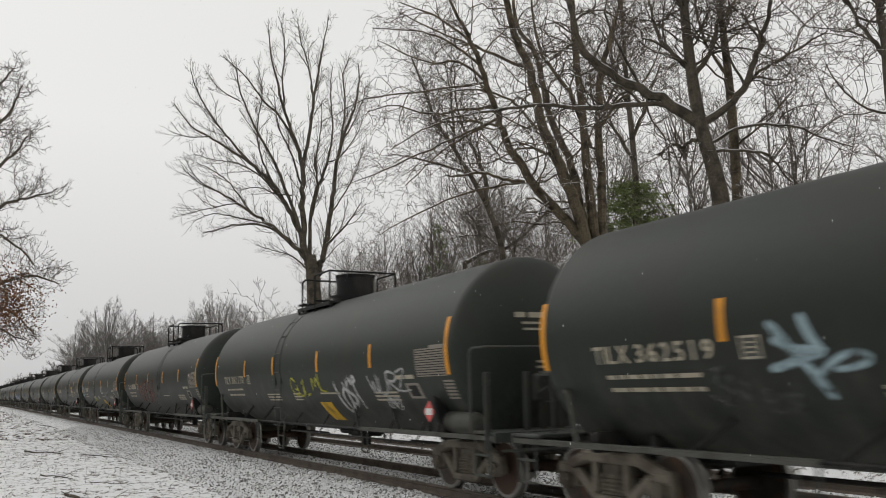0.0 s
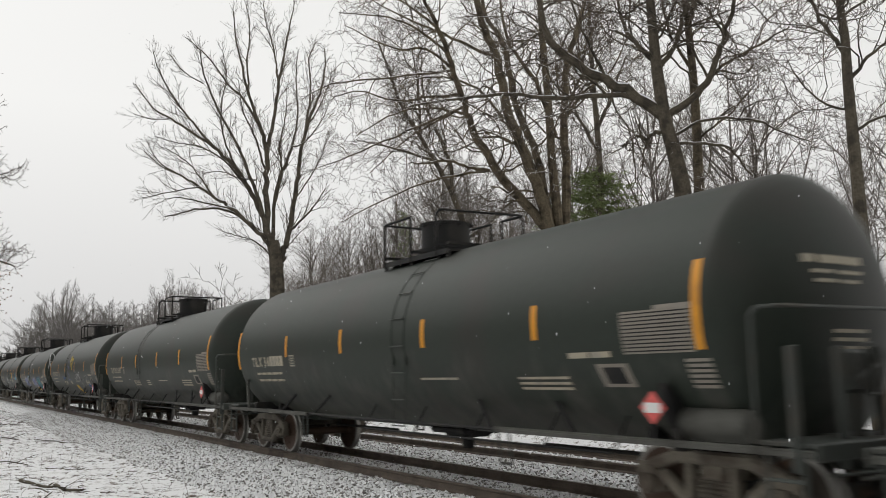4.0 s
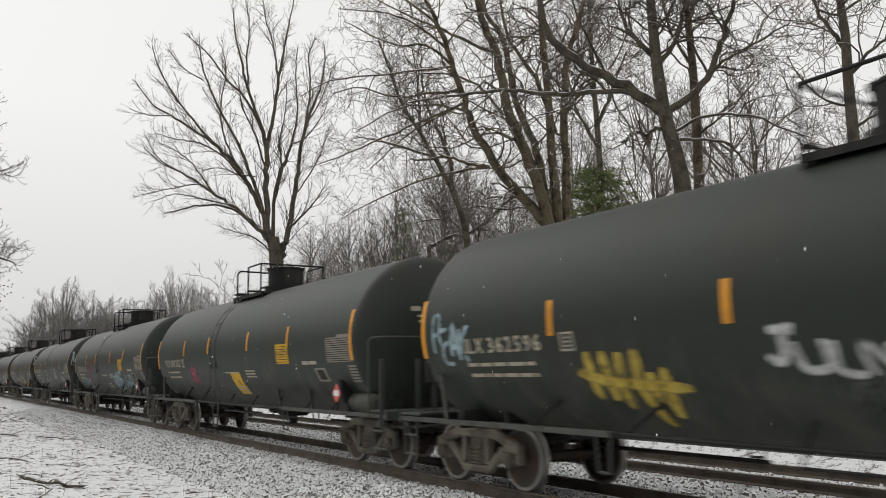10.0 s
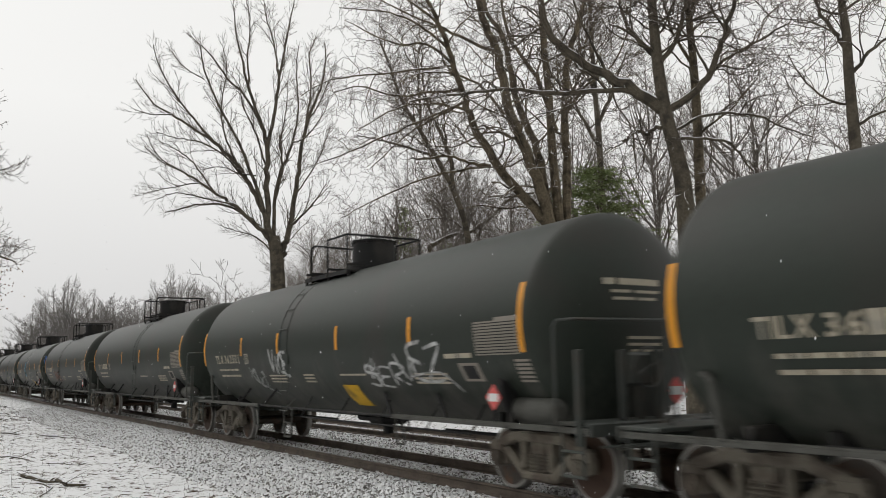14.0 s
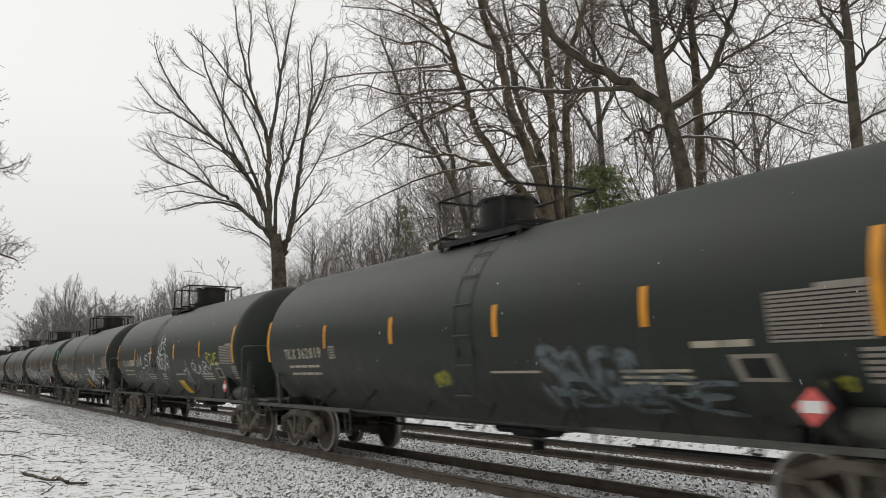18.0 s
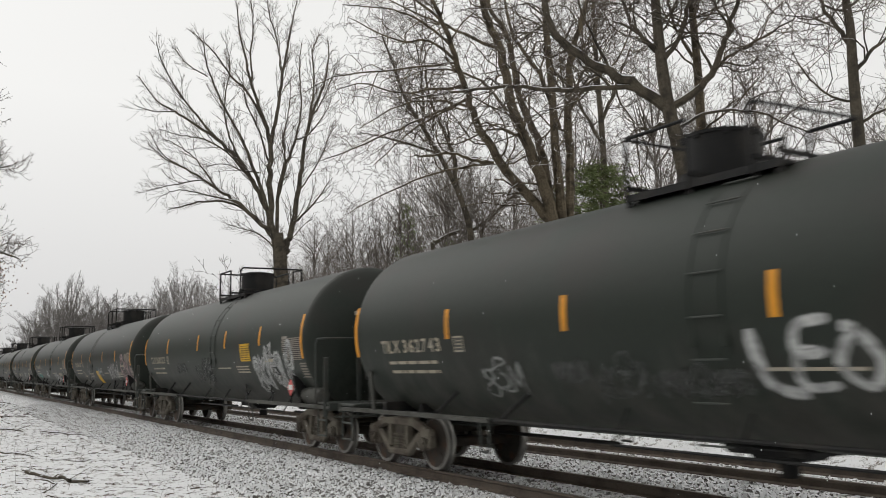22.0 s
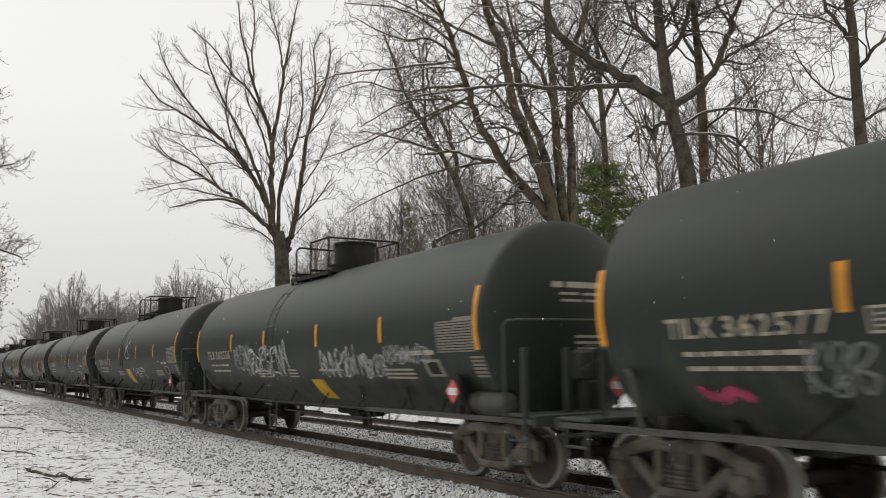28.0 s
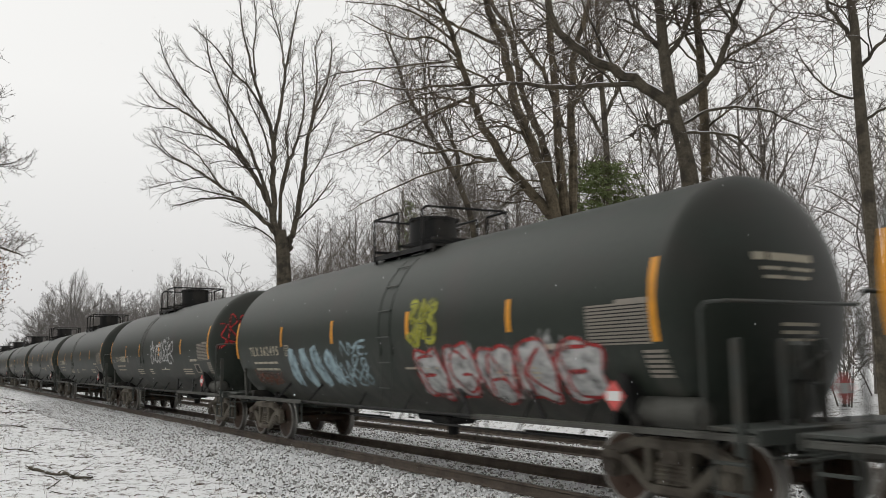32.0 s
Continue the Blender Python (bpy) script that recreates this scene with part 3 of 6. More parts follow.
# ---- ground and tracks ----
def ground_height(x, y):
    h = -0.21
    if y < -1.55:
        t = min(1, (-1.55 - y) / 1.5)
        h -= 0.26 * t * t * (3 - 2 * t)
    if y > 6.0:
        t = min(1, (y - 6.0) / 3.8)
        h += 0.75 * t * t * (3 - 2 * t) - 0.12 * math.sin(math.pi * min(1, (y - 6.0) / 1.6))
    if y < -4.0:
        h += 0.03 * (-4.0 - y) if y > -12 else 0.24
    far = max(abs(x) - 60, abs(y) - 40, 0)
    rough = 0.02 if -3.0 < y < 7 else 0.07
    h += rough * noise.fractal(Vector((x * 0.8, y * 0.8, 0)), 1.0, 2.0, 4) * (1 if far < 20 else 0.2)
    if y > 9:
        h += 0.35 * noise.noise(Vector((x * 0.07, y * 0.07, 3.0)))
    return h


def spread(lo, hi, step, reach, grow=1.25):
    a = [lo + i * step for i in range(int((hi - lo) / step) + 1)]
    d, x = step, a[-1]
    while x < reach:
        d *= grow
        x += d
        a.append(x)
    d, x = step, a[0]
    while x > -reach:
        d *= grow
        x -= d
        a.insert(0, x)
    return a


xs, ys = spread(-48, 6, 0.2, 2500), spread(-13, 12, 0.14, 2500)
me = bpy.data.meshes.new("ground")
nx = len(xs)
me.from_pydata([(x, y, ground_height(x, y)) for y in ys for x in xs], [],
               [(j * nx + i, j * nx + i + 1, (j + 1) * nx + i + 1, (j + 1) * nx + i) for j in range(len(ys) - 1) for i in range(nx - 1)])
tagged(finish("ground", me, GROUND, None, "", 180), "snow-dusted gravel and soil beside two railway tracks", "ground", kind="structure")

SPACING = 4.05


def rail_mesh():
    prof = [(-0.07, -0.17), (0.07, -0.17), (0.07, -0.155), (0.012, -0.13), (0.010, -0.05), (0.036, -0.035), (0.037, -0.006), (0.028, 0), (-0.028, 0), (-0.037, -0.006),
            (-0.036, -0.035), (-0.010, -0.05), (-0.012, -0.13), (-0.07, -0.155)]
    k = len(prof)
    vs = [(x, y, z) for x in (-900.0, 400.0) for y, z in prof]
    fs = [(i, (i + 1) % k, k + (i + 1) % k, k + i) for i in range(k)]
    m = bpy.data.meshes.new("rail")
    m.from_pydata(vs, [], fs)
    m.materials.append(RAILM)
    m.materials.append(RAILTOP)
    m.polygons[7].material_index = 1
    return m


RAIL = rail_mesh()


def track(y, label):
    t = new("track")
    t.location = (0, y, 0)
    for s in (-1, 1):
        ob = new("rail", RAIL)
        ob.parent, ob.location = t, (0, s * 0.755, 0)
    tagged(t, label, "track", kind="structure")
    return t


track_1 = track(0, "rusty steel rails on stone ballast under the train")
track_2 = track(SPACING, "empty second track with rusty rails and snowy ballast")

# ---- bare trees ----
class Tubes:
    """Collects tapered tubes as plain vertex and face lists."""

    def __init__(self):
        self.v, self.f = [], []

    def tube(self, pts, r0, r1, sides):
        n, base = len(pts), len(self.v)
        side = None
        for i, p in enumerate(pts):
            d = (pts[min(i + 1, n - 1)] - pts[max(i - 1, 0)]).normalized()
            side = d.orthogonal().normalized() if side is None else (side - d * side.dot(d)).normalized()
            up = d.cross(side)
            r = r0 + (r1 - r0) * i / (n - 1)
            for k in range(sides):
                a = 2 * math.pi * k / sides
                self.v.append(p + (side * math.cos(a) + up * math.sin(a)) * r)
        for i in range(n - 1):
            for k in range(sides):
                q = (k + 1) % sides
                self.f.append((base + i * sides + k, base + i * sides + q, base + (i + 1) * sides + q, base + (i + 1) * sides + k))

    def mesh(self, name):
        me = bpy.data.meshes.new(name)
        me.from_pydata([tuple(p) for p in self.v], [], self.f)
        return me


def curve(pts, per=4):
    """A smooth line through a few points."""
    out = []
    for i in range(len(pts) - 1):
        p0, p1, p2, p3 = pts[max(i - 1, 0)], pts[i], pts[i + 1], pts[min(i + 2, len(pts) - 1)]
        for k in range(per):
            t = k / per
            out.append(0.5 * (2 * p1 + (p2 - p0) * t + (2 * p0 - 5 * p1 + 4 * p2 - p3) * t * t + (3 * p1 - p0 - 3 * p2 + p3) * t * t * t))
    out.append(pts[-1])
    return out


def shoot(rng, start, way, length, steps, bend, rise):
    """A wandering line from start."""
    pts, d = [start], way.normalized()
    for i in range(steps):
        d = (d + Vector((rng.gauss(0, bend), rng.gauss(0, bend), rng.gauss(0, bend) + rise))).normalized()
        pts.append(pts[-1] + d * length / steps)
    return pts


def fork(rng, d, angle):
    """A direction that leaves d by about the angle."""
    o = d.orthogonal().normalized()
    o.rotate(Matrix.Rotation(rng.uniform(0, 6.283), 3, d))
    return (d * math.cos(angle) + o * math.sin(angle)).normalized()


def clothe(rng, line, r0, r1, level, out, dens=1.0, reach=1.0, rise=0.08, fine=0.007, first=0.25, bend=0.16, open_=(22, 55), tip=0.65):
    """Side branches along a line, and theirs in turn, down to twigs."""
    total = sum((b - a).length for a, b in zip(line, line[1:]))
    count = max(2, int(total * dens * (2.2, 2.3, 2.6)[level]))
    for i in range(count):
        t = first + (1 - first) * (i + rng.random()) / count
        q = t * (len(line) - 1)
        k = min(int(q), len(line) - 2)
        p = line[k].lerp(line[k + 1], q - k)
        d = (line[k + 1] - line[k]).normalized()
        r = (r0 + (r1 - r0) * t) * rng.uniform(0.4, 0.65)
        way = fork(rng, d, radians(rng.uniform(*open_)))
        ln = reach * (3.0, 1.45, 0.65)[level] * rng.uniform(0.35, 1.15) * (1.15 - tip * t)
        r = max(fine, min(r, ln * (0.014, 0.013, 0.012)[level]))
        steps = (8, 5, 3)[level] if fine < 0.0099 else (5, 2, 1)[level]
        pts = shoot(rng, p, way, ln, steps, bend, rise)
        out[min(level, 1)].tube(pts, r, max(fine * 0.6, r * 0.35), (4, 3, 3)[level])
        if level < 2:
            clothe(rng, pts, r, r * 0.35, level + 1, out, dens, reach, rise, fine, 0.15, bend, open_, tip)


def snow_cap(caps, line, r0, r1):
    """Snow lying on a limb where it runs flat enough."""
    run = []
    for i, p in enumerate(line):
        d = (line[min(i + 1, len(line) - 1)] - line[max(i - 1, 0)]).normalized()
        r = r0 + (r1 - r0) * i / (len(line) - 1)
        if abs(d.z) < 0.72:
            run.append((p + Vector((0, 0, r * 0.62)), r * 0.62))
        else:
            if len(run) > 1:
                caps.tube([a for a, b in run], run[0][1], run[-1][1], 5)
            run = []
    if len(run) > 1:
        caps.tube([a for a, b in run], run[0][1], run[-1][1], 5)


def tree(name, label, base, seed, limbs, bark=None, dens=1.0, reach=1.0, fine=0.007, rise=0.08, group="", joined=False, bend=0.16, open_=(22, 55), twig=None, tip=0.65):
    """A bare tree. limbs: (across, up) lines in metres from the base, as one looks at it from the path, with their end radii."""
    rng = random.Random(seed)
    bark = bark or BARK
    base = Vector(base)
    flat = Vector((base.x - EYE[0], base.y - EYE[1], 0)).normalized()
    across = Vector((flat.y, -flat.x, 0))
    root = new(name)
    root.location = base
    caps, whole = Tubes(), Tubes()
    out = (Tubes(), Tubes())
    for k, (pts, r0, r1) in enumerate(limbs):
        dz = rng.uniform(-0.35, 0.35) if k else 0
        line = []
        for i, (a, u) in enumerate(pts):
            depth = 0 if k == 0 else dz * (i / (len(pts) - 1)) * (u - pts[0][1] + abs(a - pts[0][0])) * (2.4 if joined else 1.3)
            spot = across * a + Vector((0, 0, u))
            line.append(spot + (base + spot - Vector(EYE)).normalized() * depth)
        line = curve(line, 3 if joined else 5)
        if k and not joined:
            for i in range(1, len(line) - 1):
                r = (r0 + (r1 - r0) * i / len(line)) * 0.14 + 0.013
                line[i] = line[i] + Vector((rng.gauss(0, r), rng.gauss(0, r), rng.gauss(0, r)))
        solid = whole if joined else Tubes()
        solid.tube(line, r0, r1, 6 if joined else (10 if k == 0 else 8))
        if not joined:
            finish("trunk" if k == 0 else "limb", solid.mesh("limb"), bark, root)
        snow_cap(caps, line, r0, r1)
        clothe(rng, line, r0, r1, 0, out, dens, reach, rise, fine, 0.55 if k == 0 else 0.22, bend, open_, tip)
    if joined:
        finish("trunk", whole.mesh("trunk"), bark, root)
    # branchwork and twigs: too many to pick apart
    crown = Tubes()
    crown.v, crown.f = out[0].v + out[1].v, out[0].f + [tuple(i + len(out[0].v) for i in f) for f in out[1].f]
    me = crown.mesh("crown")
    ob = finish("crown", me, bark, root, "", 0)
    me.materials.append(twig or TWIG)
    me.polygons.foreach_set("material_index", [0] * len(out[0].f) + [1] * len(out[1].f))
    ob["kind"] = "stuff"
    if caps.v and not joined:
        finish("snow", caps.mesh("snow"), SNOW, root, "thin line of snow on the limbs")["kind"] = "stuff"
    tagged(root, label, "tree", group)
    return root


# ---- the trees beyond the second track, and one on the near side ----
tree("tree", "broad bare maple with many rising limbs", (-44.18, 8.5, 0.4), 11, [
    ([(0, -0.2), (0, 3), (-0.03, 6.06), (-0.08, 7.14), (-0.17, 8.13), (-0.3, 8.93)], 0.49, 0.33),
    ([(-0.36, 8.03), (-0.49, 8.53), (-0.88, 9.22), (-1.67, 10), (-2.83, 10.63), (-4.35, 10.68), (-5.55, 10.37), (-6.2, 10.2)], 0.13, 0.025),
    ([(-0.33, 8.23), (-0.73, 9.12), (-1.47, 9.71), (-2.64, 10.78), (-3.61, 11.35), (-4.38, 11.93), (-5.53, 12.6), (-6.48, 13.06), (-7.43, 13.89)], 0.15, 0.025),
    ([(-4.38, 11.93), (-6.06, 11.58), (-7.43, 11.23)], 0.04, 0.016),
    ([(-0.37, 8.53), (-0.86, 10.22), (-1.7, 11.91), (-2.4, 13.01), (-3.68, 14.28), (-4.84, 15.05), (-6, 15.81), (-7.06, 16.41), (-8.04, 17.74)], 0.17, 0.025),
    ([(-0.37, 8.53), (-0.91, 10.52), (-1.62, 12.52), (-2.33, 14.33), (-3.54, 16.54), (-4.36, 18.57), (-4.59, 20.02)], 0.13, 0.025),
    ([(-3.68, 14.28), (-4.86, 15.66), (-5.95, 17.04), (-6.75, 18.54), (-7.17, 19.86)], 0.07, 0.02),
    ([(-0.29, 8.33), (-0.56, 9.52), (-0.72, 12.35), (-0.73, 14.19), (-1.09, 15.42), (-1.81, 17.46), (-2.45, 20.16), (-2.8, 22.48)], 0.21, 0.025),
    ([(-0.73, 14.19), (-0.4, 15.86), (-0.14, 18.18), (0.14, 19.9), (0.42, 21.64), (0.74, 23.4)], 0.12, 0.025),
    ([(-1.09, 15.42), (-2, 17.03), (-2.99, 18.02), (-4.2, 19.63), (-5.23, 20.57)], 0.085, 0.02),
    ([(-0.21, 8.23), (-0.32, 9.93), (-0.15, 11.96), (0.32, 13.41), (0.7, 14.66), (0.98, 16.56), (0.86, 18.66), (0.96, 20.27)], 0.125, 0.025),
    ([(-0.04, 6.85), (0.14, 7.64), (0.33, 8.54), (0.59, 9.55), (0.93, 11.99), (1.13, 13.85), (1.59, 15.95), (2.22, 17.68), (2.53, 19.4), (2.46, 20.59)], 0.22, 0.025),
    ([(0.55, 9.45), (1.44, 10.38), (2.13, 11.21), (2.58, 12.04)], 0.075, 0.02),
    ([(1.09, 13.64), (1.43, 15.53), (1.69, 17.86), (1.59, 19.78), (1.99, 20.88)], 0.09, 0.02),
    ([(-0.14, 18.18), (-0.47, 20.29), (-0.94, 21.97), (-1.12, 23.26)], 0.06, 0.016),
    ([(-1.81, 17.46), (-1.95, 19.56), (-1.84, 21.48), (-2.07, 22.97)], 0.065, 0.016),
    ([(-1.33, 12.43), (-2.3, 12.56), (-3.36, 12.87), (-4.21, 12.68)], 0.05, 0.016),
    ([(-0.17, 7.84), (-1.26, 8.87), (-2.23, 9.19), (-3.09, 9.43)], 0.05, 0.016),
    ([(-2.4, 13.01), (-3.11, 14.71), (-3.34, 16.35), (-3.1, 18.44), (-3.39, 20.1)], 0.065, 0.016),
    ([(-2.64, 10.78), (-4.17, 11.04), (-5.68, 11.3), (-6.68, 10.87)], 0.05, 0.016),
    ([(-5.53, 12.6), (-6.67, 13.36), (-7.31, 14.53)], 0.04, 0.016),
    ([(-6, 15.81), (-7.13, 15.75), (-8.07, 16.01)], 0.04, 0.016),
    ([(0.66, 14.45), (1.4, 14.8), (2.29, 15.99), (2.75, 17.07)], 0.05, 0.016),
    ([(-4.35, 17.95), (-5.32, 18.52), (-6.17, 19.5)], 0.04, 0.016),
    ([(-0.71, 12.76), (-1.37, 14.78), (-2.08, 16.41), (-2.41, 18.27)], 0.07, 0.016),
    ([(-0.24, 11.14), (0.13, 12.79), (0.01, 14.43), (0.28, 16.52), (0.36, 18.21)], 0.07, 0.016),
    ([(-1.7, 11.91), (-3.08, 13.49), (-4.44, 14.25), (-5.58, 14.4), (-6.91, 14.75)], 0.06, 0.016),
    ([(0.84, 11.38), (1.81, 12.84), (2.4, 14.11), (2.7, 15.16)], 0.05, 0.016),
    ([(-3.61, 11.35), (-4.79, 13.02), (-5.75, 13.79), (-6.51, 14.17)], 0.05, 0.016),
    ([(1.49, 15.74), (2.08, 16.61), (2.68, 18.13), (2.94, 19)], 0.05, 0.016),
    ], dens=1.6, reach=0.76, fine=0.0075, rise=0.05, bend=0.12, open_=(12, 42), tip=0.92)
tree("tree", "tall bare oak with a long snow-lined limb", (-15.36, 9.0, 0.4), 12, [
    ([(0.1, -0.2), (0.1, 2.96), (0.08, 5.93), (-0.06, 7.14), (-0.3, 8.33), (-0.44, 9.83), (-0.51, 11.53), (-0.56, 13.08), (-0.7, 15.04), (-0.68, 17.2)], 0.291, 0.047),
    ([(-0.31, 8.38), (-1.13, 9.13), (-2.05, 9.75), (-3, 10.5), (-3.52, 11.26), (-3.77, 12.71), (-4.15, 14.4), (-4.28, 16.09)], 0.173, 0.031),
    ([(-0.68, 8.77), (-1.68, 9.15), (-3.45, 9.26), (-4.88, 9.51), (-6.27, 9.53), (-7.8, 9.45)], 0.087, 0.024),
    ([(-0.23, 8.41), (0.58, 8.89), (1.14, 9.8), (1.56, 10.89), (1.86, 12.18), (2.33, 13.78)], 0.118, 0.024),
    ([(-0.26, 7.81), (-0.56, 7.94), (-0.85, 7.8), (-1.15, 7.9), (-1.38, 7.69), (-1.51, 7.64)], 0.071, 0.031),
    ([(-0.04, 7.82), (0.81, 8.14), (2.11, 8), (2.66, 7.63), (3.4, 7.29)], 0.047, 0.016),
    ([(0.03, 7.55), (1.2, 7.38), (1.74, 6.7), (2.11, 6.17)], 0.047, 0.016),
    ([(-0.49, 10.01), (-1.2, 10.94), (-1.47, 12.19)], 0.079, 0.031),
    ([(-0.45, 9.67), (0.1, 10.43), (0.38, 11.4), (0.69, 12.87), (1.09, 14.53)], 0.079, 0.024),
    ([(-0.53, 11.87), (-1.26, 13.2), (-1.68, 14.87)], 0.094, 0.031),
    ([(-0.59, 13.26), (0.07, 14.37), (0.46, 15.88)], 0.079, 0.024),
    ], dens=1.5, reach=1.05, fine=0.0072, rise=0.0, bend=0.33, open_=(28, 75))
tree("tree", "slim straight bare tree with reddish bark", (-15.72, 10.2, 0.4), 13, [
    ([(0.02, -0.2), (0.02, 3.1), (0.0, 6.2), (0.03, 8.61), (0.01, 10.31), (-0.05, 12.06), (-0.07, 14.03), (-0.08, 16.22), (-0.05, 18.08)], 0.182, 0.041),
    ([(0.02, 9.28), (0.84, 10.03), (1.94, 10.56), (2.72, 10.96)], 0.058, 0.017),
    ([(0.03, 9.97), (-0.52, 11.08), (-0.77, 12.53), (-0.94, 14.0)], 0.05, 0.017),
    ([(-0.04, 11.71), (0.69, 12.82), (1.18, 14.33)], 0.058, 0.017),
    ([(-0.07, 13.49), (-0.65, 14.86), (-0.74, 16.36)], 0.058, 0.017),
    ([(0.01, 7.94), (0.9, 8.51), (1.72, 9.42)], 0.041, 0.012),
    ], bark=BARK2, dens=1.5, fine=0.0075, rise=0.03, bend=0.33, open_=(28, 75))
tree("tree", "slim bare tree with mossy bark", (-10.32, 9.0, 0.4), 14, [
    ([(0.02, -0.2), (0.02, 2.89), (-0.0, 5.78), (-0.01, 7.61), (0.01, 8.81), (-0.03, 9.64), (-0.0, 11.16), (0.07, 12.84), (0.12, 14.27)], 0.165, 0.034),
    ([(-0.02, 8.35), (-0.23, 8.86), (-0.54, 9.48), (-0.76, 10.65), (-0.86, 11.96)], 0.062, 0.014),
    ([(-0.03, 9.92), (0.51, 10.88), (0.89, 12.03)], 0.062, 0.014),
    ([(-0.0, 11.3), (-0.33, 12.38), (-0.43, 13.58)], 0.055, 0.014),
    ([(-0.01, 7.75), (0.47, 8.25), (0.95, 8.62)], 0.055, 0.021),
    ([(-0.02, 7.08), (-0.47, 7.29), (-0.91, 7.77), (-1.22, 8.51)], 0.034, 0.01),
    ([(-0.0, 6.56), (0.64, 6.85), (1.3, 6.87)], 0.041, 0.014),
    ], dens=1.6, fine=0.0075, rise=0.02, bend=0.33, open_=(28, 75))
tree("tree", "clump of leaning bare stems with reddish bark", (-22.08, 10.5, 0.4), 15, [
    ([(-0.09, -0.2), (-0.09, 2.76), (-0.11, 5.52), (-0.14, 6.77), (-0.27, 8.77), (-0.34, 11.13), (-0.48, 13.51), (-0.51, 16.05), (-0.52, 18.97), (-0.32, 21.95)], 0.237, 0.049),
    ([(0.13, 2.38), (-0.02, 4.72), (-0.54, 6.7), (-0.98, 8.4), (-1.72, 10.29), (-2.11, 12.68), (-2.66, 14.18), (-3.01, 16.28), (-3.24, 19.25), (-3.45, 21.85)], 0.266, 0.039),
    ([(0.25, 3.15), (0.1, 5.32), (-0.76, 6.65), (-1.99, 8.22), (-2.86, 9.66), (-3.29, 10.75), (-3.74, 12.32), (-4.28, 14.07), (-4.76, 15.08), (-5.26, 16.48)], 0.217, 0.03),
    ([(0.01, 2.38), (0.17, 6.71), (0.19, 9.95), (0.37, 12.27), (0.89, 13.9), (1.43, 15.88), (1.74, 18.51)], 0.197, 0.03),
    ([(-0.1, 2.38), (-0.41, 6.44), (-0.83, 9.01), (-1.48, 10.93), (-1.87, 13.27), (-2.52, 14.46), (-2.69, 16.7), (-2.52, 19.41)], 0.177, 0.03),
    ([(-0.12, 9.74), (-0.76, 11.75), (-1.62, 13.25), (-1.99, 15.08), (-2.02, 18.21)], 0.089, 0.02),
    ([(-3.74, 12.41), (-4.78, 13.31), (-5.95, 13.44), (-7.78, 14.43)], 0.059, 0.015),
    ([(-3.46, 11.48), (-4.67, 11.46), (-5.94, 11.39), (-7.23, 11.84), (-8.31, 11.69)], 0.059, 0.015),
    ([(-3.27, 10.66), (-4.47, 11.01), (-5.95, 10.89), (-7.44, 10.12)], 0.059, 0.015),
    ([(-4.02, 13.15), (-5.07, 14.11), (-6.14, 14.64), (-8.11, 15.02)], 0.059, 0.015),
    ([(-3.39, 11.01), (-4.48, 10.48), (-5.53, 9.9), (-6.91, 8.7)], 0.049, 0.015),
    ([(-4.26, 14.05), (-5.49, 15.14), (-7.01, 15.95)], 0.059, 0.02),
    ([(-2.15, 12.79), (-3.8, 13.68), (-5.28, 14.46), (-7.01, 15.5)], 0.069, 0.02),
    ([(-1.94, 10.43), (-2.9, 11.66), (-4.45, 12.2), (-6.15, 11.88)], 0.059, 0.015),
    ([(-1.22, 9.24), (-2.42, 9.83), (-3.87, 9.34), (-5.11, 9.56)], 0.049, 0.015),
    ([(0.26, 10.4), (1.06, 11.4), (1.98, 12.07), (2.52, 13.2)], 0.059, 0.02),
    ([(-2.49, 8.58), (-4.6, 8.3), (-6.5, 7.6), (-8.0, 6.9)], 0.05, 0.012),
    ([(-3.39, 11.0), (-5.5, 10.2), (-7.6, 9.4), (-9.2, 8.9)], 0.05, 0.012),
    ([(-3.74, 12.4), (-6.0, 12.3), (-8.4, 12.2), (-9.6, 11.6)], 0.05, 0.012),
    ([(-2.49, 8.58), (-3.26, 8.72), (-4.08, 9.04), (-4.91, 8.95), (-5.37, 9.0)], 0.069, 0.03),
    ], bark=BARK2, dens=1.25, reach=0.95, fine=0.0072, rise=-0.01, bend=0.33, open_=(28, 75))
tree("tree", "thin leaning bare tree with forked crown", (-31.19, 12.0, 0.4), 16, [
    ([(0.5, -0.2), (0.5, 3.67), (0.48, 7.33), (-0.07, 9.33), (-0.62, 10.51), (-1.62, 12.32), (-2.47, 13.83), (-2.99, 15.43), (-3.51, 16.83)], 0.177, 0.038),
    ([(-0.1, 9.44), (-0.28, 11.17), (-1.01, 12.9), (-1.41, 14.3), (-1.52, 16.23)], 0.114, 0.025),
    ([(-0.93, 11.04), (-2.22, 11.55), (-3.53, 11.9), (-4.57, 12.19)], 0.076, 0.019),
    ([(-1.57, 12.26), (-1.67, 14.58), (-1.92, 16.52)], 0.076, 0.019),
    ], dens=1.5, reach=0.9, fine=0.009, bend=0.31, open_=(25, 70))
tree("tree", "bare leaning sapling lined with snow", (-34.41, 12.5, 0.4), 17, [
    ([(0.02, -0.2), (0.02, 3.5), (0.0, 7.01), (0.26, 7.45), (1.15, 7.89), (1.87, 7.96), (3.08, 8.79), (4.08, 9.72), (5.21, 9.96)], 0.123, 0.055),
    ([(1.87, 7.96), (1.13, 8.62), (0.3, 8.74), (-0.67, 8.56)], 0.055, 0.02),
    ], dens=1.2, reach=0.7, fine=0.008)
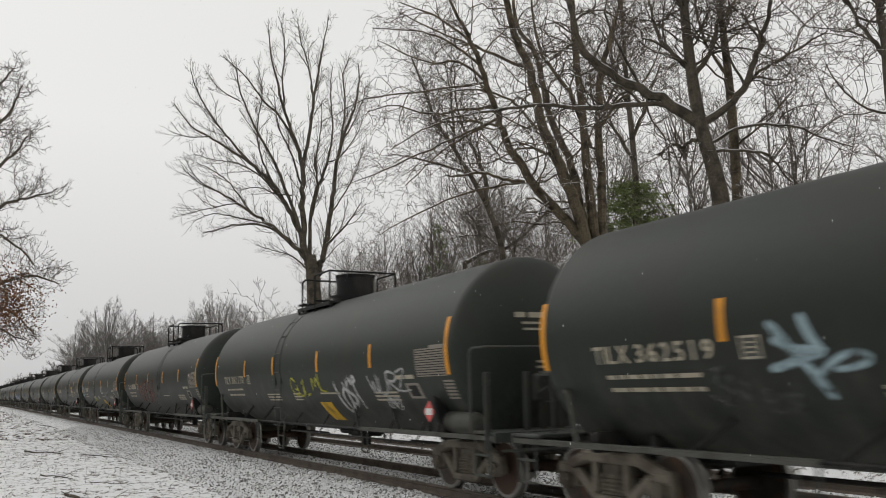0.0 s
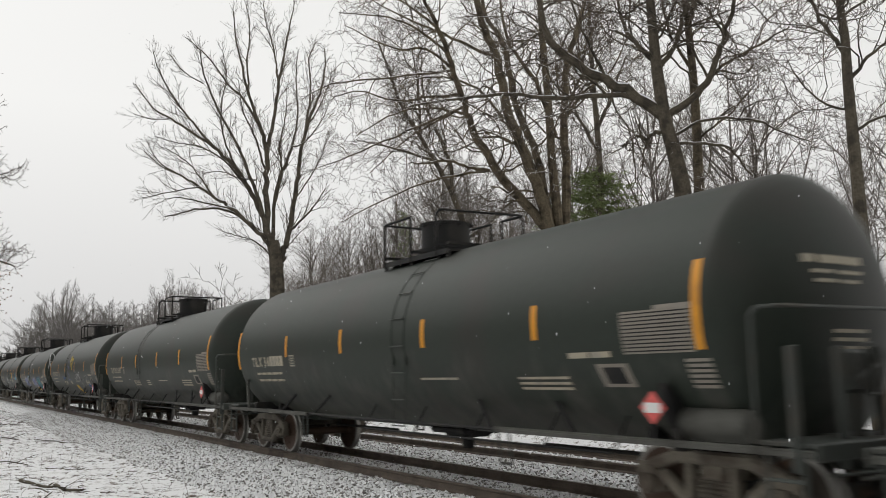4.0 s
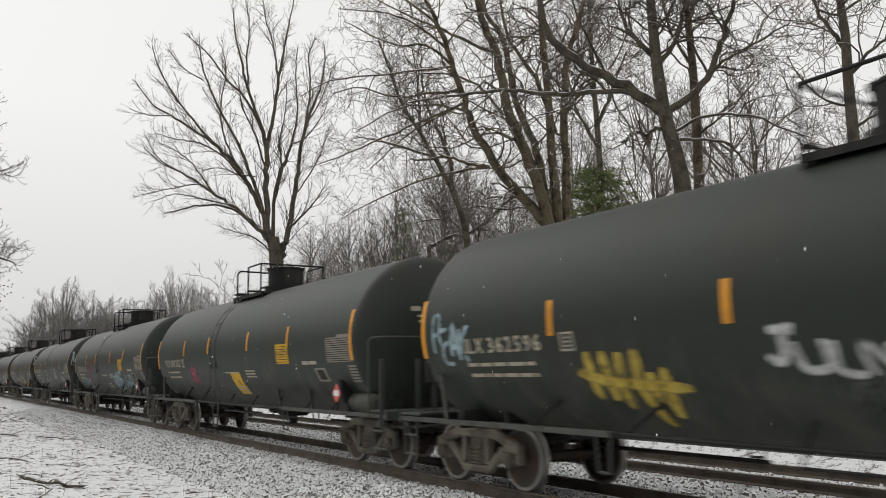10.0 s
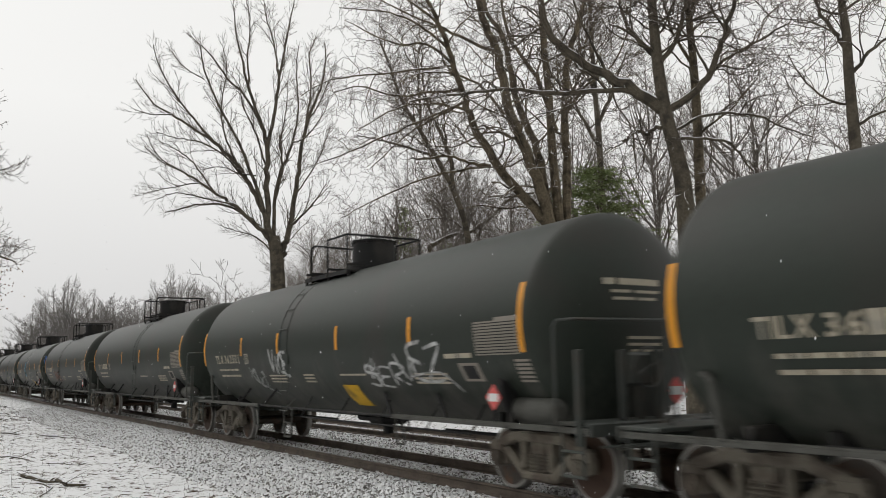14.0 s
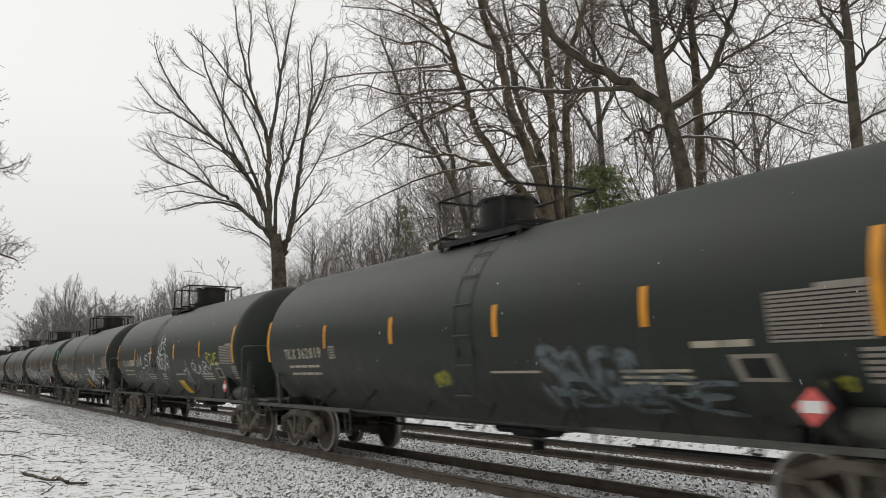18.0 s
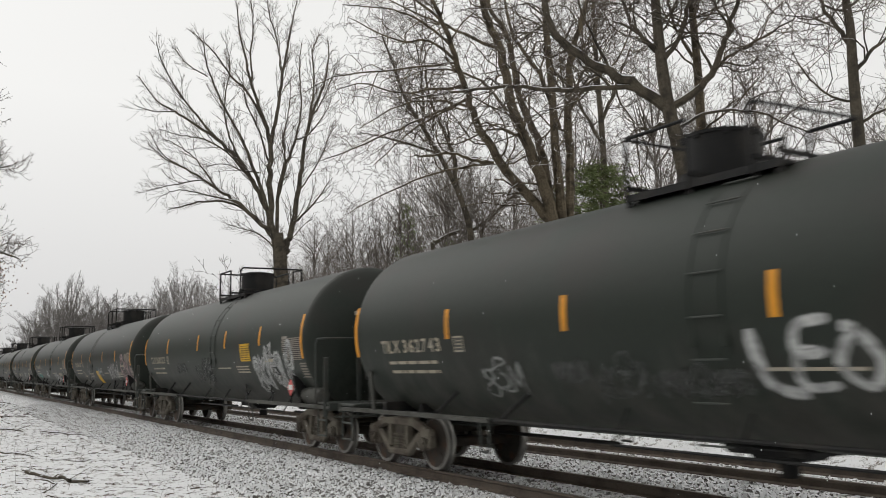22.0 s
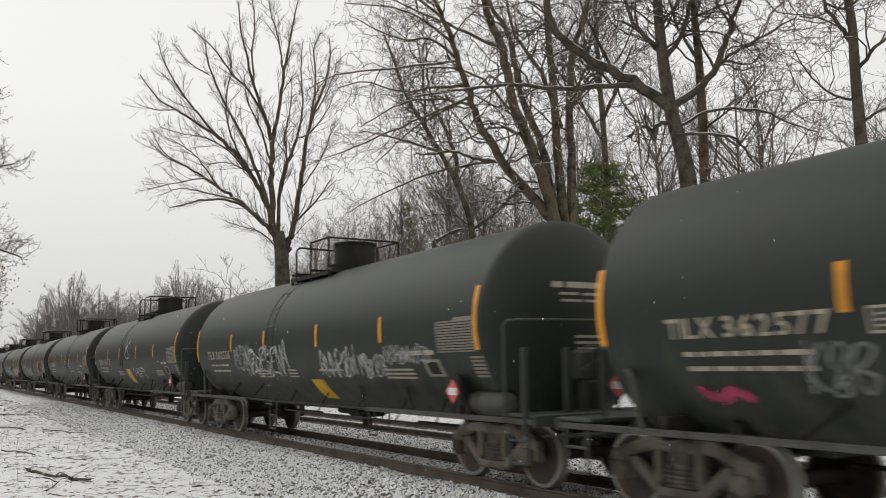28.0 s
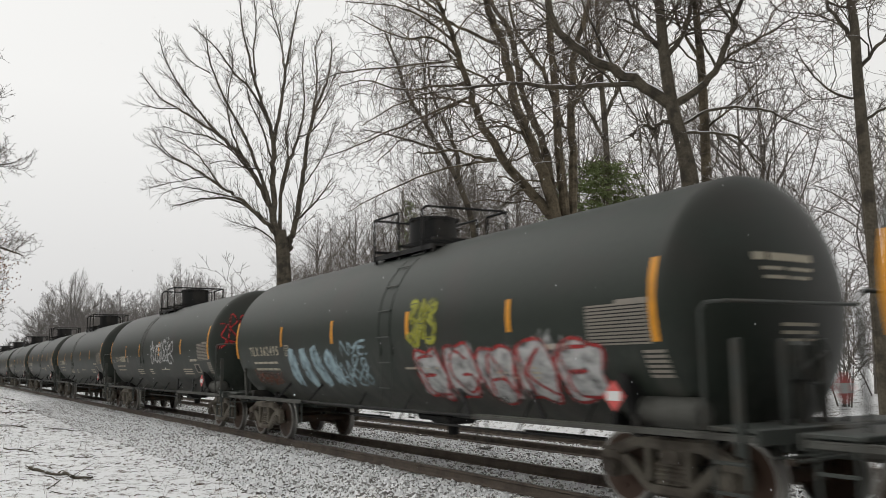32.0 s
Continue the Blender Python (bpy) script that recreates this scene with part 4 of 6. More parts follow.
tree("tree", "slender grey tree behind the clump", (-27.99, 18.0, 0.4), 18, [
    ([(0.02, -0.2), (0.02, 4.05), (-0.0, 8.11), (-0.05, 11.87), (-0.15, 14.63), (-0.21, 17.72), (-0.18, 20.59), (-0.09, 24.1)], 0.209, 0.039),
    ([(-0.13, 12.42), (0.7, 14.28), (1.43, 16.16)], 0.104, 0.026),
    ([(-0.06, 11.6), (-1.03, 13.59), (-1.47, 16.14)], 0.091, 0.026),
    ([(-0.1, 13.79), (-0.67, 16.07), (-0.85, 18.36)], 0.065, 0.026),
    ], dens=1.4, reach=1.1, fine=0.010, bend=0.31, open_=(25, 70))
LEFT = tree("tree", "tall bare oak on the near side holding some brown leaves", (-42.0, -10.0, -0.3), 19, [
    ([(0.97, -0.2), (0.97, 2.16), (0.85, 7.03), (0.73, 12.12), (0.5, 17.4), (0.46, 21.54)], 0.371, 0.143),
    ([(0.94, 9.05), (2.5, 10.61), (3.52, 11.11), (4.52, 11.49)], 0.114, 0.029),
    ([(0.99, 6.54), (2.71, 7.12), (3.95, 7.5), (5.13, 7.19)], 0.114, 0.029),
    ([(1.12, 4.57), (2.38, 5.21), (3.3, 4.8), (4.14, 4.46)], 0.086, 0.021),
    ([(0.73, 12.12), (1.84, 13.99), (2.59, 15.05), (3.09, 16.52)], 0.114, 0.029),
    ([(0.97, 8.55), (2.36, 9.29), (3.42, 8.72), (4.09, 7.98)], 0.1, 0.021),
    ([(0.65, 13.41), (1.53, 15.42), (2.16, 16.35), (2.62, 17.27)], 0.1, 0.029),
    ([(0.84, 10.58), (2.18, 12.29), (2.93, 13.2), (3.42, 14.08)], 0.1, 0.029),
    ([(0.95, 5.55), (2.33, 6.09), (3.48, 5.62), (4.21, 4.87)], 0.086, 0.021),
    ], dens=2.0, reach=0.72, fine=0.0095, bend=0.31, open_=(25, 70))


def leaf_spray(root, centre, size, count, seed):
    """Withered leaves still hanging in the crown."""
    rng = random.Random(seed)
    vs, fs = [], []
    for i in range(count):
        p = Vector([c + rng.gauss(0, s) for c, s in zip(centre, size)])
        d = Vector((rng.gauss(0, 1), rng.gauss(0, 1), rng.gauss(-0.6, 1))).normalized()
        w, ln = d.orthogonal().normalized() * rng.uniform(0.03, 0.05), rng.uniform(0.08, 0.14)
        b = len(vs)
        vs += [p, p + d * ln * 0.5 + w, p + d * ln, p + d * ln * 0.5 - w]
        fs.append((b, b + 1, b + 2, b + 3))
    me = bpy.data.meshes.new("leaf_mass")
    me.from_pydata([tuple(v) for v in vs], [], fs)
    finish("leaf_mass", me, LEAF, root, "withered brown leaves", 0)["kind"] = "stuff"


# ---- farther woods: a few templates, copied ----
def wild(rng, h, r, spread_):
    """Limbs of a free-grown tree of the height h."""
    lean = rng.uniform(-0.06, 0.06)
    limbs = [([(0, -0.2), (lean * h * 0.3, h * 0.3), (lean * h * 0.7, h * 0.65), (lean * h, h)], r, r * 0.12)]
    for i in range(int(7 + h * 0.5)):
        z = h * rng.uniform(0.22, 0.8)
        s = rng.choice((-1, 1))
        ln = (h - z) * rng.uniform(0.5, 0.9)
        w = s * spread_ * ln * rng.uniform(0.25, 0.9)
        x0 = lean * z
        limbs.append(([(x0, z), (x0 + w * 0.45, z + ln * 0.3), (x0 + w * 0.8, z + ln * 0.65), (x0 + w, z + ln)], r * 0.4, r * 0.06))
    return limbs


def round_head(rng, h):
    """Limbs of a tree with a rounded head."""
    limbs = [([(0, -0.2), (0.1, h * 0.3), (0.0, h * 0.6), (0.1, h * 0.97)], h * 0.011, 0.02)]
    for i in range(15):
        q = radians(-105 + 210 * (i + rng.random()) / 15)
        z = h * rng.uniform(0.30, 0.55)
        f = rng.uniform(0.75, 1.0)
        a, u = 0.27 * h * math.sin(q) * f, h * (0.66 + 0.32 * math.cos(q) * f)
        limbs.append(([(0, z), (a * 0.35, z + (u - z) * 0.45), (a * 0.75, z + (u - z) * 0.8), (a, u)], h * 0.0045, 0.012))
    return limbs


def conifer(base, h, seed, label, wide=0.30, dome=False):
    rng = random.Random(seed)
    root = new("conifer")
    root.location = base
    t = Tubes()
    t.tube([Vector((0, 0, -0.2)), Vector((0.05, 0, h * 0.5)), Vector((0, 0.05, h))], h * 0.012, 0.02, 8)
    finish("trunk", t.mesh("trunk"), BARK, root)
    vs, fs = [], []
    count = int(h * (30 if dome else 15))
    for i in range(count):
        z = h * (0.10 + 0.90 * i / count)
        a = rng.uniform(0, 6.283)
        ln = (h * wide * 0.75 * (1 - z / h) ** 0.36 if dome else (h - z) * wide) * rng.uniform(0.4, 1.15) + 0.2
        d = Vector((math.cos(a), math.sin(a), 0))
        for k in range(int(6 + ln * 10)):
            f = rng.uniform(0.15, 1)
            p = d * ln * f + Vector((rng.gauss(0, 0.10), rng.gauss(0, 0.10), z + 0.10 * ln * f + rng.gauss(0, 0.06)))
            for m in range(4):
                q = (Vector((rng.gauss(0, 1), rng.gauss(0, 1), rng.gauss(0, 0.5))) + d * 0.8).normalized()
                w = q.orthogonal().normalized() * 0.022
                b = len(vs)
                vs += [p - w, p + w, p + q * rng.uniform(0.14, 0.30)]
                fs.append((b, b + 1, b + 2))
    me = bpy.data.meshes.new("needles")
    me.from_pydata([tuple(v) for v in vs], [], fs)
    finish("needles", me, NEEDLE, root, "dark green needle sprays", 0)["kind"] = "stuff"
    return tagged(root, label, "tree")


rng = random.Random(5)
kinds = []
for i, (h, r, sp) in enumerate(((15, 0.15, 0.75), (17, 0.18, 0.6), (12, 0.11, 0.9), (18, 0.17, 0.55), (14, 0.10, 0.65))):
    kinds.append(tree("tree", "bare grey woodland tree behind the tracks", (-24 - 6 * i, 22 + 2 * i, 0.45), 40 + i, wild(rng, h, r, sp), dens=0.85, reach=0.95, fine=0.0102, bark=WOODTWIG, twig=WOODTWIG, group="woods", joined=True, bend=0.22, open_=(20, 62)))
shrubs = []
for i in range(3):
    lim = [([(0, -0.1), (rng.uniform(-.3, .3), 1.2), (rng.uniform(-.7, .7), 2.6), (rng.uniform(-1, 1), 4.2)], 0.04, 0.010)]
    for k in range(8):
        w = rng.uniform(-2.2, 2.2)
        lim.append(([(w * 0.15, -0.05), (w * 0.35, 1.0), (w * 0.7, 2.2), (w, rng.uniform(2.6, 4.4))], 0.028, 0.008))
    shrubs.append(tree("shrub", "leafless brown thicket shrub", (-31 - 6 * i, 14 + i, 0.45), 60 + i, lim, dens=1.15, reach=0.7, fine=0.0100, bark=WOODTWIG, twig=WOODTWIG, group="thicket", joined=True, bend=0.25, open_=(20, 70)))
    shrubs[-1]["category"] = "shrub"


def strew(kind, slope, d, s):
    """A copy in the direction slope (along the track over across it), d metres across from the path."""
    x, y = -d * slope, d - 8.4
    ob = copy_thing(kind, pose(x, y, ground_height(x, y) - 0.1, 0, 0, rng.uniform(0, 360)))
    ob.scale = (s, s, s)
    return ob


# rounded far trees, their haze painted in by the pale twig colour
rounded = []
for i in range(3):
    rounded.append(tree("tree", "distant bare tree with a rounded crown paled by haze", (-118 - 14 * i, 24 + 2 * i, 0.3), 80 + i, round_head(rng, 15 + i), bark=FARTWIG, dens=1.35, reach=0.55, fine=0.0115,
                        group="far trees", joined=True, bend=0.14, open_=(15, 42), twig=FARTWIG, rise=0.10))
for i in range(28):
    slope = 2.9 * 1.048 ** i * rng.uniform(0.98, 1.02)
    strew(rounded[i % 3], slope, rng.uniform(110, 170) / slope + 4, rng.uniform(0.75, 1.10))
# the woods across the tracks
for i in range(20):
    strew(rng.choice(kinds), 1.2 + 0.065 * (i + rng.random()), rng.uniform(28, 42), rng.uniform(0.65, 0.95))
for i in range(8):
    strew(rng.choice(kinds), 0.50 + 0.08 * (i + rng.random()), rng.uniform(28, 50), rng.uniform(0.65, 0.95))
for i in range(12):
    strew(rng.choice(kinds), 1.25 + 0.10 * (i + rng.random()), rng.uniform(21, 28), rng.uniform(0.50, 0.80))
for i in range(13):
    strew(rng.choice(shrubs), 1.2 + 0.110 * (i + rng.random()), rng.uniform(20, 27), rng.uniform(1.0, 1.7))
for i in range(16):
    strew(rng.choice(shrubs), 0.42 + 0.05 * (i + rng.random()), rng.uniform(20, 27), rng.uniform(0.7, 1.1))
conifer((-24.3, 14.2, 0.4), 9.3, 71, "bushy young green pine among bare trees", 0.46, True)
conifer((-43.5, 16.2, 0.4), 11.2, 72, "dark green spruce among bare trees", 0.30)
conifer((-40.5, 17.5, 0.4), 8.6, 73, "dark green spruce among bare trees", 0.42)
conifer((-6.5, 16, 0.4), 9.5, 74, "dark green spruce among bare trees", 0.26)


def far_woods():
    """The woods that close the view down the line, too far and many to count."""
    rng = random.Random(9)
    t = Tubes()
    for i in range(620):
        x = -150 - 650 * rng.random() ** 1.6
        y = rng.uniform(12, 34) + 0.05 * abs(x) * rng.random()
        h = rng.uniform(7, 12.5) * (1 + abs(x) / 2200)
        b = Vector((x, y, -0.6))
        fine = 0.012 + abs(x) * 0.00009
        t.tube([b, b + Vector((rng.gauss(0, .4), rng.gauss(0, .4), h * 0.55)), b + Vector((rng.gauss(0, .6), rng.gauss(0, .6), h))], 0.15, fine, 4)
        for k in range(15):
            z = h * rng.uniform(0.2, 0.85)
            ln = (h - z) * rng.uniform(0.45, 0.8) + 0.8
            a = rng.uniform(0, 6.283)
            d = Vector((math.cos(a) * 0.75, math.sin(a) * 0.75, rng.uniform(0.6, 1.2))).normalized()
            pts = shoot(rng, b + Vector((0, 0, z)), d, ln, 2, 0.12, 0.1)
            t.tube(pts, fine * 1.3, fine * 0.7, 3)
            for m in range(6):
                p = pts[1].lerp(pts[2], rng.random()) if m else pts[2]
                t.tube([p, p + (d + Vector((rng.gauss(0, .5), rng.gauss(0, .5), rng.gauss(0.2, .4)))).normalized() * rng.uniform(0.7, 1.7)], fine * 1.2, fine * 0.7, 3)
    for i in range(13000):
        x = -150 - 600 * rng.random() ** 1.6
        b = Vector((x, rng.uniform(12, 30) + 22 * max(0, 1 - abs(x + 150) / 80) * rng.random(), -0.5))
        fine = 0.018 + abs(x) * 0.00012
        h = rng.uniform(2.5, 6.5)
        pts = shoot(rng, b, Vector((rng.gauss(0, .25), rng.gauss(0, .25), 1)), h, 3, 0.14, 0.05)
        t.tube(pts, fine * 1.2, fine * 0.7, 3)
        for m in range(3):
            p = pts[1].lerp(pts[3], rng.random())
            t.tube([p, p + Vector((rng.gauss(0, .6), rng.gauss(0, .6), 0.8)).normalized() * rng.uniform(0.8, 2.0)], fine, fine * 0.6, 3)
    # the pale colour stands in for haze over the distance
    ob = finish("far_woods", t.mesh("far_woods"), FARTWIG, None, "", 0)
    tagged(ob, "distant bare grey woods along the railway", "woods", kind="stuff")


far_woods()
leaf_spray(LEFT, (-0.1, 2.9, 6.3), (0.7, 0.75, 0.8), 2600, 88)
leaf_spray(LEFT, (-0.1, 3.1, 5.6), (0.4, 0.35, 0.35), 200, 89)


def near_side_woods():
    """Bare woods added out of view, only to darken what the tanks mirror."""
    rng = random.Random(19)
    t = Tubes()
    for i in range(5000):
        b = Vector((rng.uniform(-150, 70), rng.uniform(-44, -24), 0)) if i < 1500 else Vector((rng.uniform(14, 110), rng.choice((rng.uniform(-34, -9), rng.uniform(9, 34))), 0)) if i < 3300 else Vector((rng.uniform(-420, -48), rng.uniform(-34, -14), 0))
        h = rng.uniform(6, 13)
        pts = shoot(rng, b, Vector((rng.gauss(0, .1), rng.gauss(0, .1), 1)), h, 3, 0.08, 0.05)
        t.tube(pts, 0.16, 0.04, 4)
        for m in range(6):
            p = pts[1].lerp(pts[3], rng.random())
            t.tube([p, p + Vector((rng.gauss(0, .8), rng.gauss(0, .8), 0.7)).normalized() * rng.uniform(1.5, 4.0)], 0.05, 0.02, 3)
    tagged(finish("near_side_woods", t.mesh("near_side_woods"), TWIG, None, "", 0), "unseen bare woods added to darken the tanks' reflections", "woods", kind="stuff")


near_side_woods()


# ---- lettering ----
GLYPHS = {}


def glyph(ch, bold=0.025):
    """A letter's flat outline from the built-in font: points, faces, width."""
    if (ch, bold) not in GLYPHS:
        cu = bpy.data.curves.new("letter", "FONT")
        cu.body, cu.resolution_u, cu.offset = ch, 2, bold
        ob = new("letter", cu)
        bpy.context.view_layer.update()
        me = bpy.data.meshes.new_from_object(ob.evaluated_get(bpy.context.evaluated_depsgraph_get()))
        pts = [(v.co.x, v.co.y) for v in me.vertices]
        x0, y0 = min(p[0] for p in pts), min(p[1] for p in pts)
        w = max(p[0] for p in pts) - x0
        GLYPHS[ch, bold] = ([(x - x0, max(0, y)) for x, y in pts], [tuple(f.vertices) for f in me.polygons], w)
        bpy.data.objects.remove(ob)
        bpy.data.curves.remove(cu)
        bpy.data.meshes.remove(me)
    return GLYPHS[ch, bold]


NUMBERS = {0: "362519", 1: "361170", 6: "362587", 7: "362577", 8: "362501", 9: "360299", 10: "360220", 11: "362596", 12: "360302", 13: "360239", 14: "363149", 16: "362521", 20: "362819", 22: "362751", 23: "361168",
           24: "362743", 25: "360322", 26: "361035", 27: "361154", 30: "362577", 31: "362556", 32: "361062", 34: "360396", 35: "362495"}
for ch in "TILX0123456789":
    glyph(ch)


def letters(text, u0, u1, z0, z1, lift=0.008, gap=0.12, bold=0.025):
    """A word laid on the shell between two stations, cut in bands so that it follows the curve."""
    cell = lambda c: 0.35 if c == " " else 0.53 if c.isdigit() else glyph(c, bold)[2]
    total = sum(cell(c) + gap for c in text) - gap
    bm = bmesh.new()
    x = 0.0
    for c in text:
        if c == " ":
            x += 0.35 + gap
            continue
        pts, faces, w = glyph(c, bold)
        x += (cell(c) - w) / 2
        vs = [bm.verts.new((u0 + (x + px) / total * (u1 - u0), 0, min(1, py / 0.73))) for px, py in pts]
        for f in faces:
            try:
                bm.faces.new([vs[i] for i in f])
            except ValueError:
                pass
        x += w + (cell(c) - w) / 2 + gap
    n = max(2, int((z1 - z0) / 0.05))
    for i in range(1, n):
        bmesh.ops.bisect_plane(bm, geom=bm.verts[:] + bm.edges[:] + bm.faces[:], plane_co=(0, 0, i / n), plane_no=(0, 0, 1))
    for v in bm.verts:
        v.co = wrap(v.co.x, z0 + v.co.z * (z1 - z0), lift)
    return bm


# ---- spray paint ----
def skin(u, v, lift):
    """A place on the shell from the station and the distance round the skin."""
    a = v / R
    return (u, -(R + lift) * math.cos(a), ZC + (R + lift) * math.sin(a))


def dome(y, v, lift):
    """A place on the front head from its cross and up coordinates."""
    rr = min(0.98, (y * y + v * v) / (R * R))
    return (HALF + HEAD * math.sqrt(1 - rr) + lift + 0.006, y, ZC + v)


def stroke(bm, pts, w, place, lift):
    """A ribbon along a smooth line, soft towards its two edges."""
    uv = bm.loops.layers.uv.verify()
    line = [Vector((a, b)) for a, b in pts]
    fine = []
    for i in range(len(line) - 1):
        p0, p1, p2, p3 = line[max(i - 1, 0)], line[i], line[i + 1], line[min(i + 2, len(line) - 1)]
        for k in range(4):
            t = k / 4
            fine.append(0.5 * (2 * p1 + (p2 - p0) * t + (2 * p0 - 5 * p1 + 4 * p2 - p3) * t * t + (3 * p1 - p0 - 3 * p2 + p3) * t ** 3))
    fine.append(line[-1])
    last = None
    for i, p in enumerate(fine):
        d = fine[min(i + 1, len(fine) - 1)] - fine[max(i - 1, 0)]
        if d.length < 1e-6:
            continue
        d.normalize()
        n = Vector((-d.y, d.x)) * w * (0.62 if 0 < i < len(fine) - 1 else 0.40)
        row = [bm.verts.new(place(*(p + n * q), lift + 0.0003 * (i % 7))) for q in (1, 0.35, -0.35, -1)]
        if last:
            for q in range(3):
                f = bm.faces.new((last[q], last[q + 1], row[q + 1], row[q]))
                for loop, e in zip(f.loops, ((0, 1, 1, 0), (1, 1, 1, 1), (1, 0, 0, 1))[q]):
                    loop[uv].uv = (e, 0)
        last = row


HAND = {
    "A": ((0, 0), (0.45, 1), (0.9, 0), (0.7, 0.4), (0.2, 0.38)), "B": ((0.05, 0), (0.1, 1), (0.7, 0.85), (0.2, 0.52), (0.85, 0.3), (0.7, 0), (0.05, 0.03)),
    "C": ((0.9, 0.8), (0.5, 1), (0.08, 0.5), (0.5, 0), (0.95, 0.2)), "E": ((0.9, 1), (0.1, 0.95), (0.12, 0.55), (0.7, 0.55), (0.12, 0.5), (0.1, 0.05), (0.9, 0)),
    "G": ((0.9, 0.8), (0.4, 1), (0.05, 0.5), (0.4, 0), (0.9, 0.2), (0.9, 0.45), (0.5, 0.45)), "I": ((0.5, 1), (0.45, 0)), "J": ((0.15, 1), (0.9, 1), (0.65, 0.95), (0.6, 0.2), (0.3, 0), (0.05, 0.25)),
    "K": ((0.1, 1), (0.12, 0), (0.15, 0.5), (0.85, 1), (0.2, 0.5), (0.9, 0)), "L": ((0.1, 1), (0.15, 0.05), (0.9, 0.0)), "M": ((0, 0), (0.15, 1), (0.45, 0.3), (0.8, 1), (0.95, 0)),
    "N": ((0.05, 0), (0.1, 1), (0.8, 0), (0.85, 1)), "O": ((0.5, 0.95), (0.05, 0.5), (0.5, 0), (0.95, 0.5), (0.5, 0.95), (0.3, 1.05)), "P": ((0.1, 0), (0.12, 1), (0.8, 0.9), (0.75, 0.5), (0.15, 0.45)),
    "R": ((0.05, 0), (0.1, 1), (0.8, 0.88), (0.7, 0.5), (0.2, 0.47), (0.9, 0)), "S": ((0.85, 0.85), (0.3, 1), (0.1, 0.7), (0.8, 0.4), (0.7, 0.05), (0.05, 0.1)), "T": ((0, 0.95), (0.95, 1), (0.5, 0.97), (0.45, 0)),
    "U": ((0.05, 0.95), (0.15, 0.1), (0.6, 0), (0.85, 0.3), (0.9, 1)), "V": ((0, 1), (0.45, 0), (0.95, 1)), "W": ((0, 1), (0.25, 0), (0.5, 0.7), (0.72, 0), (0.98, 1.05)), "Y": ((0.05, 1), (0.45, 0.55), (0.9, 1), (0.5, 0.5), (0.3, 0)),
    "Z": ((0.05, 0.95), (0.9, 1), (0.1, 0.05), (0.95, 0)), "3": ((0.1, 0.9), (0.8, 0.95), (0.35, 0.55), (0.9, 0.3), (0.4, 0), (0.05, 0.15)), "8": ((0.8, 0.9), (0.3, 0.95), (0.2, 0.7), (0.85, 0.3), (0.5, 0), (0.1, 0.25), (0.75, 0.7), (0.8, 0.9)),
}


def scribble(bm, rng, a0, a1, v0, v1, place, width, lift, tight=0.52):
    """A tag written without lifting the can: leaning letters run into one line."""
    h, n = v1 - v0, max(2, round((a1 - a0) / (v1 - v0) / tight))
    step = (a1 - a0) / n
    pts = []
    for i in range(n):
        big, drop = rng.uniform(0.8, 1.1), rng.gauss(0, 0.07)
        for x, y in HAND[rng.choice("ABEGKMNRSUWY38O")]:
            y = drop + y * big + rng.gauss(0, 0.04)
            pts.append((a0 + step * (i + 1.02 * x + rng.gauss(0, 0.05)) + 0.14 * h * (y - 0.5), v0 + h * y))
    stroke(bm, pts, width * rng.uniform(0.85, 1.2), place, lift)


def band(z0, z1):
    f = lambda z: R * math.asin(max(-0.95, min(0.97, (z - ZC) / R)))
    return f(z0), f(z1)


NAMED = {"ice": "pale blue", "lilac": "violet-blue", "lime": "yellow-green", "smoke": "faded grey", "slate": "slate grey", "rust": "rusty red", "rose": "pale pink", "rose2": "bright pink", "gold": "dull gold"}


def spray_tag(k, u0, u1, z0, z1, colour, seed):
    rng = random.Random(seed * 7 + 1)
    v0, v1 = band(z0, z1)
    bm = bmesh.new()
    scribble(bm, rng, u0, u1, v0, v1, skin, min(0.06, max(0.024, (v1 - v0) * 0.095)), 0.012)
    part("graffiti", bm, SPRAY[colour], cars[k], NAMED.get(colour, colour) + " sprayed scrawl")


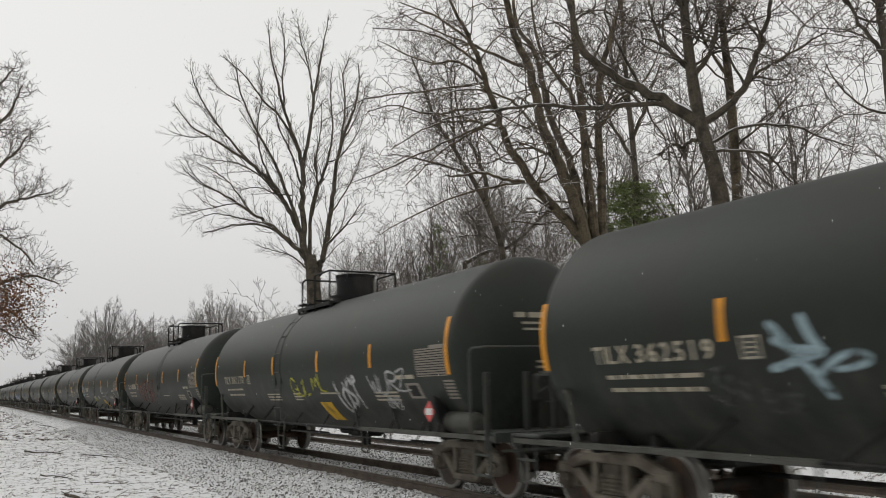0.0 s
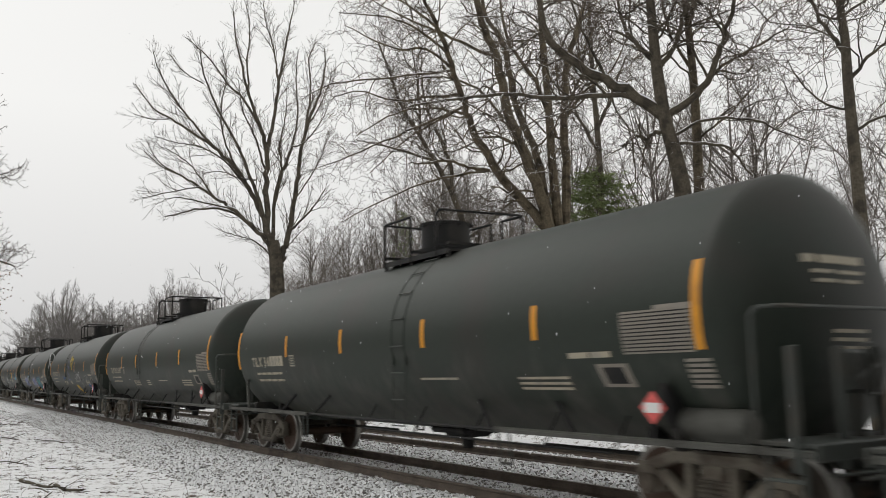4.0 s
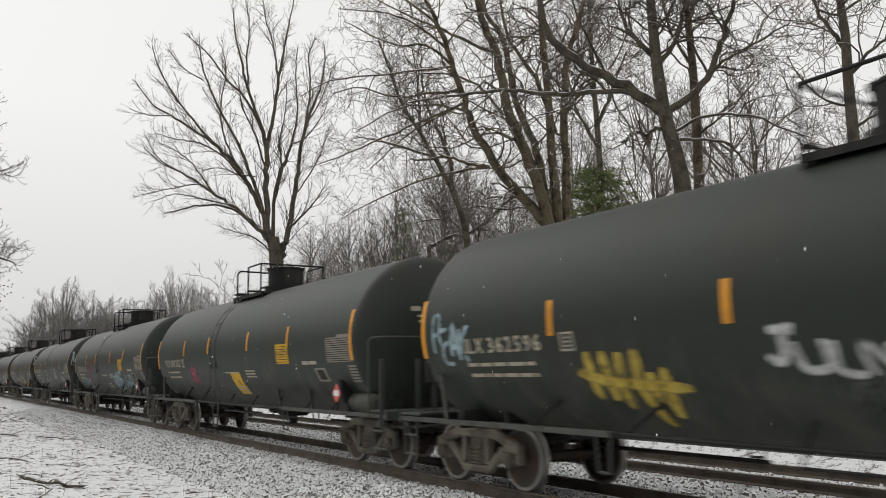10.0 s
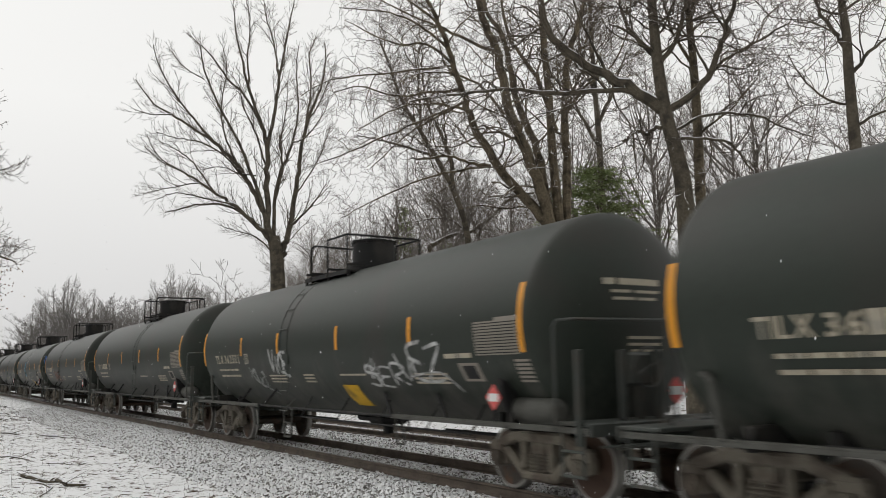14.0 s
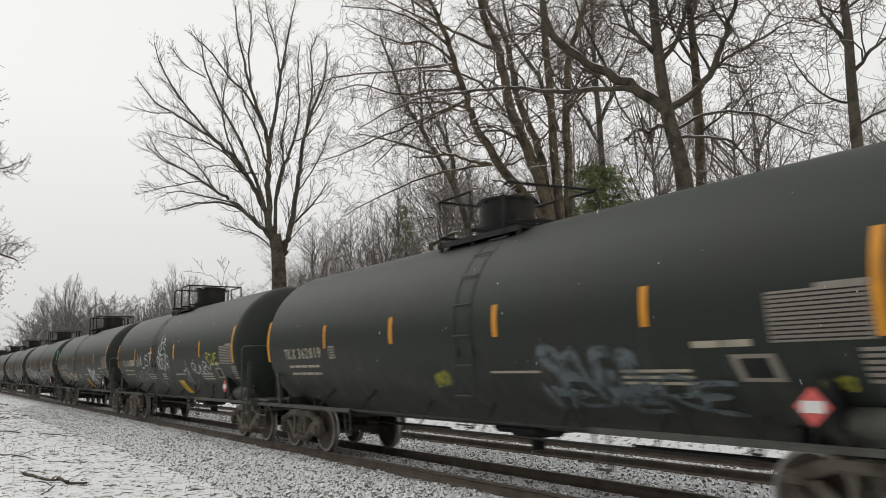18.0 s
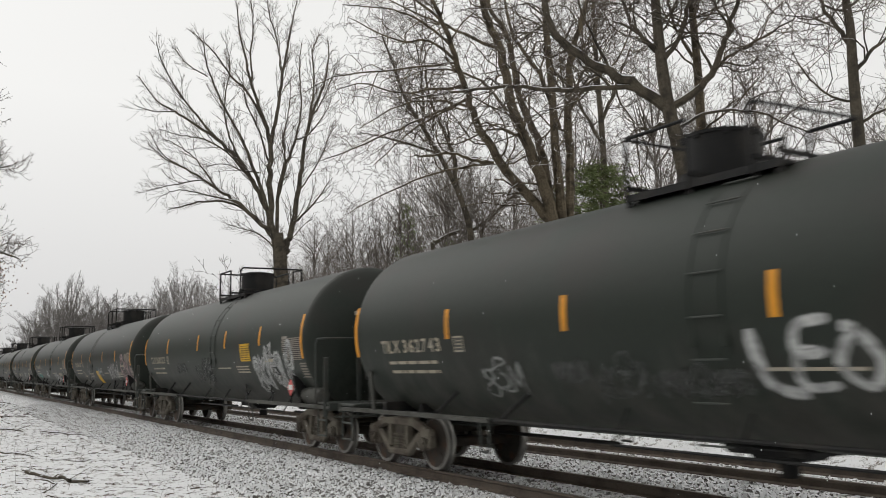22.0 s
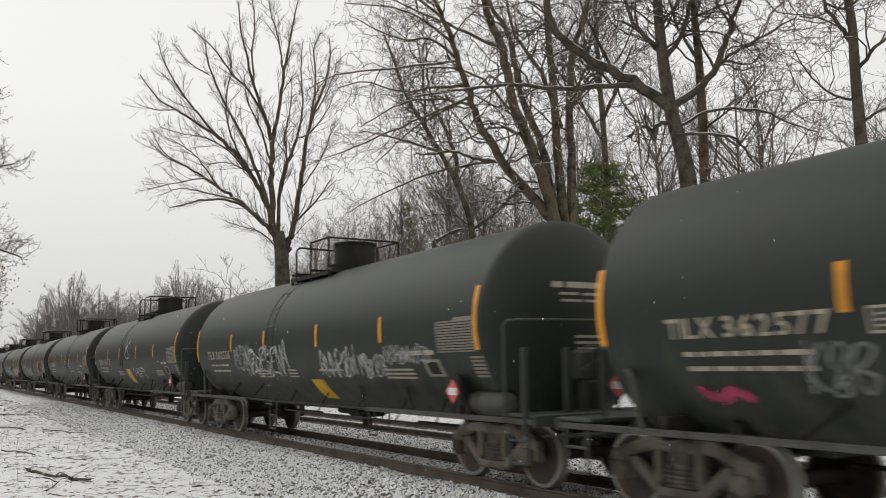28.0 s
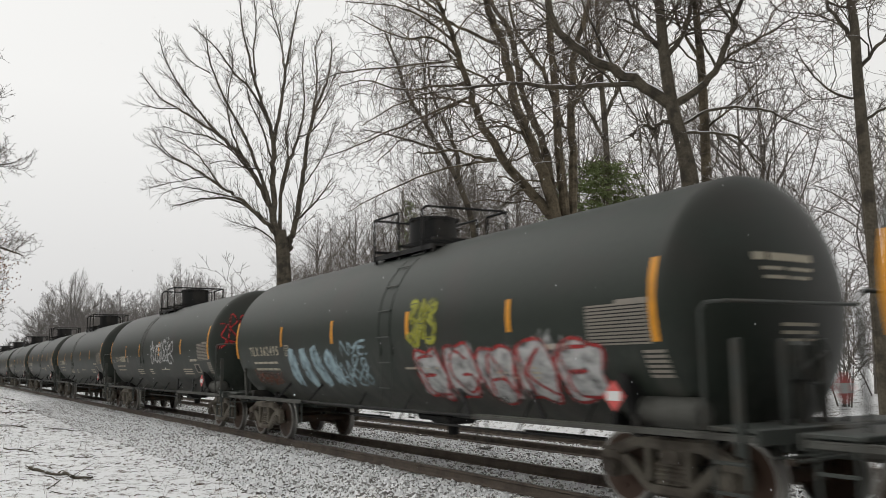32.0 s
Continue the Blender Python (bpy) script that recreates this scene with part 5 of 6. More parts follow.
def spray_throw(k, u0, u1, z0, z1, colour, seed):
    """Swollen filled letters with an outline and a few inner lines."""
    rng = random.Random(seed * 7 + 2)
    v0, v1 = band(z0, z1)
    fill, edge = (("white", "red") if colour == "redwhite" else (colour, {"teal": "blue", "lilac": "white", "white": "smoke", "pink": "rust", "ice": "grey", "cyan": "white"}.get(colour, "smoke")))
    h = v1 - v0
    if colour not in ("redwhite", "teal", "lilac", "cyan"):
        # broad soft strokes gone over once more with a thin can
        a, b = bmesh.new(), bmesh.new()
        scribble(a, random.Random(seed), u0, u1, v0, v1, skin, max(0.05, 0.24 * h), 0.010)
        scribble(b, random.Random(seed), u0 + 0.03, u1, v0 + 0.04 * h, v1, skin, max(0.012, 0.032 * h), 0.020)
        g = part("graffiti", a, SPRAY[fill], cars[k], NAMED.get(fill, fill) + " sprayed letters in broad strokes")
        part("graffiti_outline", b, SPRAY[edge], g)
        return
    n = max(1, round((u1 - u0) / h / 0.8))
    step = (u1 - u0) / n
    for i in range(n):
        cx, cy = u0 + step * (i + 0.5), v0 + h * 0.5 + rng.gauss(0, 0.05 * h)
        body, rim = bmesh.new(), bmesh.new()
        uv = body.loops.layers.uv.verify()
        m = 22
        ph, spikes = rng.uniform(0, 6.28), rng.choice((3, 4, 5))
        ring = []
        for q in range(m):
            a = q * 2 * math.pi / m
            rad = 1 + 0.12 * math.sin(spikes * a + ph) + rng.gauss(0, 0.06)
            sq = 1 / max(abs(math.cos(a)), abs(math.sin(a))) ** 0.55
            ring.append((cx + 0.54 * step * rad * sq * math.cos(a) + 0.10 * h * math.sin(a), cy + 0.44 * h * rad * sq * math.sin(a)))
        rows = [[body.verts.new(skin(cx + (x - cx) * f, cy + (y - cy) * f, 0.010 + 0.0006 * i)) for x, y in ring] for f in (0.35, 0.72, 1.0)]
        for loop in body.faces.new(rows[0]).loops:
            loop[uv].uv = (1, 0)
        for ra, rb, e in ((rows[0], rows[1], 1), (rows[1], rows[2], 0)):
            for q in range(m):
                f = body.faces.new((ra[q], rb[q], rb[(q + 1) % m], ra[(q + 1) % m]))
                for loop, soft in zip(f.loops, (1, e, e, 1)):
                    loop[uv].uv = (soft, 0)
        g = part("graffiti", body, SPRAY[fill], cars[k], NAMED.get(fill, fill) + " sprayed block letter")
        stroke(rim, [(cx + (x - cx) * 0.9, cy + (y - cy) * 0.9) for x, y in ring[::2] + ring[:1]], max(0.03, 0.05 * h), skin, 0.018)
        part("graffiti_outline", rim, SPRAY[edge], g)
        rim = bmesh.new()
        stroke(rim, [(cx + (x - 0.5) * step * 0.7, cy + (y - 0.5) * h * 0.62) for x, y in HAND[rng.choice("SREAGKO")]], max(0.03, 0.05 * h), skin, 0.022)
        part("graffiti_outline", rim, SPRAY[edge], g)


def spray_word(k, text, u0, u1, z0, z1, colour, w=0.15, lean=0.12):
    """Legible letters by hand, one stroke each; w: the stroke over the height."""
    v0, v1 = band(z0, z1)
    h = v1 - v0
    cell = (u1 - u0) / len(text)
    rng = random.Random(k * 31 + len(text))
    for i, ch in enumerate(text):
        if ch in HAND:
            bm = bmesh.new()
            big, drop, slant = rng.uniform(0.85, 1.15), rng.gauss(0, 0.06), lean + rng.gauss(0, 0.12)
            pts = [(u0 + cell * (i - 0.04 + 1.08 * x + rng.gauss(0, 0.05)) + slant * h * (y - 0.5), v0 + h * (drop + (y + rng.gauss(0, 0.05)) * big)) for x, y in HAND[ch]]
            stroke(bm, pts, w * h * rng.uniform(0.9, 1.35), skin, 0.012 + 0.002 * (i % 2))
            part("graffiti", bm, SPRAY[colour], cars[k], NAMED.get(colour, colour) + " sprayed letter")


def spray_line(k, pts, w, colour):
    """One free stroke through stations along and heights on the shell."""
    bm = bmesh.new()
    stroke(bm, [(u, band(z, z)[0]) for u, z in pts], w, skin, 0.014)
    part("graffiti", bm, SPRAY[colour], cars[k], NAMED.get(colour, colour) + " sprayed stroke")


def head_tag(k, y0, y1, z0, z1, colour, seed):
    bm = bmesh.new()
    scribble(bm, random.Random(seed), max(-1.40, y0 + 0.10), y1 + 0.10, z0 - ZC - 0.05, z1 - ZC - 0.05, dome, 0.045, 0.008, 0.36)
    part("graffiti", bm, SPRAY[colour], cars[k], NAMED.get(colour, colour) + " scrawl on the tank's end")


def yellow_para(k, u):
    bm = bmesh.new()
    if u > 0.8:
        patch(bm, u - 0.38, u + 0.28, 1.09, 1.49, 0.009)
    else:
        patch(bm, u - 0.36, u + 0.36, 1.24, 1.77, 0.009)
    part("notice_panel", bm, YELLOW, cars[k], "yellow notice panel")


def yellow_rect(k, u):
    bm = bmesh.new()
    patch(bm, u - 0.37, u + 0.35, 1.95, 2.38, 0.009)
    g = part("notice_panel", bm, YELLOW, cars[k], "yellow notice panel with lines of print")
    bm = bmesh.new()
    for q in range(7):
        patch(bm, u - 0.33, u + 0.31, 1.985 + q * 0.055, 1.997 + q * 0.055, 0.013)
    part("panel_print", bm, BLACK, g)


# ---- the train ----
FIRST, LAST = -1, 44
HIGH_MARKS, SHIFTED_MARKS, FRONT_LADDER = (4, 9, 25, 29, 34, 38), (10, 12, 13, 40), (2, 5, 11, 17, 20, 23, 24, 27, 33, 35, 43)
cars, models = {}, {}
for k in range(FIRST, LAST + 1):
    rear = k not in HIGH_MARKS + FRONT_LADDER
    if rear not in models:
        models[rear] = cars[k] = tank_car(rear)
        tagged(cars[k], "dark green-black railway tank car rolling on the near track", "tank car", "train of tank cars")
        cars[k].matrix_world = Matrix.Translation((-k * PITCH_CAR, 0, 0))
    else:
        cars[k] = copy_thing(models[rear], Matrix.Translation((-k * PITCH_CAR, 0, 0)))
STRIPS = {}


def strip(u, z, s):
    key = (u, z, s)
    if key not in STRIPS:
        bm = bmesh.new()
        patch(bm, s * -u - 0.05, s * -u + 0.05, z - 0.225, z + 0.225, 0.006, s)
        me = bpy.data.meshes.new("reflector")
        bm.to_mesh(me)
        bm.free()
        me.materials.append(AMBER)
        STRIPS[key] = me
    return STRIPS[key]


def words(rng, u0, u1):
    """Breaks a line of small print into words."""
    out, u = [], u0
    while u < u1 - 0.06:
        w = min(u1 - u, rng.uniform(0.09, 0.36))
        out.append((u, u + w))
        u += w + 0.045
    return out


SHEETS = {}


def sheet(key, name, mat, rows, car, label="", lift=0.009):
    """Stencilled bars shared by all cars of one build."""
    if key not in SHEETS:
        bm = bmesh.new()
        for u0, u1, z0, z1, *lean in rows:
            patch(bm, u0, u1, z0, z1, lift, -1, *lean)
        me = bpy.data.meshes.new(name)
        bm.to_mesh(me)
        bm.free()
        me.materials.append(mat)
        SHEETS[key] = me
    ob = new(name, SHEETS[key])
    ob.parent = car
    if label:
        ob["label"] = label


# per build: reflectors along the side, their height, number, inspection panel, lines of print, capacity panel
MARKS = {
    "high": ((-4.20, -0.70, 1.87, 4.55), 2.53, (-6.43, -4.55), -4.30, ((1.08, 2.15, 1.775, 1),), ((2.64, 3.58, 1.67, 3),), (4.63, 5.11)),
    "shifted": ((-4.27, -1.84, 1.39, 4.0), 2.52, (-6.47, -4.70), -4.53, ((-0.57, 0.55, 1.765, 1),), ((-0.10, 0.63, 1.28, 3), (1.05, 1.74, 1.66, 3)), (4.75, 5.30)),
    "front": ((-4.2, -1.45, 1.6, 4.45), 2.39, (-6.36, -4.42), -4.04, ((1.30, 2.40, 1.665, 1),), ((3.90, 4.95, 1.53, 3),), (5.06, 5.50)),
    "rear": ((-4.24, -1.78, 1.32, 4.15), 2.38, (-6.32, -4.38), -4.04, ((1.22, 2.32, 1.665, 1),), ((-2.60, -1.62, 1.52, 3), (-0.58, -0.06, 1.53, 3), (4.05, 5.08, 1.53, 3)), (5.15, 5.48)),
}


def add_marks(car, k):
    kind = "high" if k in HIGH_MARKS else "shifted" if k in SHIFTED_MARKS else "front" if k in FRONT_LADDER else "rear"
    us, z, (n0, n1), pu, single, triple, (cu, cp) = MARKS[kind]
    for u in us:
        new("reflector", strip(u, z, -1)).parent = car
    rng = random.Random(len(kind))
    for i, zz in enumerate((1.80, 1.65)):
        sheet((kind, "small", i), "stencil_text", CREAM, [(a, b, zz, zz + 0.05) for a, b in words(rng, n0 + 0.17, n1 - 0.2)], car)
    sheet((kind, "panel"), "inspection_panel", GREEN, [(pu, pu + 0.27, 1.955, 2.205)], car, "", 0.005)
    sheet((kind, "frame"), "inspection_stencil", CREAM, [(pu + a, pu + b, c, d) for a, b, c, d in (
        (0.01, 0.26, 2.175, 2.20), (0.01, 0.26, 1.965, 1.99), (0.01, 0.03, 1.99, 2.175), (0.24, 0.26, 1.99, 2.175), (0.08, 0.19, 2.12, 2.14), (0.08, 0.19, 2.07, 2.09), (0.08, 0.19, 2.02, 2.04))], car)
    for i, (a, b, zz, q) in enumerate(single + triple):
        sheet((kind, "line", i), "stencil_line" if q == 1 else "stencil_text", CREAM, [(a, b, zz + j * 0.068, zz + j * 0.068 + 0.034) for j in range(q)], car)
    sheet((kind, "head"), "stencil_text", CREAM, [(cu, cu + 0.36, 1.915, 1.985), (cu + 0.39, cu + 0.74, 1.915, 1.985)], car)
    sheet((kind, "cap"), "capacity_panel", PANEL, [(cp, cp + 0.52, 1.57, 1.84, 0.05)], car, "small pale framed data panel", 0.006)
    sheet((kind, "capprint"), "panel_print", BLACK, [(cp + 0.10, cp + 0.44, 1.61, 1.80, 0.035)], car, "", 0.010)
    step = (6.03, 6.34) if kind == "high" else (6.55, 7.07)
    sheet(("data", step), "data_panel", PANEL, [(6.03, 7.07, 1.94, 2.415), (*step, 2.415, 2.46)], car, "pale data panel with rows of small print", 0.006)
    sheet("dataprint", "panel_print", BLACK, [(6.05, 7.05, 1.962 + q * 0.0415, 1.976 + q * 0.0415) for q in range(11)], car, "", 0.010)
    sheet("block", "stencil_text", PANEL, [(6.90, 7.24, zz, zz + 0.034) for zz in (1.84, 1.785, 1.73, 1.675, 1.62, 1.565)], car)
    cut = n0 + (n1 - n0) * 0.36
    part("reporting_mark", letters("TILX", n0, cut - 0.06, 1.985, 2.205), CREAM, car)
    if k in NUMBERS:
        bm = letters(NUMBERS[k], cut + 0.04, n1, 1.985, 2.205)
    else:
        # worn digits that cannot be read
        w = (n1 - cut - 0.04) / 6
        bm = letters("36", cut + 0.04, cut + 0.04 + w * 1.9, 1.985, 2.205)
        for i in range(2, 6):
            patch(bm, cut + 0.04 + i * w, cut + 0.04 + (i + 0.88) * w, 1.985, 2.205, 0.008)
    part("car_number", bm, CREAM, car, "cream stencilled car number")


for k, car in cars.items():
    add_marks(car, k)

# spray paint, car by car: place and reach along the car, height band
spray_tag(2, -3.72, -0.28, 1.49, 2.25, 'rust', 6)
spray_tag(3, 4.09, 4.81, 1.4, 1.58, 'grey', 9)
spray_throw(3, -2.25, -1.39, 1.38, 1.57, 'lime', 10)
spray_tag(3, -7.0, -5.27, 1.76, 2.35, 'grey', 11)
spray_throw(3, -7.19, -6.55, 1.68, 2.33, 'ice', 12)
head_tag(8, -1.55, -0.72, 2.46, 3.32, 'white', 22)
spray_throw(8, -4.43, -2.34, 1.28, 2.11, 'lilac', 23)
spray_throw(8, -2.51, -1.65, 1.82, 2.12, 'cyan', 24)
spray_throw(8, -0.13, 1.83, 1.24, 2.05, 'lilac', 26)
spray_throw(8, 2.31, 4.13, 1.13, 2.02, 'teal', 27)
spray_tag(10, -3.28, -1.6, 1.16, 1.91, 'white', 34)
spray_tag(11, 3.25, 5.0, 1.77, 2.23, 'white', 36)
spray_word(11, 'BEE', 5.27, 6.22, 2.03, 2.32, 'white', 0.16)
spray_throw(12, -3.81, -3.23, 1.5, 1.92, 'pink', 41)
spray_throw(13, 1.45, 3.35, 1.22, 1.82, 'ice', 43)
spray_throw(13, 3.5, 5.12, 1.21, 1.69, 'ice', 44)
head_tag(14, -1.65, -0.64, 2.41, 3.22, 'ice', 47)
spray_throw(14, -0.17, 1.0, 1.82, 2.4, 'grey', 48)
spray_tag(14, -2.04, -0.94, 1.81, 2.14, 'white', 49)
spray_tag(14, 1.75, 2.67, 1.68, 2.16, 'white', 50)
spray_throw(14, 3.57, 4.54, 1.79, 2.14, 'grey', 51)
spray_tag(15, 0.19, 1.52, 1.59, 1.85, 'white', 54)
spray_tag(15, 2.77, 4.89, 1.59, 1.92, 'rust', 55)
head_tag(15, -1.59, -0.72, 2.71, 3.2, 'white', 56)
spray_tag(18, -3.51, -1.36, 1.47, 1.95, 'rust', 62)
spray_throw(19, 4.55, 5.45, 1.74, 2.04, 'smoke', 67)
head_tag(19, -1.59, -0.77, 2.5, 2.94, 'blue', 68)
spray_tag(20, 6.42, 6.75, 1.5, 1.61, 'lime', 71)
spray_tag(20, -0.35, 0.18, 1.47, 1.67, 'lime', 72)
head_tag(23, -1.55, -0.61, 2.42, 3.25, 'teal', 83)
spray_tag(23, -4.27, -0.76, 1.53, 1.97, 'white', 84)
spray_tag(23, -0.35, 0.91, 1.42, 1.92, 'white', 85)
spray_tag(23, 1.03, 1.59, 1.55, 1.74, 'grey', 86)
spray_word(23, 'MESUCS', 1.62, 5.03, 1.75, 2.18, 'white', 0.11)
spray_tag(24, -1.19, -0.22, 1.33, 1.75, 'smoke', 91)
spray_throw(24, -0.16, 1.12, 1.43, 1.7, 'smoke', 92)
spray_tag(24, -3.53, -2.52, 1.36, 1.85, 'grey', 93)
spray_throw(24, -1.84, -1.2, 1.56, 1.79, 'smoke', 94)
spray_throw(25, 3.95, 6.60, 1.40, 2.25, 'white', 95)
spray_throw(25, -0.43, 0.46, 1.46, 2.02, 'smoke', 96)
spray_tag(25, -1.27, -0.55, 1.44, 1.89, 'smoke', 97)
spray_throw(25, -3.24, -2.11, 1.7, 1.93, 'smoke', 98)
spray_throw(26, 5.18, 6.97, 1.26, 2.4, 'rose', 99)
spray_tag(26, 2.39, 4.62, 1.48, 1.98, 'white', 100)
spray_tag(26, 0.24, 0.96, 1.59, 1.91, 'white', 103)
spray_tag(27, 1.33, 3.84, 1.18, 1.74, 'white', 104)
spray_tag(28, 1.49, 2.66, 1.39, 1.89, 'white', 108)
spray_tag(30, 1.79, 3.47, 1.69, 2.12, 'white', 109)
spray_throw(30, 2.26, 4.18, 1.4, 1.75, 'lime', 110)
spray_tag(31, -3.16, -0.35, 1.62, 2.23, 'white', 113)
spray_tag(31, 1.34, 3.0, 1.57, 2.05, 'white', 114)
spray_tag(31, 3.15, 4.16, 1.56, 1.92, 'white', 115)
spray_tag(31, 4.22, 5.76, 1.8, 2.06, 'white', 116)
spray_throw(31, -3.98, -2.87, 1.73, 2.26, 'grey', 117)
spray_tag(34, -3.6, -0.93, 1.4, 1.98, 'white', 123)
spray_throw(34, -0.11, 1.49, 1.32, 2.11, 'grey', 124)
spray_throw(34, 1.71, 3.47, 1.4, 2.1, 'grey', 125)
spray_throw(34, 4.02, 5.28, 1.78, 2.2, 'rust', 126)
spray_tag(34, 5.77, 7.1, 1.38, 2.05, 'white', 127)
spray_throw(35, 1.64, 2.53, 2.17, 2.77, 'lime', 130)
spray_throw(35, 1.64, 6.19, 1.15, 2.13, 'redwhite', 131)
spray_tag(35, 5.08, 5.51, 1.76, 2.08, 'white', 132)
head_tag(36, -1.52, -0.73, 2.4, 3.21, 'red', 133)
spray_tag(36, 0.1, 3.27, 1.91, 2.57, 'white', 134)
spray_line(0, ((-3.66, 2.32), (-3.40, 2.01), (-3.23, 1.77), (-3.13, 1.57)), 0.11, "ice")
spray_line(0, ((-3.29, 2.37), (-3.20, 2.15), (-3.10, 2.00)), 0.1, "ice")
spray_line(0, ((-3.63, 2.15), (-3.39, 2.04), (-3.09, 2.01), (-3.36, 1.94), (-3.72, 1.85)), 0.1, "ice")
spray_line(0, ((-3.28, 1.74), (-3.05, 1.89), (-2.81, 1.99), (-2.65, 1.94), (-2.75, 1.87), (-3.02, 1.83)), 0.07, "ice")
spray_tag(0, -4.56, -4.08, 1.52, 1.87, "smoke", 300)
spray_tag(0, -3.91, -3.48, 1.44, 1.65, "smoke", 301)
spray_word(1, "WURZ", 3.97, 5.64, 1.69, 2.01, "white", 0.14, 0)
spray_word(1, "LOST", 2.20, 3.42, 1.35, 1.94, "white", 0.13, 0)
spray_word(1, "GUL", -0.53, 0.70, 1.67, 2.05, "lime", 0.15, 0)
spray_word(1, "ML", 0.85, 1.73, 1.75, 2.06, "lime", 0.15, 0)
spray_tag(1, 4.46, 5.05, 1.40, 1.60, "white", 4)
spray_word(3, "BEE", 1.19, 2.06, 1.85, 2.18, "white", 0.17, 0)
spray_word(3, "ERUGE", 2.29, 3.80, 1.51, 1.92, "grey", 0.15, 0)
spray_line(4, ((3.73, 2.07), (3.91, 1.66), (3.99, 1.33)), 0.07, "white")
spray_line(4, ((4.07, 2.11), (4.24, 1.74), (4.36, 1.36)), 0.07, "white")
spray_line(4, ((4.38, 2.11), (4.51, 1.74), (4.52, 1.44), (4.84, 1.35), (5.07, 1.72), (4.82, 1.72)), 0.07, "white")
spray_word(4, "NCTAPK", -3.59, 0.36, 1.33, 1.96, "grey", 0.13, 0.2)
spray_line(7, ((-0.15, 2.94), (0.33, 2.41)), 0.15, "gold")
spray_line(7, ((0.11, 2.97), (0.46, 2.62), (0.60, 2.23)), 0.15, "gold")
spray_line(7, ((0.52, 2.80), (0.75, 2.20)), 0.15, "gold")
spray_line(7, ((-0.13, 2.73), (0.38, 2.82), (0.85, 2.72)), 0.15, "gold")
spray_line(7, ((-0.57, 2.74), (-0.66, 2.46), (-0.39, 2.37), (-0.67, 2.11), (-0.38, 1.98), (-0.70, 1.79), (-0.35, 1.76)), 0.07, "lilac")
spray_line(7, ((1.53, 2.22), (1.73, 2.01), (1.94, 1.83)), 0.26, "grey")
spray_line(7, ((1.32, 1.82), (1.79, 1.79), (2.18, 1.98), (2.04, 2.02), (2.37, 1.97), (2.64, 1.83), (2.58, 2.13), (2.76, 2.06)), 0.06, "white")
spray_word(7, "SER", 2.34, 3.17, 1.42, 1.72, "grey", 0.16, 0)
spray_word(7, "HEE", 3.31, 3.96, 1.48, 1.75, "grey", 0.18, 0)
spray_word(7, "WEEKS", 4.11, 5.23, 1.71, 1.94, "grey", 0.2, 0)
spray_line(7, ((4.50, 1.49), (4.77, 1.46), (4.87, 1.35), (5.06, 1.36), (5.44, 1.38)), 0.18, "blue")
spray_line(7, ((4.53, 1.38), (4.62, 1.26), (4.96, 1.27)), 0.14, "blue")
spray_line(7, ((-2.66, 1.95), (-2.30, 1.81), (-1.71, 1.91)), 0.12, "blue")
spray_line(9, ((-0.97, 2.34), (-1.13, 2.04), (-1.54, 1.59), (-1.08, 1.69), (-0.77, 2.23), (-1.09, 1.59), (-0.59, 2.09), (-0.72, 1.59), (-0.32, 2.01), (-0.12, 2.04), (-0.34, 1.82), (-0.62, 1.59), (0.01, 1.88), (-0.24, 1.59), (0.25, 1.57)), 0.09, "white")
spray_line(9, ((1.15, 2.34), (1.41, 2.43), (1.30, 2.13), (1.61, 2.30), (1.41, 2.01), (1.85, 2.13)), 0.11, "grey")
spray_tag(9, 1.90, 2.48, 1.52, 1.73, "grey", 302)
spray_tag(9, 1.23, 1.98, 1.40, 1.57, "smoke", 303)
spray_tag(9, -3.48, -2.31, 1.38, 1.73, "smoke", 304)
spray_line(9, ((5.75, 2.33), (5.83, 2.08), (5.82, 1.81)), 0.24, "cyan")
spray_line(9, ((5.66, 2.14), (6.02, 1.99), (6.43, 1.86)), 0.2, "cyan")
spray_word(9, "KES", 3.30, 4.29, 1.95, 2.23, "ice", 0.2, 0)
spray_line(10, ((-2.39, 2.38), (-2.17, 2.09), (-1.96, 1.88)), 0.11, "teal")
spray_line(10, ((-2.18, 2.43), (-1.90, 2.15), (-1.50, 1.87), (-1.36, 1.60)), 0.11, "teal")
spray_line(10, ((-1.65, 2.50), (-1.83, 2.21), (-1.58, 2.25), (-1.24, 2.25)), 0.11, "teal")
spray_line(10, ((-1.98, 1.90), (-1.28, 1.84)), 0.11, "teal")
spray_throw(10, 0.81, 1.77, 1.26, 1.67, "smoke", 305)
spray_line(11, ((-3.59, 1.95), (-3.64, 1.38)), 0.17, "gold")
spray_line(11, ((-3.33, 1.95), (-3.37, 1.37)), 0.17, "gold")
spray_line(11, ((-3.07, 1.93), (-3.19, 1.28)), 0.17, "gold")
spray_line(11, ((-2.80, 1.96), (-2.86, 1.46), (-2.76, 1.08)), 0.17, "gold")
spray_line(11, ((-2.66, 1.70), (-2.67, 1.34)), 0.17, "gold")
spray_line(11, ((-2.43, 1.75), (-2.54, 1.19)), 0.17, "gold")
spray_line(11, ((-3.83, 1.71), (-3.29, 1.59), (-2.14, 1.52)), 0.17, "gold")
spray_word(11, "PEAK", -7.04, -6.08, 1.87, 2.40, "ice", 0.13, 0)
spray_word(11, "JULN", -1.06, 0.22, 1.69, 1.98, "white", 0.27, 0)
spray_tag(11, -0.47, 0.09, 1.33, 1.63, "smoke", 306)
spray_word(13, "EST", -3.75, -2.51, 2.02, 2.41, "pink", 0.16, 0)
spray_word(13, "WEF", -4.09, -2.63, 1.44, 2.01, "pink", 0.12, 0)
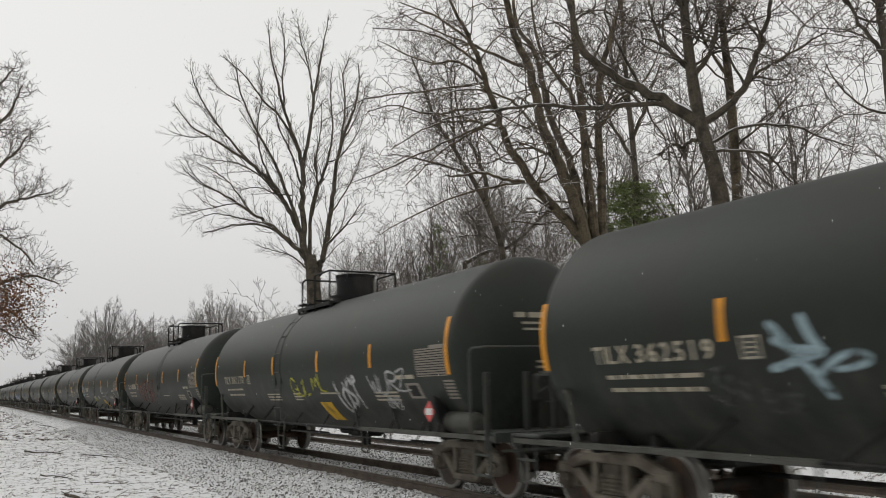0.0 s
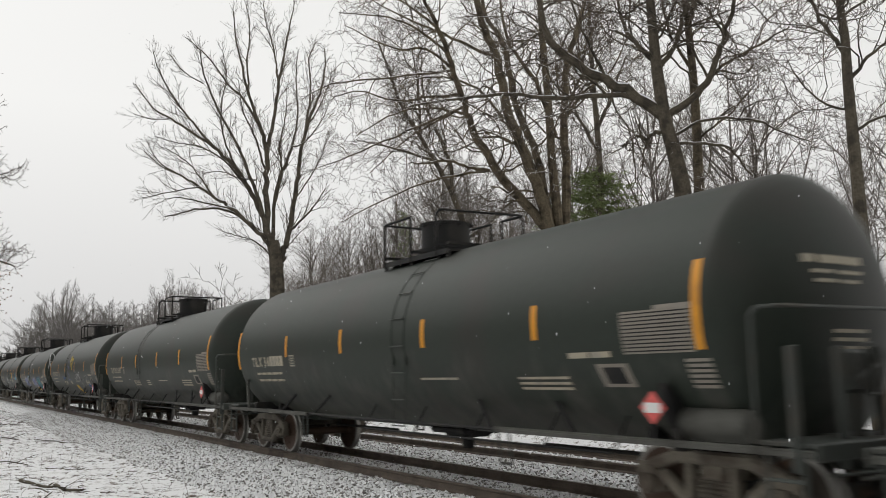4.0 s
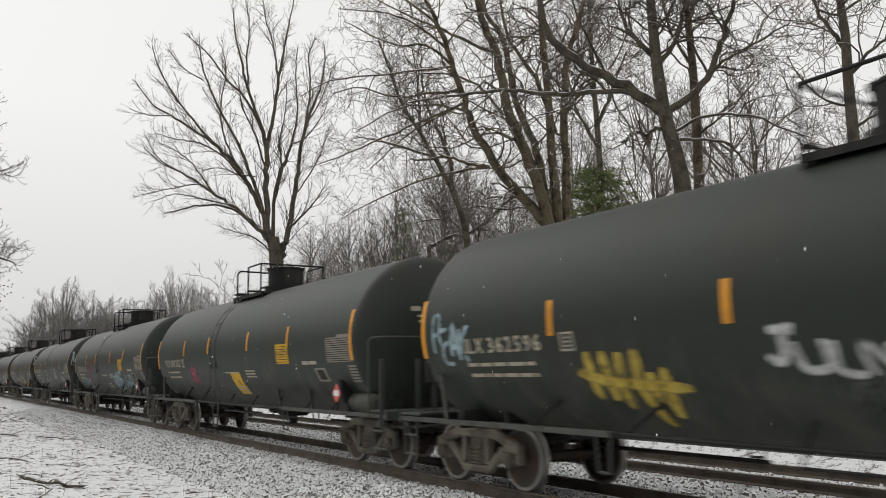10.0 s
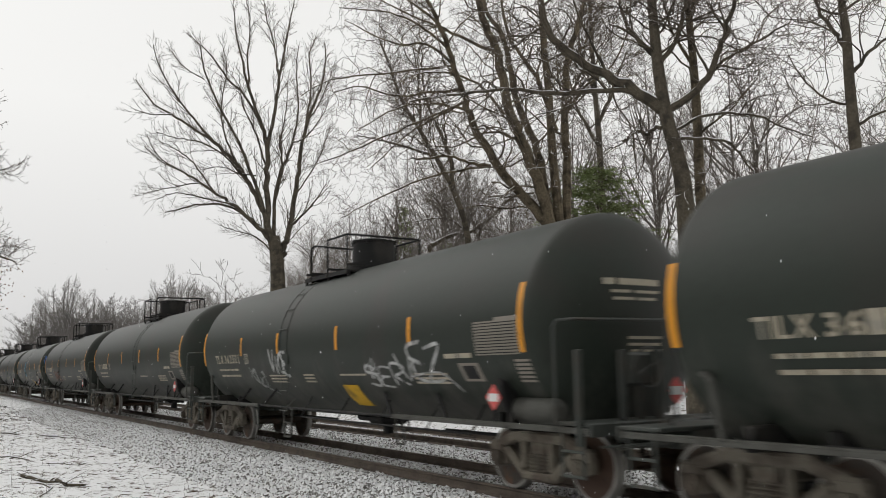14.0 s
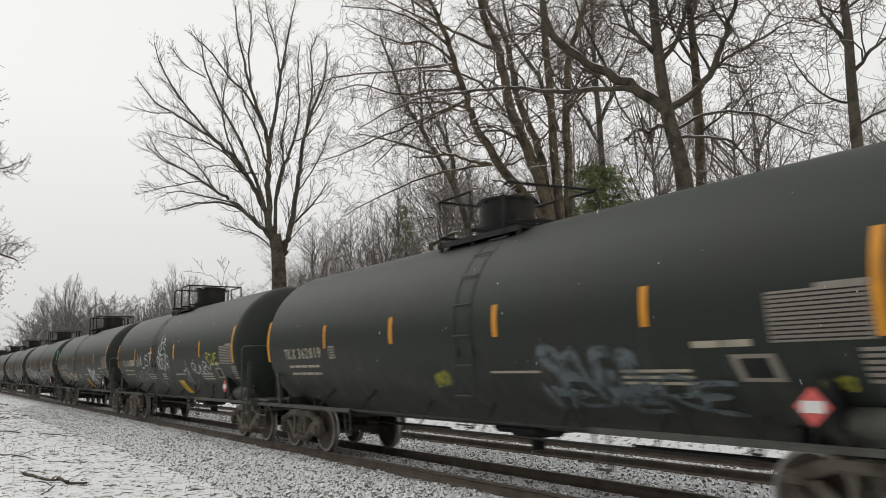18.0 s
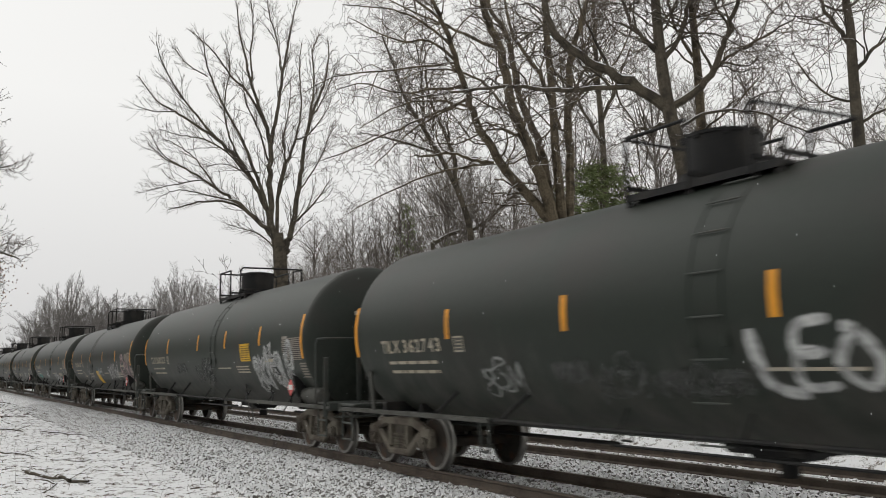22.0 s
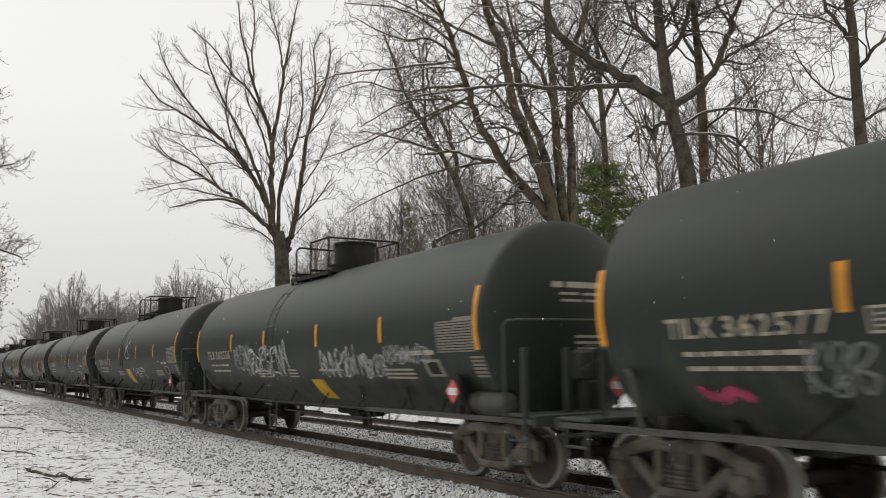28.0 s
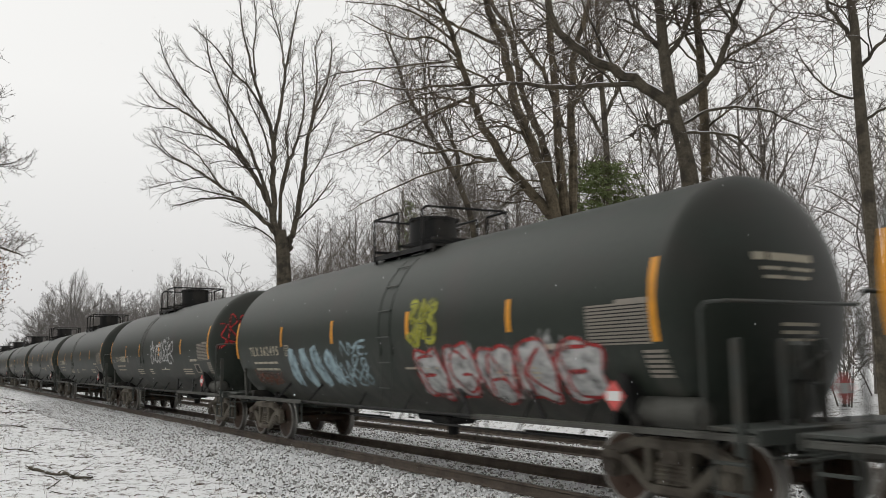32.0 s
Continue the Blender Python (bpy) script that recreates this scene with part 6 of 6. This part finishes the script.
spray_word(13, "AFEATNOS", -6.27, -3.96, 1.25, 1.61, "ice", 0.2, 0.3)
spray_word(14, "HUL", -7.26, -6.36, 1.68, 2.29, "teal", 0.1, 0.1)
spray_word(14, "SLAM", -5.03, -4.04, 1.33, 1.52, "white", 0.22, 0)
spray_tag(14, -6.35, -5.56, 1.36, 1.63, "smoke", 307)
spray_word(16, "SER", 2.33, 3.87, 1.50, 1.88, "white", 0.12, 0)
spray_word(16, "VEZ", 3.63, 5.01, 1.56, 2.11, "white", 0.1, 0)
spray_line(16, ((3.84, 1.63), (4.90, 1.71), (5.33, 1.41)), 0.04, "white")
spray_word(16, "VICE", -2.30, -1.33, 1.71, 2.15, "white", 0.16, 0)
spray_line(16, ((-3.81, 1.88), (-3.52, 1.52), (-2.99, 1.36), (-2.60, 1.25)), 0.08, "grey")
spray_line(16, ((-3.85, 1.64), (-3.46, 1.82), (-3.44, 1.45), (-2.93, 1.77), (-3.11, 1.32)), 0.09, "grey")
spray_tag(16, 2.53, 2.82, 1.58, 1.87, "white", 308)
spray_line(19, ((-1.53, 2.78), (-1.57, 2.52), (-1.74, 2.16), (-1.72, 1.94), (-1.51, 1.73)), 0.3, "cyan")
spray_line(19, ((-1.34, 2.77), (-1.29, 2.50), (-1.32, 2.24)), 0.2, "cyan")
spray_line(19, ((-1.09, 2.16), (-1.24, 1.95), (-1.44, 1.76)), 0.2, "cyan")
spray_line(19, ((-1.32, 2.84), (-1.73, 2.84), (-1.88, 2.65), (-1.93, 2.21), (-2.09, 2.07), (-1.95, 1.89), (-1.53, 1.67), (-1.06, 2.04), (-1.06, 2.23)), 0.035, "white")
spray_line(19, ((-1.61, 2.24), (-1.49, 2.10), (-1.28, 2.28), (-1.58, 1.96)), 0.03, "slate")
spray_line(19, ((0.23, 3.37), (0.29, 2.95), (-0.38, 2.62), (-0.56, 2.42), (-0.26, 2.32), (0.11, 2.50), (0.12, 2.85), (-0.41, 2.69), (-0.69, 3.01), (-0.48, 3.28), (-0.25, 3.42)), 0.05, "white")
spray_line(19, ((-0.34, 2.50), (-0.06, 2.63), (0.01, 2.77)), 0.04, "white")
spray_word(19, "MERES", 0.73, 2.29, 1.69, 2.07, "grey", 0.26, 0)
spray_word(19, "EE", 1.25, 1.99, 1.40, 1.64, "grey", 0.28, 0)
spray_word(19, "RAD", -3.91, -2.40, 1.93, 2.34, "grey", 0.2, 0)
spray_tag(19, -2.52, -1.54, 1.73, 1.87, "grey", 309)
spray_word(20, "SEVES", 2.51, 4.25, 1.42, 1.89, "slate", 0.25, 0)
spray_word(20, "WEWERE", 2.35, 5.45, 1.25, 1.54, "slate", 0.22, 0)
spray_word(21, "WUST", -3.72, -1.56, 1.95, 2.41, "white", 0.13, 0)
spray_tag(21, -4.75, -2.10, 1.33, 1.85, "grey", 74)
spray_word(21, "KES", -0.62, 0.33, 2.29, 2.70, "white", 0.13, 0)
spray_line(21, ((-0.24, 2.98), (-0.40, 2.72), (0.14, 2.74), (-0.13, 2.88)), 0.06, "white")
spray_word(21, "ROSTR", -0.74, 0.69, 1.82, 2.22, "white", 0.14, 0)
spray_tag(21, -0.99, 0.13, 1.27, 1.56, "grey", 77)
spray_line(21, ((2.65, 2.09), (2.75, 1.71), (2.71, 1.35)), 0.13, "grey")
spray_line(21, ((2.20, 1.76), (2.79, 1.83), (2.58, 1.61), (3.06, 1.36)), 0.12, "grey")
spray_line(21, ((2.18, 1.68), (2.61, 1.35), (2.95, 1.34), (3.42, 1.51)), 0.07, "grey")
spray_word(21, "RUNRY", 3.28, 5.19, 1.69, 1.97, "white", 0.15, 0)
spray_tag(21, 3.86, 4.04, 1.35, 1.64, "smoke", 310)
spray_word(21, "RONE", 4.83, 5.82, 2.00, 2.23, "lime", 0.19, 0)
spray_line(21, ((5.09, 1.94), (5.35, 1.97), (5.71, 1.92)), 0.06, "lime")
spray_word(22, "ANTBOY", -4.84, -1.24, 1.42, 1.76, "cream", 0.32, 0)
spray_word(22, "JAK", 2.36, 4.08, 1.28, 1.93, "white", 0.34, 0.2)
spray_word(24, "LEO", 1.30, 2.57, 1.54, 2.12, "white", 0.2, 0)
spray_tag(24, 3.2, 4.69, 1.5, 2.1, "white", 90)
spray_tag(24, 4.57, 5.9, 1.40, 2.15, "gold", 89)
spray_tag(24, 5.8, 6.9, 1.50, 2.0, "rose", 92)
spray_line(26, ((-4.31, 1.65), (-4.13, 1.76), (-3.91, 1.66), (-3.74, 1.51), (-3.73, 1.26), (-3.99, 1.31), (-4.32, 1.40), (-4.31, 1.65)), 0.05, "cream")
spray_line(26, ((-4.15, 1.59), (-3.89, 1.51), (-3.43, 1.57)), 0.05, "cream")
spray_line(26, ((-2.33, 2.18), (-2.67, 1.89), (-2.88, 1.40), (-2.44, 1.83), (-2.59, 1.34), (-2.23, 1.76), (-2.20, 1.32), (-1.74, 1.59), (-1.39, 1.48)), 0.1, "grey")
spray_line(26, ((-1.85, 2.11), (-2.02, 1.88), (-2.29, 1.65)), 0.09, "grey")
spray_line(26, ((-7.03, 3.09), (-6.57, 2.71), (-6.26, 2.38)), 0.05, "grey")
spray_tag(26, -0.23, 0.47, 1.64, 1.90, "ice", 311)
spray_line(27, ((-3.01, 1.66), (-3.33, 1.67), (-3.03, 1.71), (-3.01, 1.89), (-3.25, 1.94), (-3.54, 1.86), (-3.67, 1.67), (-3.52, 1.50), (-3.18, 1.38)), 0.05, "grey")
spray_line(27, ((-3.18, 1.38), (-2.94, 1.32), (-2.64, 1.45), (-2.77, 1.69), (-2.97, 1.85), (-2.79, 1.95), (-2.55, 1.84)), 0.05, "grey")
spray_line(27, ((-2.03, 1.99), (-1.82, 1.80), (-1.68, 1.47), (-1.96, 1.32), (-2.36, 1.33), (-2.68, 1.45), (-2.69, 1.75), (-2.40, 1.97), (-2.03, 1.99)), 0.05, "grey")
spray_line(27, ((-2.36, 1.66), (-2.15, 1.83), (-2.07, 1.69), (-1.88, 1.66)), 0.04, "grey")
spray_word(27, "WKS", -1.75, -0.77, 1.48, 1.85, "white", 0.25, 0)
spray_word(27, "ABAB", -5.90, -4.47, 1.42, 1.65, "teal", 0.25, 0.3)
spray_tag(27, -4.60, -4.12, 1.42, 1.84, "smoke", 312)
spray_line(30, ((-6.14, 1.47), (-5.88, 1.36), (-5.69, 1.45), (-5.48, 1.36)), 0.16, "rose2")
spray_tag(30, -4.74, -4.08, 1.46, 1.90, "grey", 313)
spray_line(32, ((-0.50, 2.98), (-0.51, 2.53), (0.14, 2.83), (-0.23, 2.57), (0.24, 2.22), (-0.55, 2.25), (-0.28, 2.68)), 0.07, "white")
spray_word(32, "OHEAPTC", 0.48, 2.45, 1.45, 1.75, "white", 0.13, 0)
spray_line(33, ((-0.07, 2.62), (-0.34, 2.47), (-0.24, 2.21), (0.05, 2.06), (0.35, 2.26), (0.27, 2.50), (-0.07, 2.62)), 0.06, "lime")
spray_line(33, ((-0.20, 2.41), (0.23, 2.43), (-0.18, 2.26), (0.22, 2.21)), 0.05, "lime")
spray_line(33, ((1.19, 2.33), (1.61, 2.20), (1.10, 2.00), (1.61, 1.91), (1.68, 1.72), (1.97, 1.70), (2.53, 1.70)), 0.07, "white")
spray_word(33, "YESN", 2.91, 4.88, 1.35, 1.86, "grey", 0.09, 0.3)
spray_line(35, ((-3.62, 2.12), (-3.77, 1.32)), 0.5, "ice")
spray_line(35, ((-3.02, 2.11), (-2.94, 1.30)), 0.5, "ice")
spray_line(35, ((-2.45, 2.13), (-2.18, 1.34)), 0.5, "ice")
spray_line(35, ((-1.83, 2.01), (-1.44, 1.41)), 0.5, "ice")
spray_tag(35, -1.71, -0.07, 1.36, 1.91, "ice", 129)
spray_word(35, "NYE", -1.06, 0.06, 1.93, 2.20, "ice", 0.16, 0)
spray_tag(35, -6.38, -4.68, 1.35, 1.61, "rust", 314)
spray_line(8, ((-0.66, 2.81), (-0.50, 2.43), (-0.40, 2.08)), 0.3, "grey")
spray_line(8, ((-0.16, 2.84), (-0.05, 2.41), (-0.22, 2.00)), 0.3, "grey")
spray_line(8, ((-0.76, 2.73), (-0.33, 2.84), (0.18, 2.82)), 0.1, "white")
spray_word(8, "3MY", 3.81, 4.69, 1.71, 2.04, "grey", 0.2)
yellow_para(1, 1.3)
yellow_para(3, 1.28)
yellow_rect(4, 3.37)
yellow_para(7, 1.12)
yellow_rect(9, 3.04)
yellow_rect(13, 3.49)
yellow_para(12, 0.21)
yellow_rect(12, 3.69)
yellow_para(15, 1.39)
yellow_para(16, 1.47)
yellow_para(19, 1.32)
yellow_para(21, 1.42)
yellow_para(22, 1.32)
yellow_rect(25, 3.49)
yellow_para(26, -0.35)
yellow_para(32, -0.46)
yellow_rect(34, 3.76)
yellow_para(31, 0.90)
yellow_para(8, 1.16)


# ---- what lies on the ground ----
def ballast():
    rng = random.Random(21)
    corner = [(-1, -1, -1), (1, -1, -1), (1, 1, -1), (-1, 1, -1), (-1, -1, 1), (1, -1, 1), (1, 1, 1), (-1, 1, 1)]
    sides = [(0, 3, 2, 1), (4, 5, 6, 7), (0, 1, 5, 4), (1, 2, 6, 5), (2, 3, 7, 6), (3, 0, 4, 7)]
    vs, fs = [], []
    for i in range(54000):
        x = -6 - 54 * rng.random() ** 1.5
        y = rng.choice((-0.86 - 2.5 * rng.random() ** 1.2, -0.86 - 2.5 * rng.random() ** 1.2, -0.86 - 2.5 * rng.random() ** 1.2, rng.uniform(-0.62, 0.62), rng.uniform(0.9, 3.2), rng.uniform(3.4, 4.7)))
        r = rng.uniform(0.018, 0.046)
        m = Euler((rng.uniform(0, 6), rng.uniform(0, 6), rng.uniform(0, 6))).to_matrix()
        c = Vector((x, y, ground_height(x, y) + r * rng.uniform(0.0, 0.6)))
        b = len(vs)
        for q in corner:
            vs.append(tuple(c + m @ Vector([a * r * rng.uniform(0.55, 1.0) * s for a, s in zip(q, (1.15, 0.9, 0.75))])))
        fs += [tuple(b + j for j in f) for f in sides]
    me = bpy.data.meshes.new("ballast")
    me.from_pydata(vs, [], fs)
    tagged(finish("ballast", me, STONE, None, "", 0), "snow-capped grey ballast stones along the rails", "ballast", kind="stuff")


def litter():
    """Bits of twig and dead stalk on the snow."""
    rng = random.Random(22)
    t = Tubes()
    for i in range(2600):
        x = -7 - 42 * rng.random() ** 1.5
        y = -3.0 - 9 * rng.random() ** 1.2
        ln, a = rng.uniform(0.04, 0.20) * (1.8 if rng.random() < 0.06 else 1), rng.uniform(0, 3.14)
        c = Vector((x, y, ground_height(x, y) + 0.012))
        d = Vector((math.cos(a), math.sin(a), rng.gauss(0, 0.10))) * ln * 0.5
        k = Vector((rng.gauss(0, 0.02), rng.gauss(0, 0.02), rng.uniform(0, 0.02)))
        t.tube([c - d, c + k, c + d], rng.uniform(0.004, 0.013), 0.003, 3)
    for i in range(2200):
        x, y = -47 - 110 * rng.random() ** 1.4, -2.6 - 9 * rng.random()
        ln, a = rng.uniform(0.10, 0.35), rng.uniform(0, 3.14)
        c = Vector((x, y, ground_height(x, y) + 0.02))
        d = Vector((math.cos(a), math.sin(a), rng.gauss(0, 0.10))) * ln * 0.5
        t.tube([c - d, c + Vector((0, 0, rng.uniform(0, 0.04))), c + d], rng.uniform(0.01, 0.03), 0.008, 3)
    for i in range(220):
        x, y = -9 - 32 * rng.random(), -3.4 - 8 * rng.random()
        c = Vector((x, y, ground_height(x, y) - 0.02))
        t.tube(shoot(rng, c, Vector((rng.gauss(0, .3), rng.gauss(0, .3), 1)), rng.uniform(0.15, 0.5), 3, 0.2, 0), 0.004, 0.0015, 3)
    tagged(finish("ground_litter", t.mesh("ground_litter"), TWIG2, None, "", 0), "scattered dead twigs and stalks on the snow", "twigs", kind="stuff")


def fallen_branch(x, y, ln, r, turn, seed, label):
    """A fallen branch with a few side shoots, lying half in the snow."""
    rng = random.Random(seed)
    z = ground_height(x, y)
    root = new("fallen_branch")
    root.location = (x, y, z)
    a = radians(turn)
    d = Vector((math.cos(a), math.sin(a), 0))
    line = [p for p in shoot(rng, -d * ln * 0.5, d, ln, 6, 0.10, 0)]
    line = [Vector((p.x, p.y, ground_height(x + p.x, y + p.y) - z + r * 0.6)) for p in line]
    t = Tubes()
    t.tube(line, r, r * 0.45, 8)
    finish("stem", t.mesh("stem"), BARK, root)
    for i in range(rng.randint(2, 4)):
        p = line[rng.randint(1, 5)]
        w = fork(rng, d, radians(rng.uniform(25, 60)))
        w.z = abs(w.z) * 0.25 + 0.02
        s = Tubes()
        pts = shoot(rng, p, w, ln * rng.uniform(0.2, 0.45), 4, 0.15, 0)
        s.tube(pts, r * 0.4, 0.004, 5)
        finish("side_shoot", s.mesh("side_shoot"), BARK, root)
    c = Tubes()
    c.tube([p + Vector((0, 0, r * 0.75)) for p in line[1:5]], r * 0.55, r * 0.35, 6)
    finish("snow", c.mesh("snow"), SNOW, root)
    tagged(root, label, "branch", "fallen branches")


TWIG2 = material("dead_twig", (0.085, 0.065, 0.05), 0.95, 0, 0.4, 4, 20, 0.0, (0.14, 0.10, 0.07), 0.4, 0.2)
ballast()
litter()
fallen_branch(-19.57, -6.10, 1.33, 0.055, 19, 31, "thick snow-topped broken branch lying on the snow")
fallen_branch(-18.66, -5.63, 1.34, 0.055, 12, 32, "thick snow-topped broken branch lying on the snow")
fallen_branch(-17.94, -5.87, 2.48, 0.022, 13, 33, "thin bowed fallen branch lying on the snow")
fallen_branch(-36.48, -5.71, 2.83, 0.05, 17, 34, "broken branch end half in the snow")
fallen_branch(-39.65, -4.58, 4.76, 0.018, 166, 35, "thin forked fallen branch on the snow")
fallen_branch(-33.12, -4.17, 3.14, 0.03, 8, 36, "fallen branch half in the snow")
fallen_branch(-23.04, -5.15, 1.65, 0.018, 18, 37, "thin fallen branch lying on the snow")
fallen_branch(-25.23, -5.99, 1.95, 0.03, 24, 38, "fallen branch half in the snow")


def tie_mesh():
    bm = bmesh.new()
    box(bm, (0, 0, 0), (0.23, 2.59, 0.16), None, 0.012)
    m = bpy.data.meshes.new("tie")
    bm.to_mesh(m)
    bm.free()
    m.materials.append(TIE)
    return m


TIEMESH = tie_mesh()
for t_ in (track_1, track_2):
    for i in range(110):
        ob = new("tie", TIEMESH)
        ob.parent, ob.location = t_, (-56 + i * 0.53, 0, -0.315)


def falling_snow():
    """Sparse flakes between the path and the train, sinking and drifting together."""
    rng = random.Random(77)
    vs, fs = [], []
    for i in range(2200):
        p = Vector((rng.uniform(-17, 0), rng.uniform(-6.6, -2.0), rng.uniform(-0.3, 44)))
        r = rng.uniform(0.003, 0.006)
        b = len(vs)
        vs += [tuple(p + Vector(o) * r) for o in ((1, 0, 0), (-1, 0, 0), (0, 1, 0), (0, -1, 0), (0, 0, 1), (0, 0, -1))]
        fs += [(b + i, b + j, b + k) for i, j, k in ((0, 2, 4), (2, 1, 4), (1, 3, 4), (3, 0, 4), (2, 0, 5), (1, 2, 5), (3, 1, 5), (0, 3, 5))]
    me = bpy.data.meshes.new("falling_snow")
    me.from_pydata(vs, [], fs)
    return tagged(finish("falling_snow", me, SNOW, None, "", 0), "sparse small snowflakes drifting down", "snow", kind="stuff")


FLAKES = falling_snow()


# ---- movement: the train rolls through, its wheels turning while they are near ----
TRAIN = [(0, -1.85), (1, 16.79), (2, 35.36), (3, 54.01), (6, 109.74), (7, 128.32), (8, 146.91), (9, 165.36), (10, 184.38), (10.5, 193.61),
         (11, 202.87), (12, 221.28), (13, 239.71), (14, 258.05), (17, 313.18), (18, 331.5), (19, 349.68), (20, 368.1), (21, 386.29),
         (22, 404.52), (23, 422.66), (24, 440.83), (25, 458.95), (28, 513.82), (29, 531.86), (30, 549.89), (31, 567.75), (32, 585.82)]


def motions():
    ts, ss = [t for t, s in TRAIN], [s for t, s in TRAIN]
    for k, car in cars.items():
        walk(car, [(t, Matrix.Translation((s - k * PITCH_CAR, 0, 0))) for t, s in TRAIN])
        near = [q / FPS for q in range(0, 32 * FPS + 1) if -48 < np.interp(q / FPS, ts, ss) - k * PITCH_CAR < 14]
        for wheel in [c for c in car.children if c.name.startswith("wheelset")]:
            place = wheel.location.copy()
            turn = lambda t: Matrix.Translation(place) @ Matrix.Rotation(float(np.interp(t, ts, ss)) / WR % (2 * math.pi), 4, "Y")
            rows = [(t, turn(t)) for t in near] or [(0, turn(0))]
            if rows[0][0] > 0:
                rows.insert(0, (0, rows[0][1]))
            if rows[-1][0] < 32:
                rows.append((32, rows[-1][1]))
            walk(wheel, rows)
    walk(FLAKES, [(0, Matrix()), (32, Matrix.Translation((-3.0, 0, -36)))])


motions()
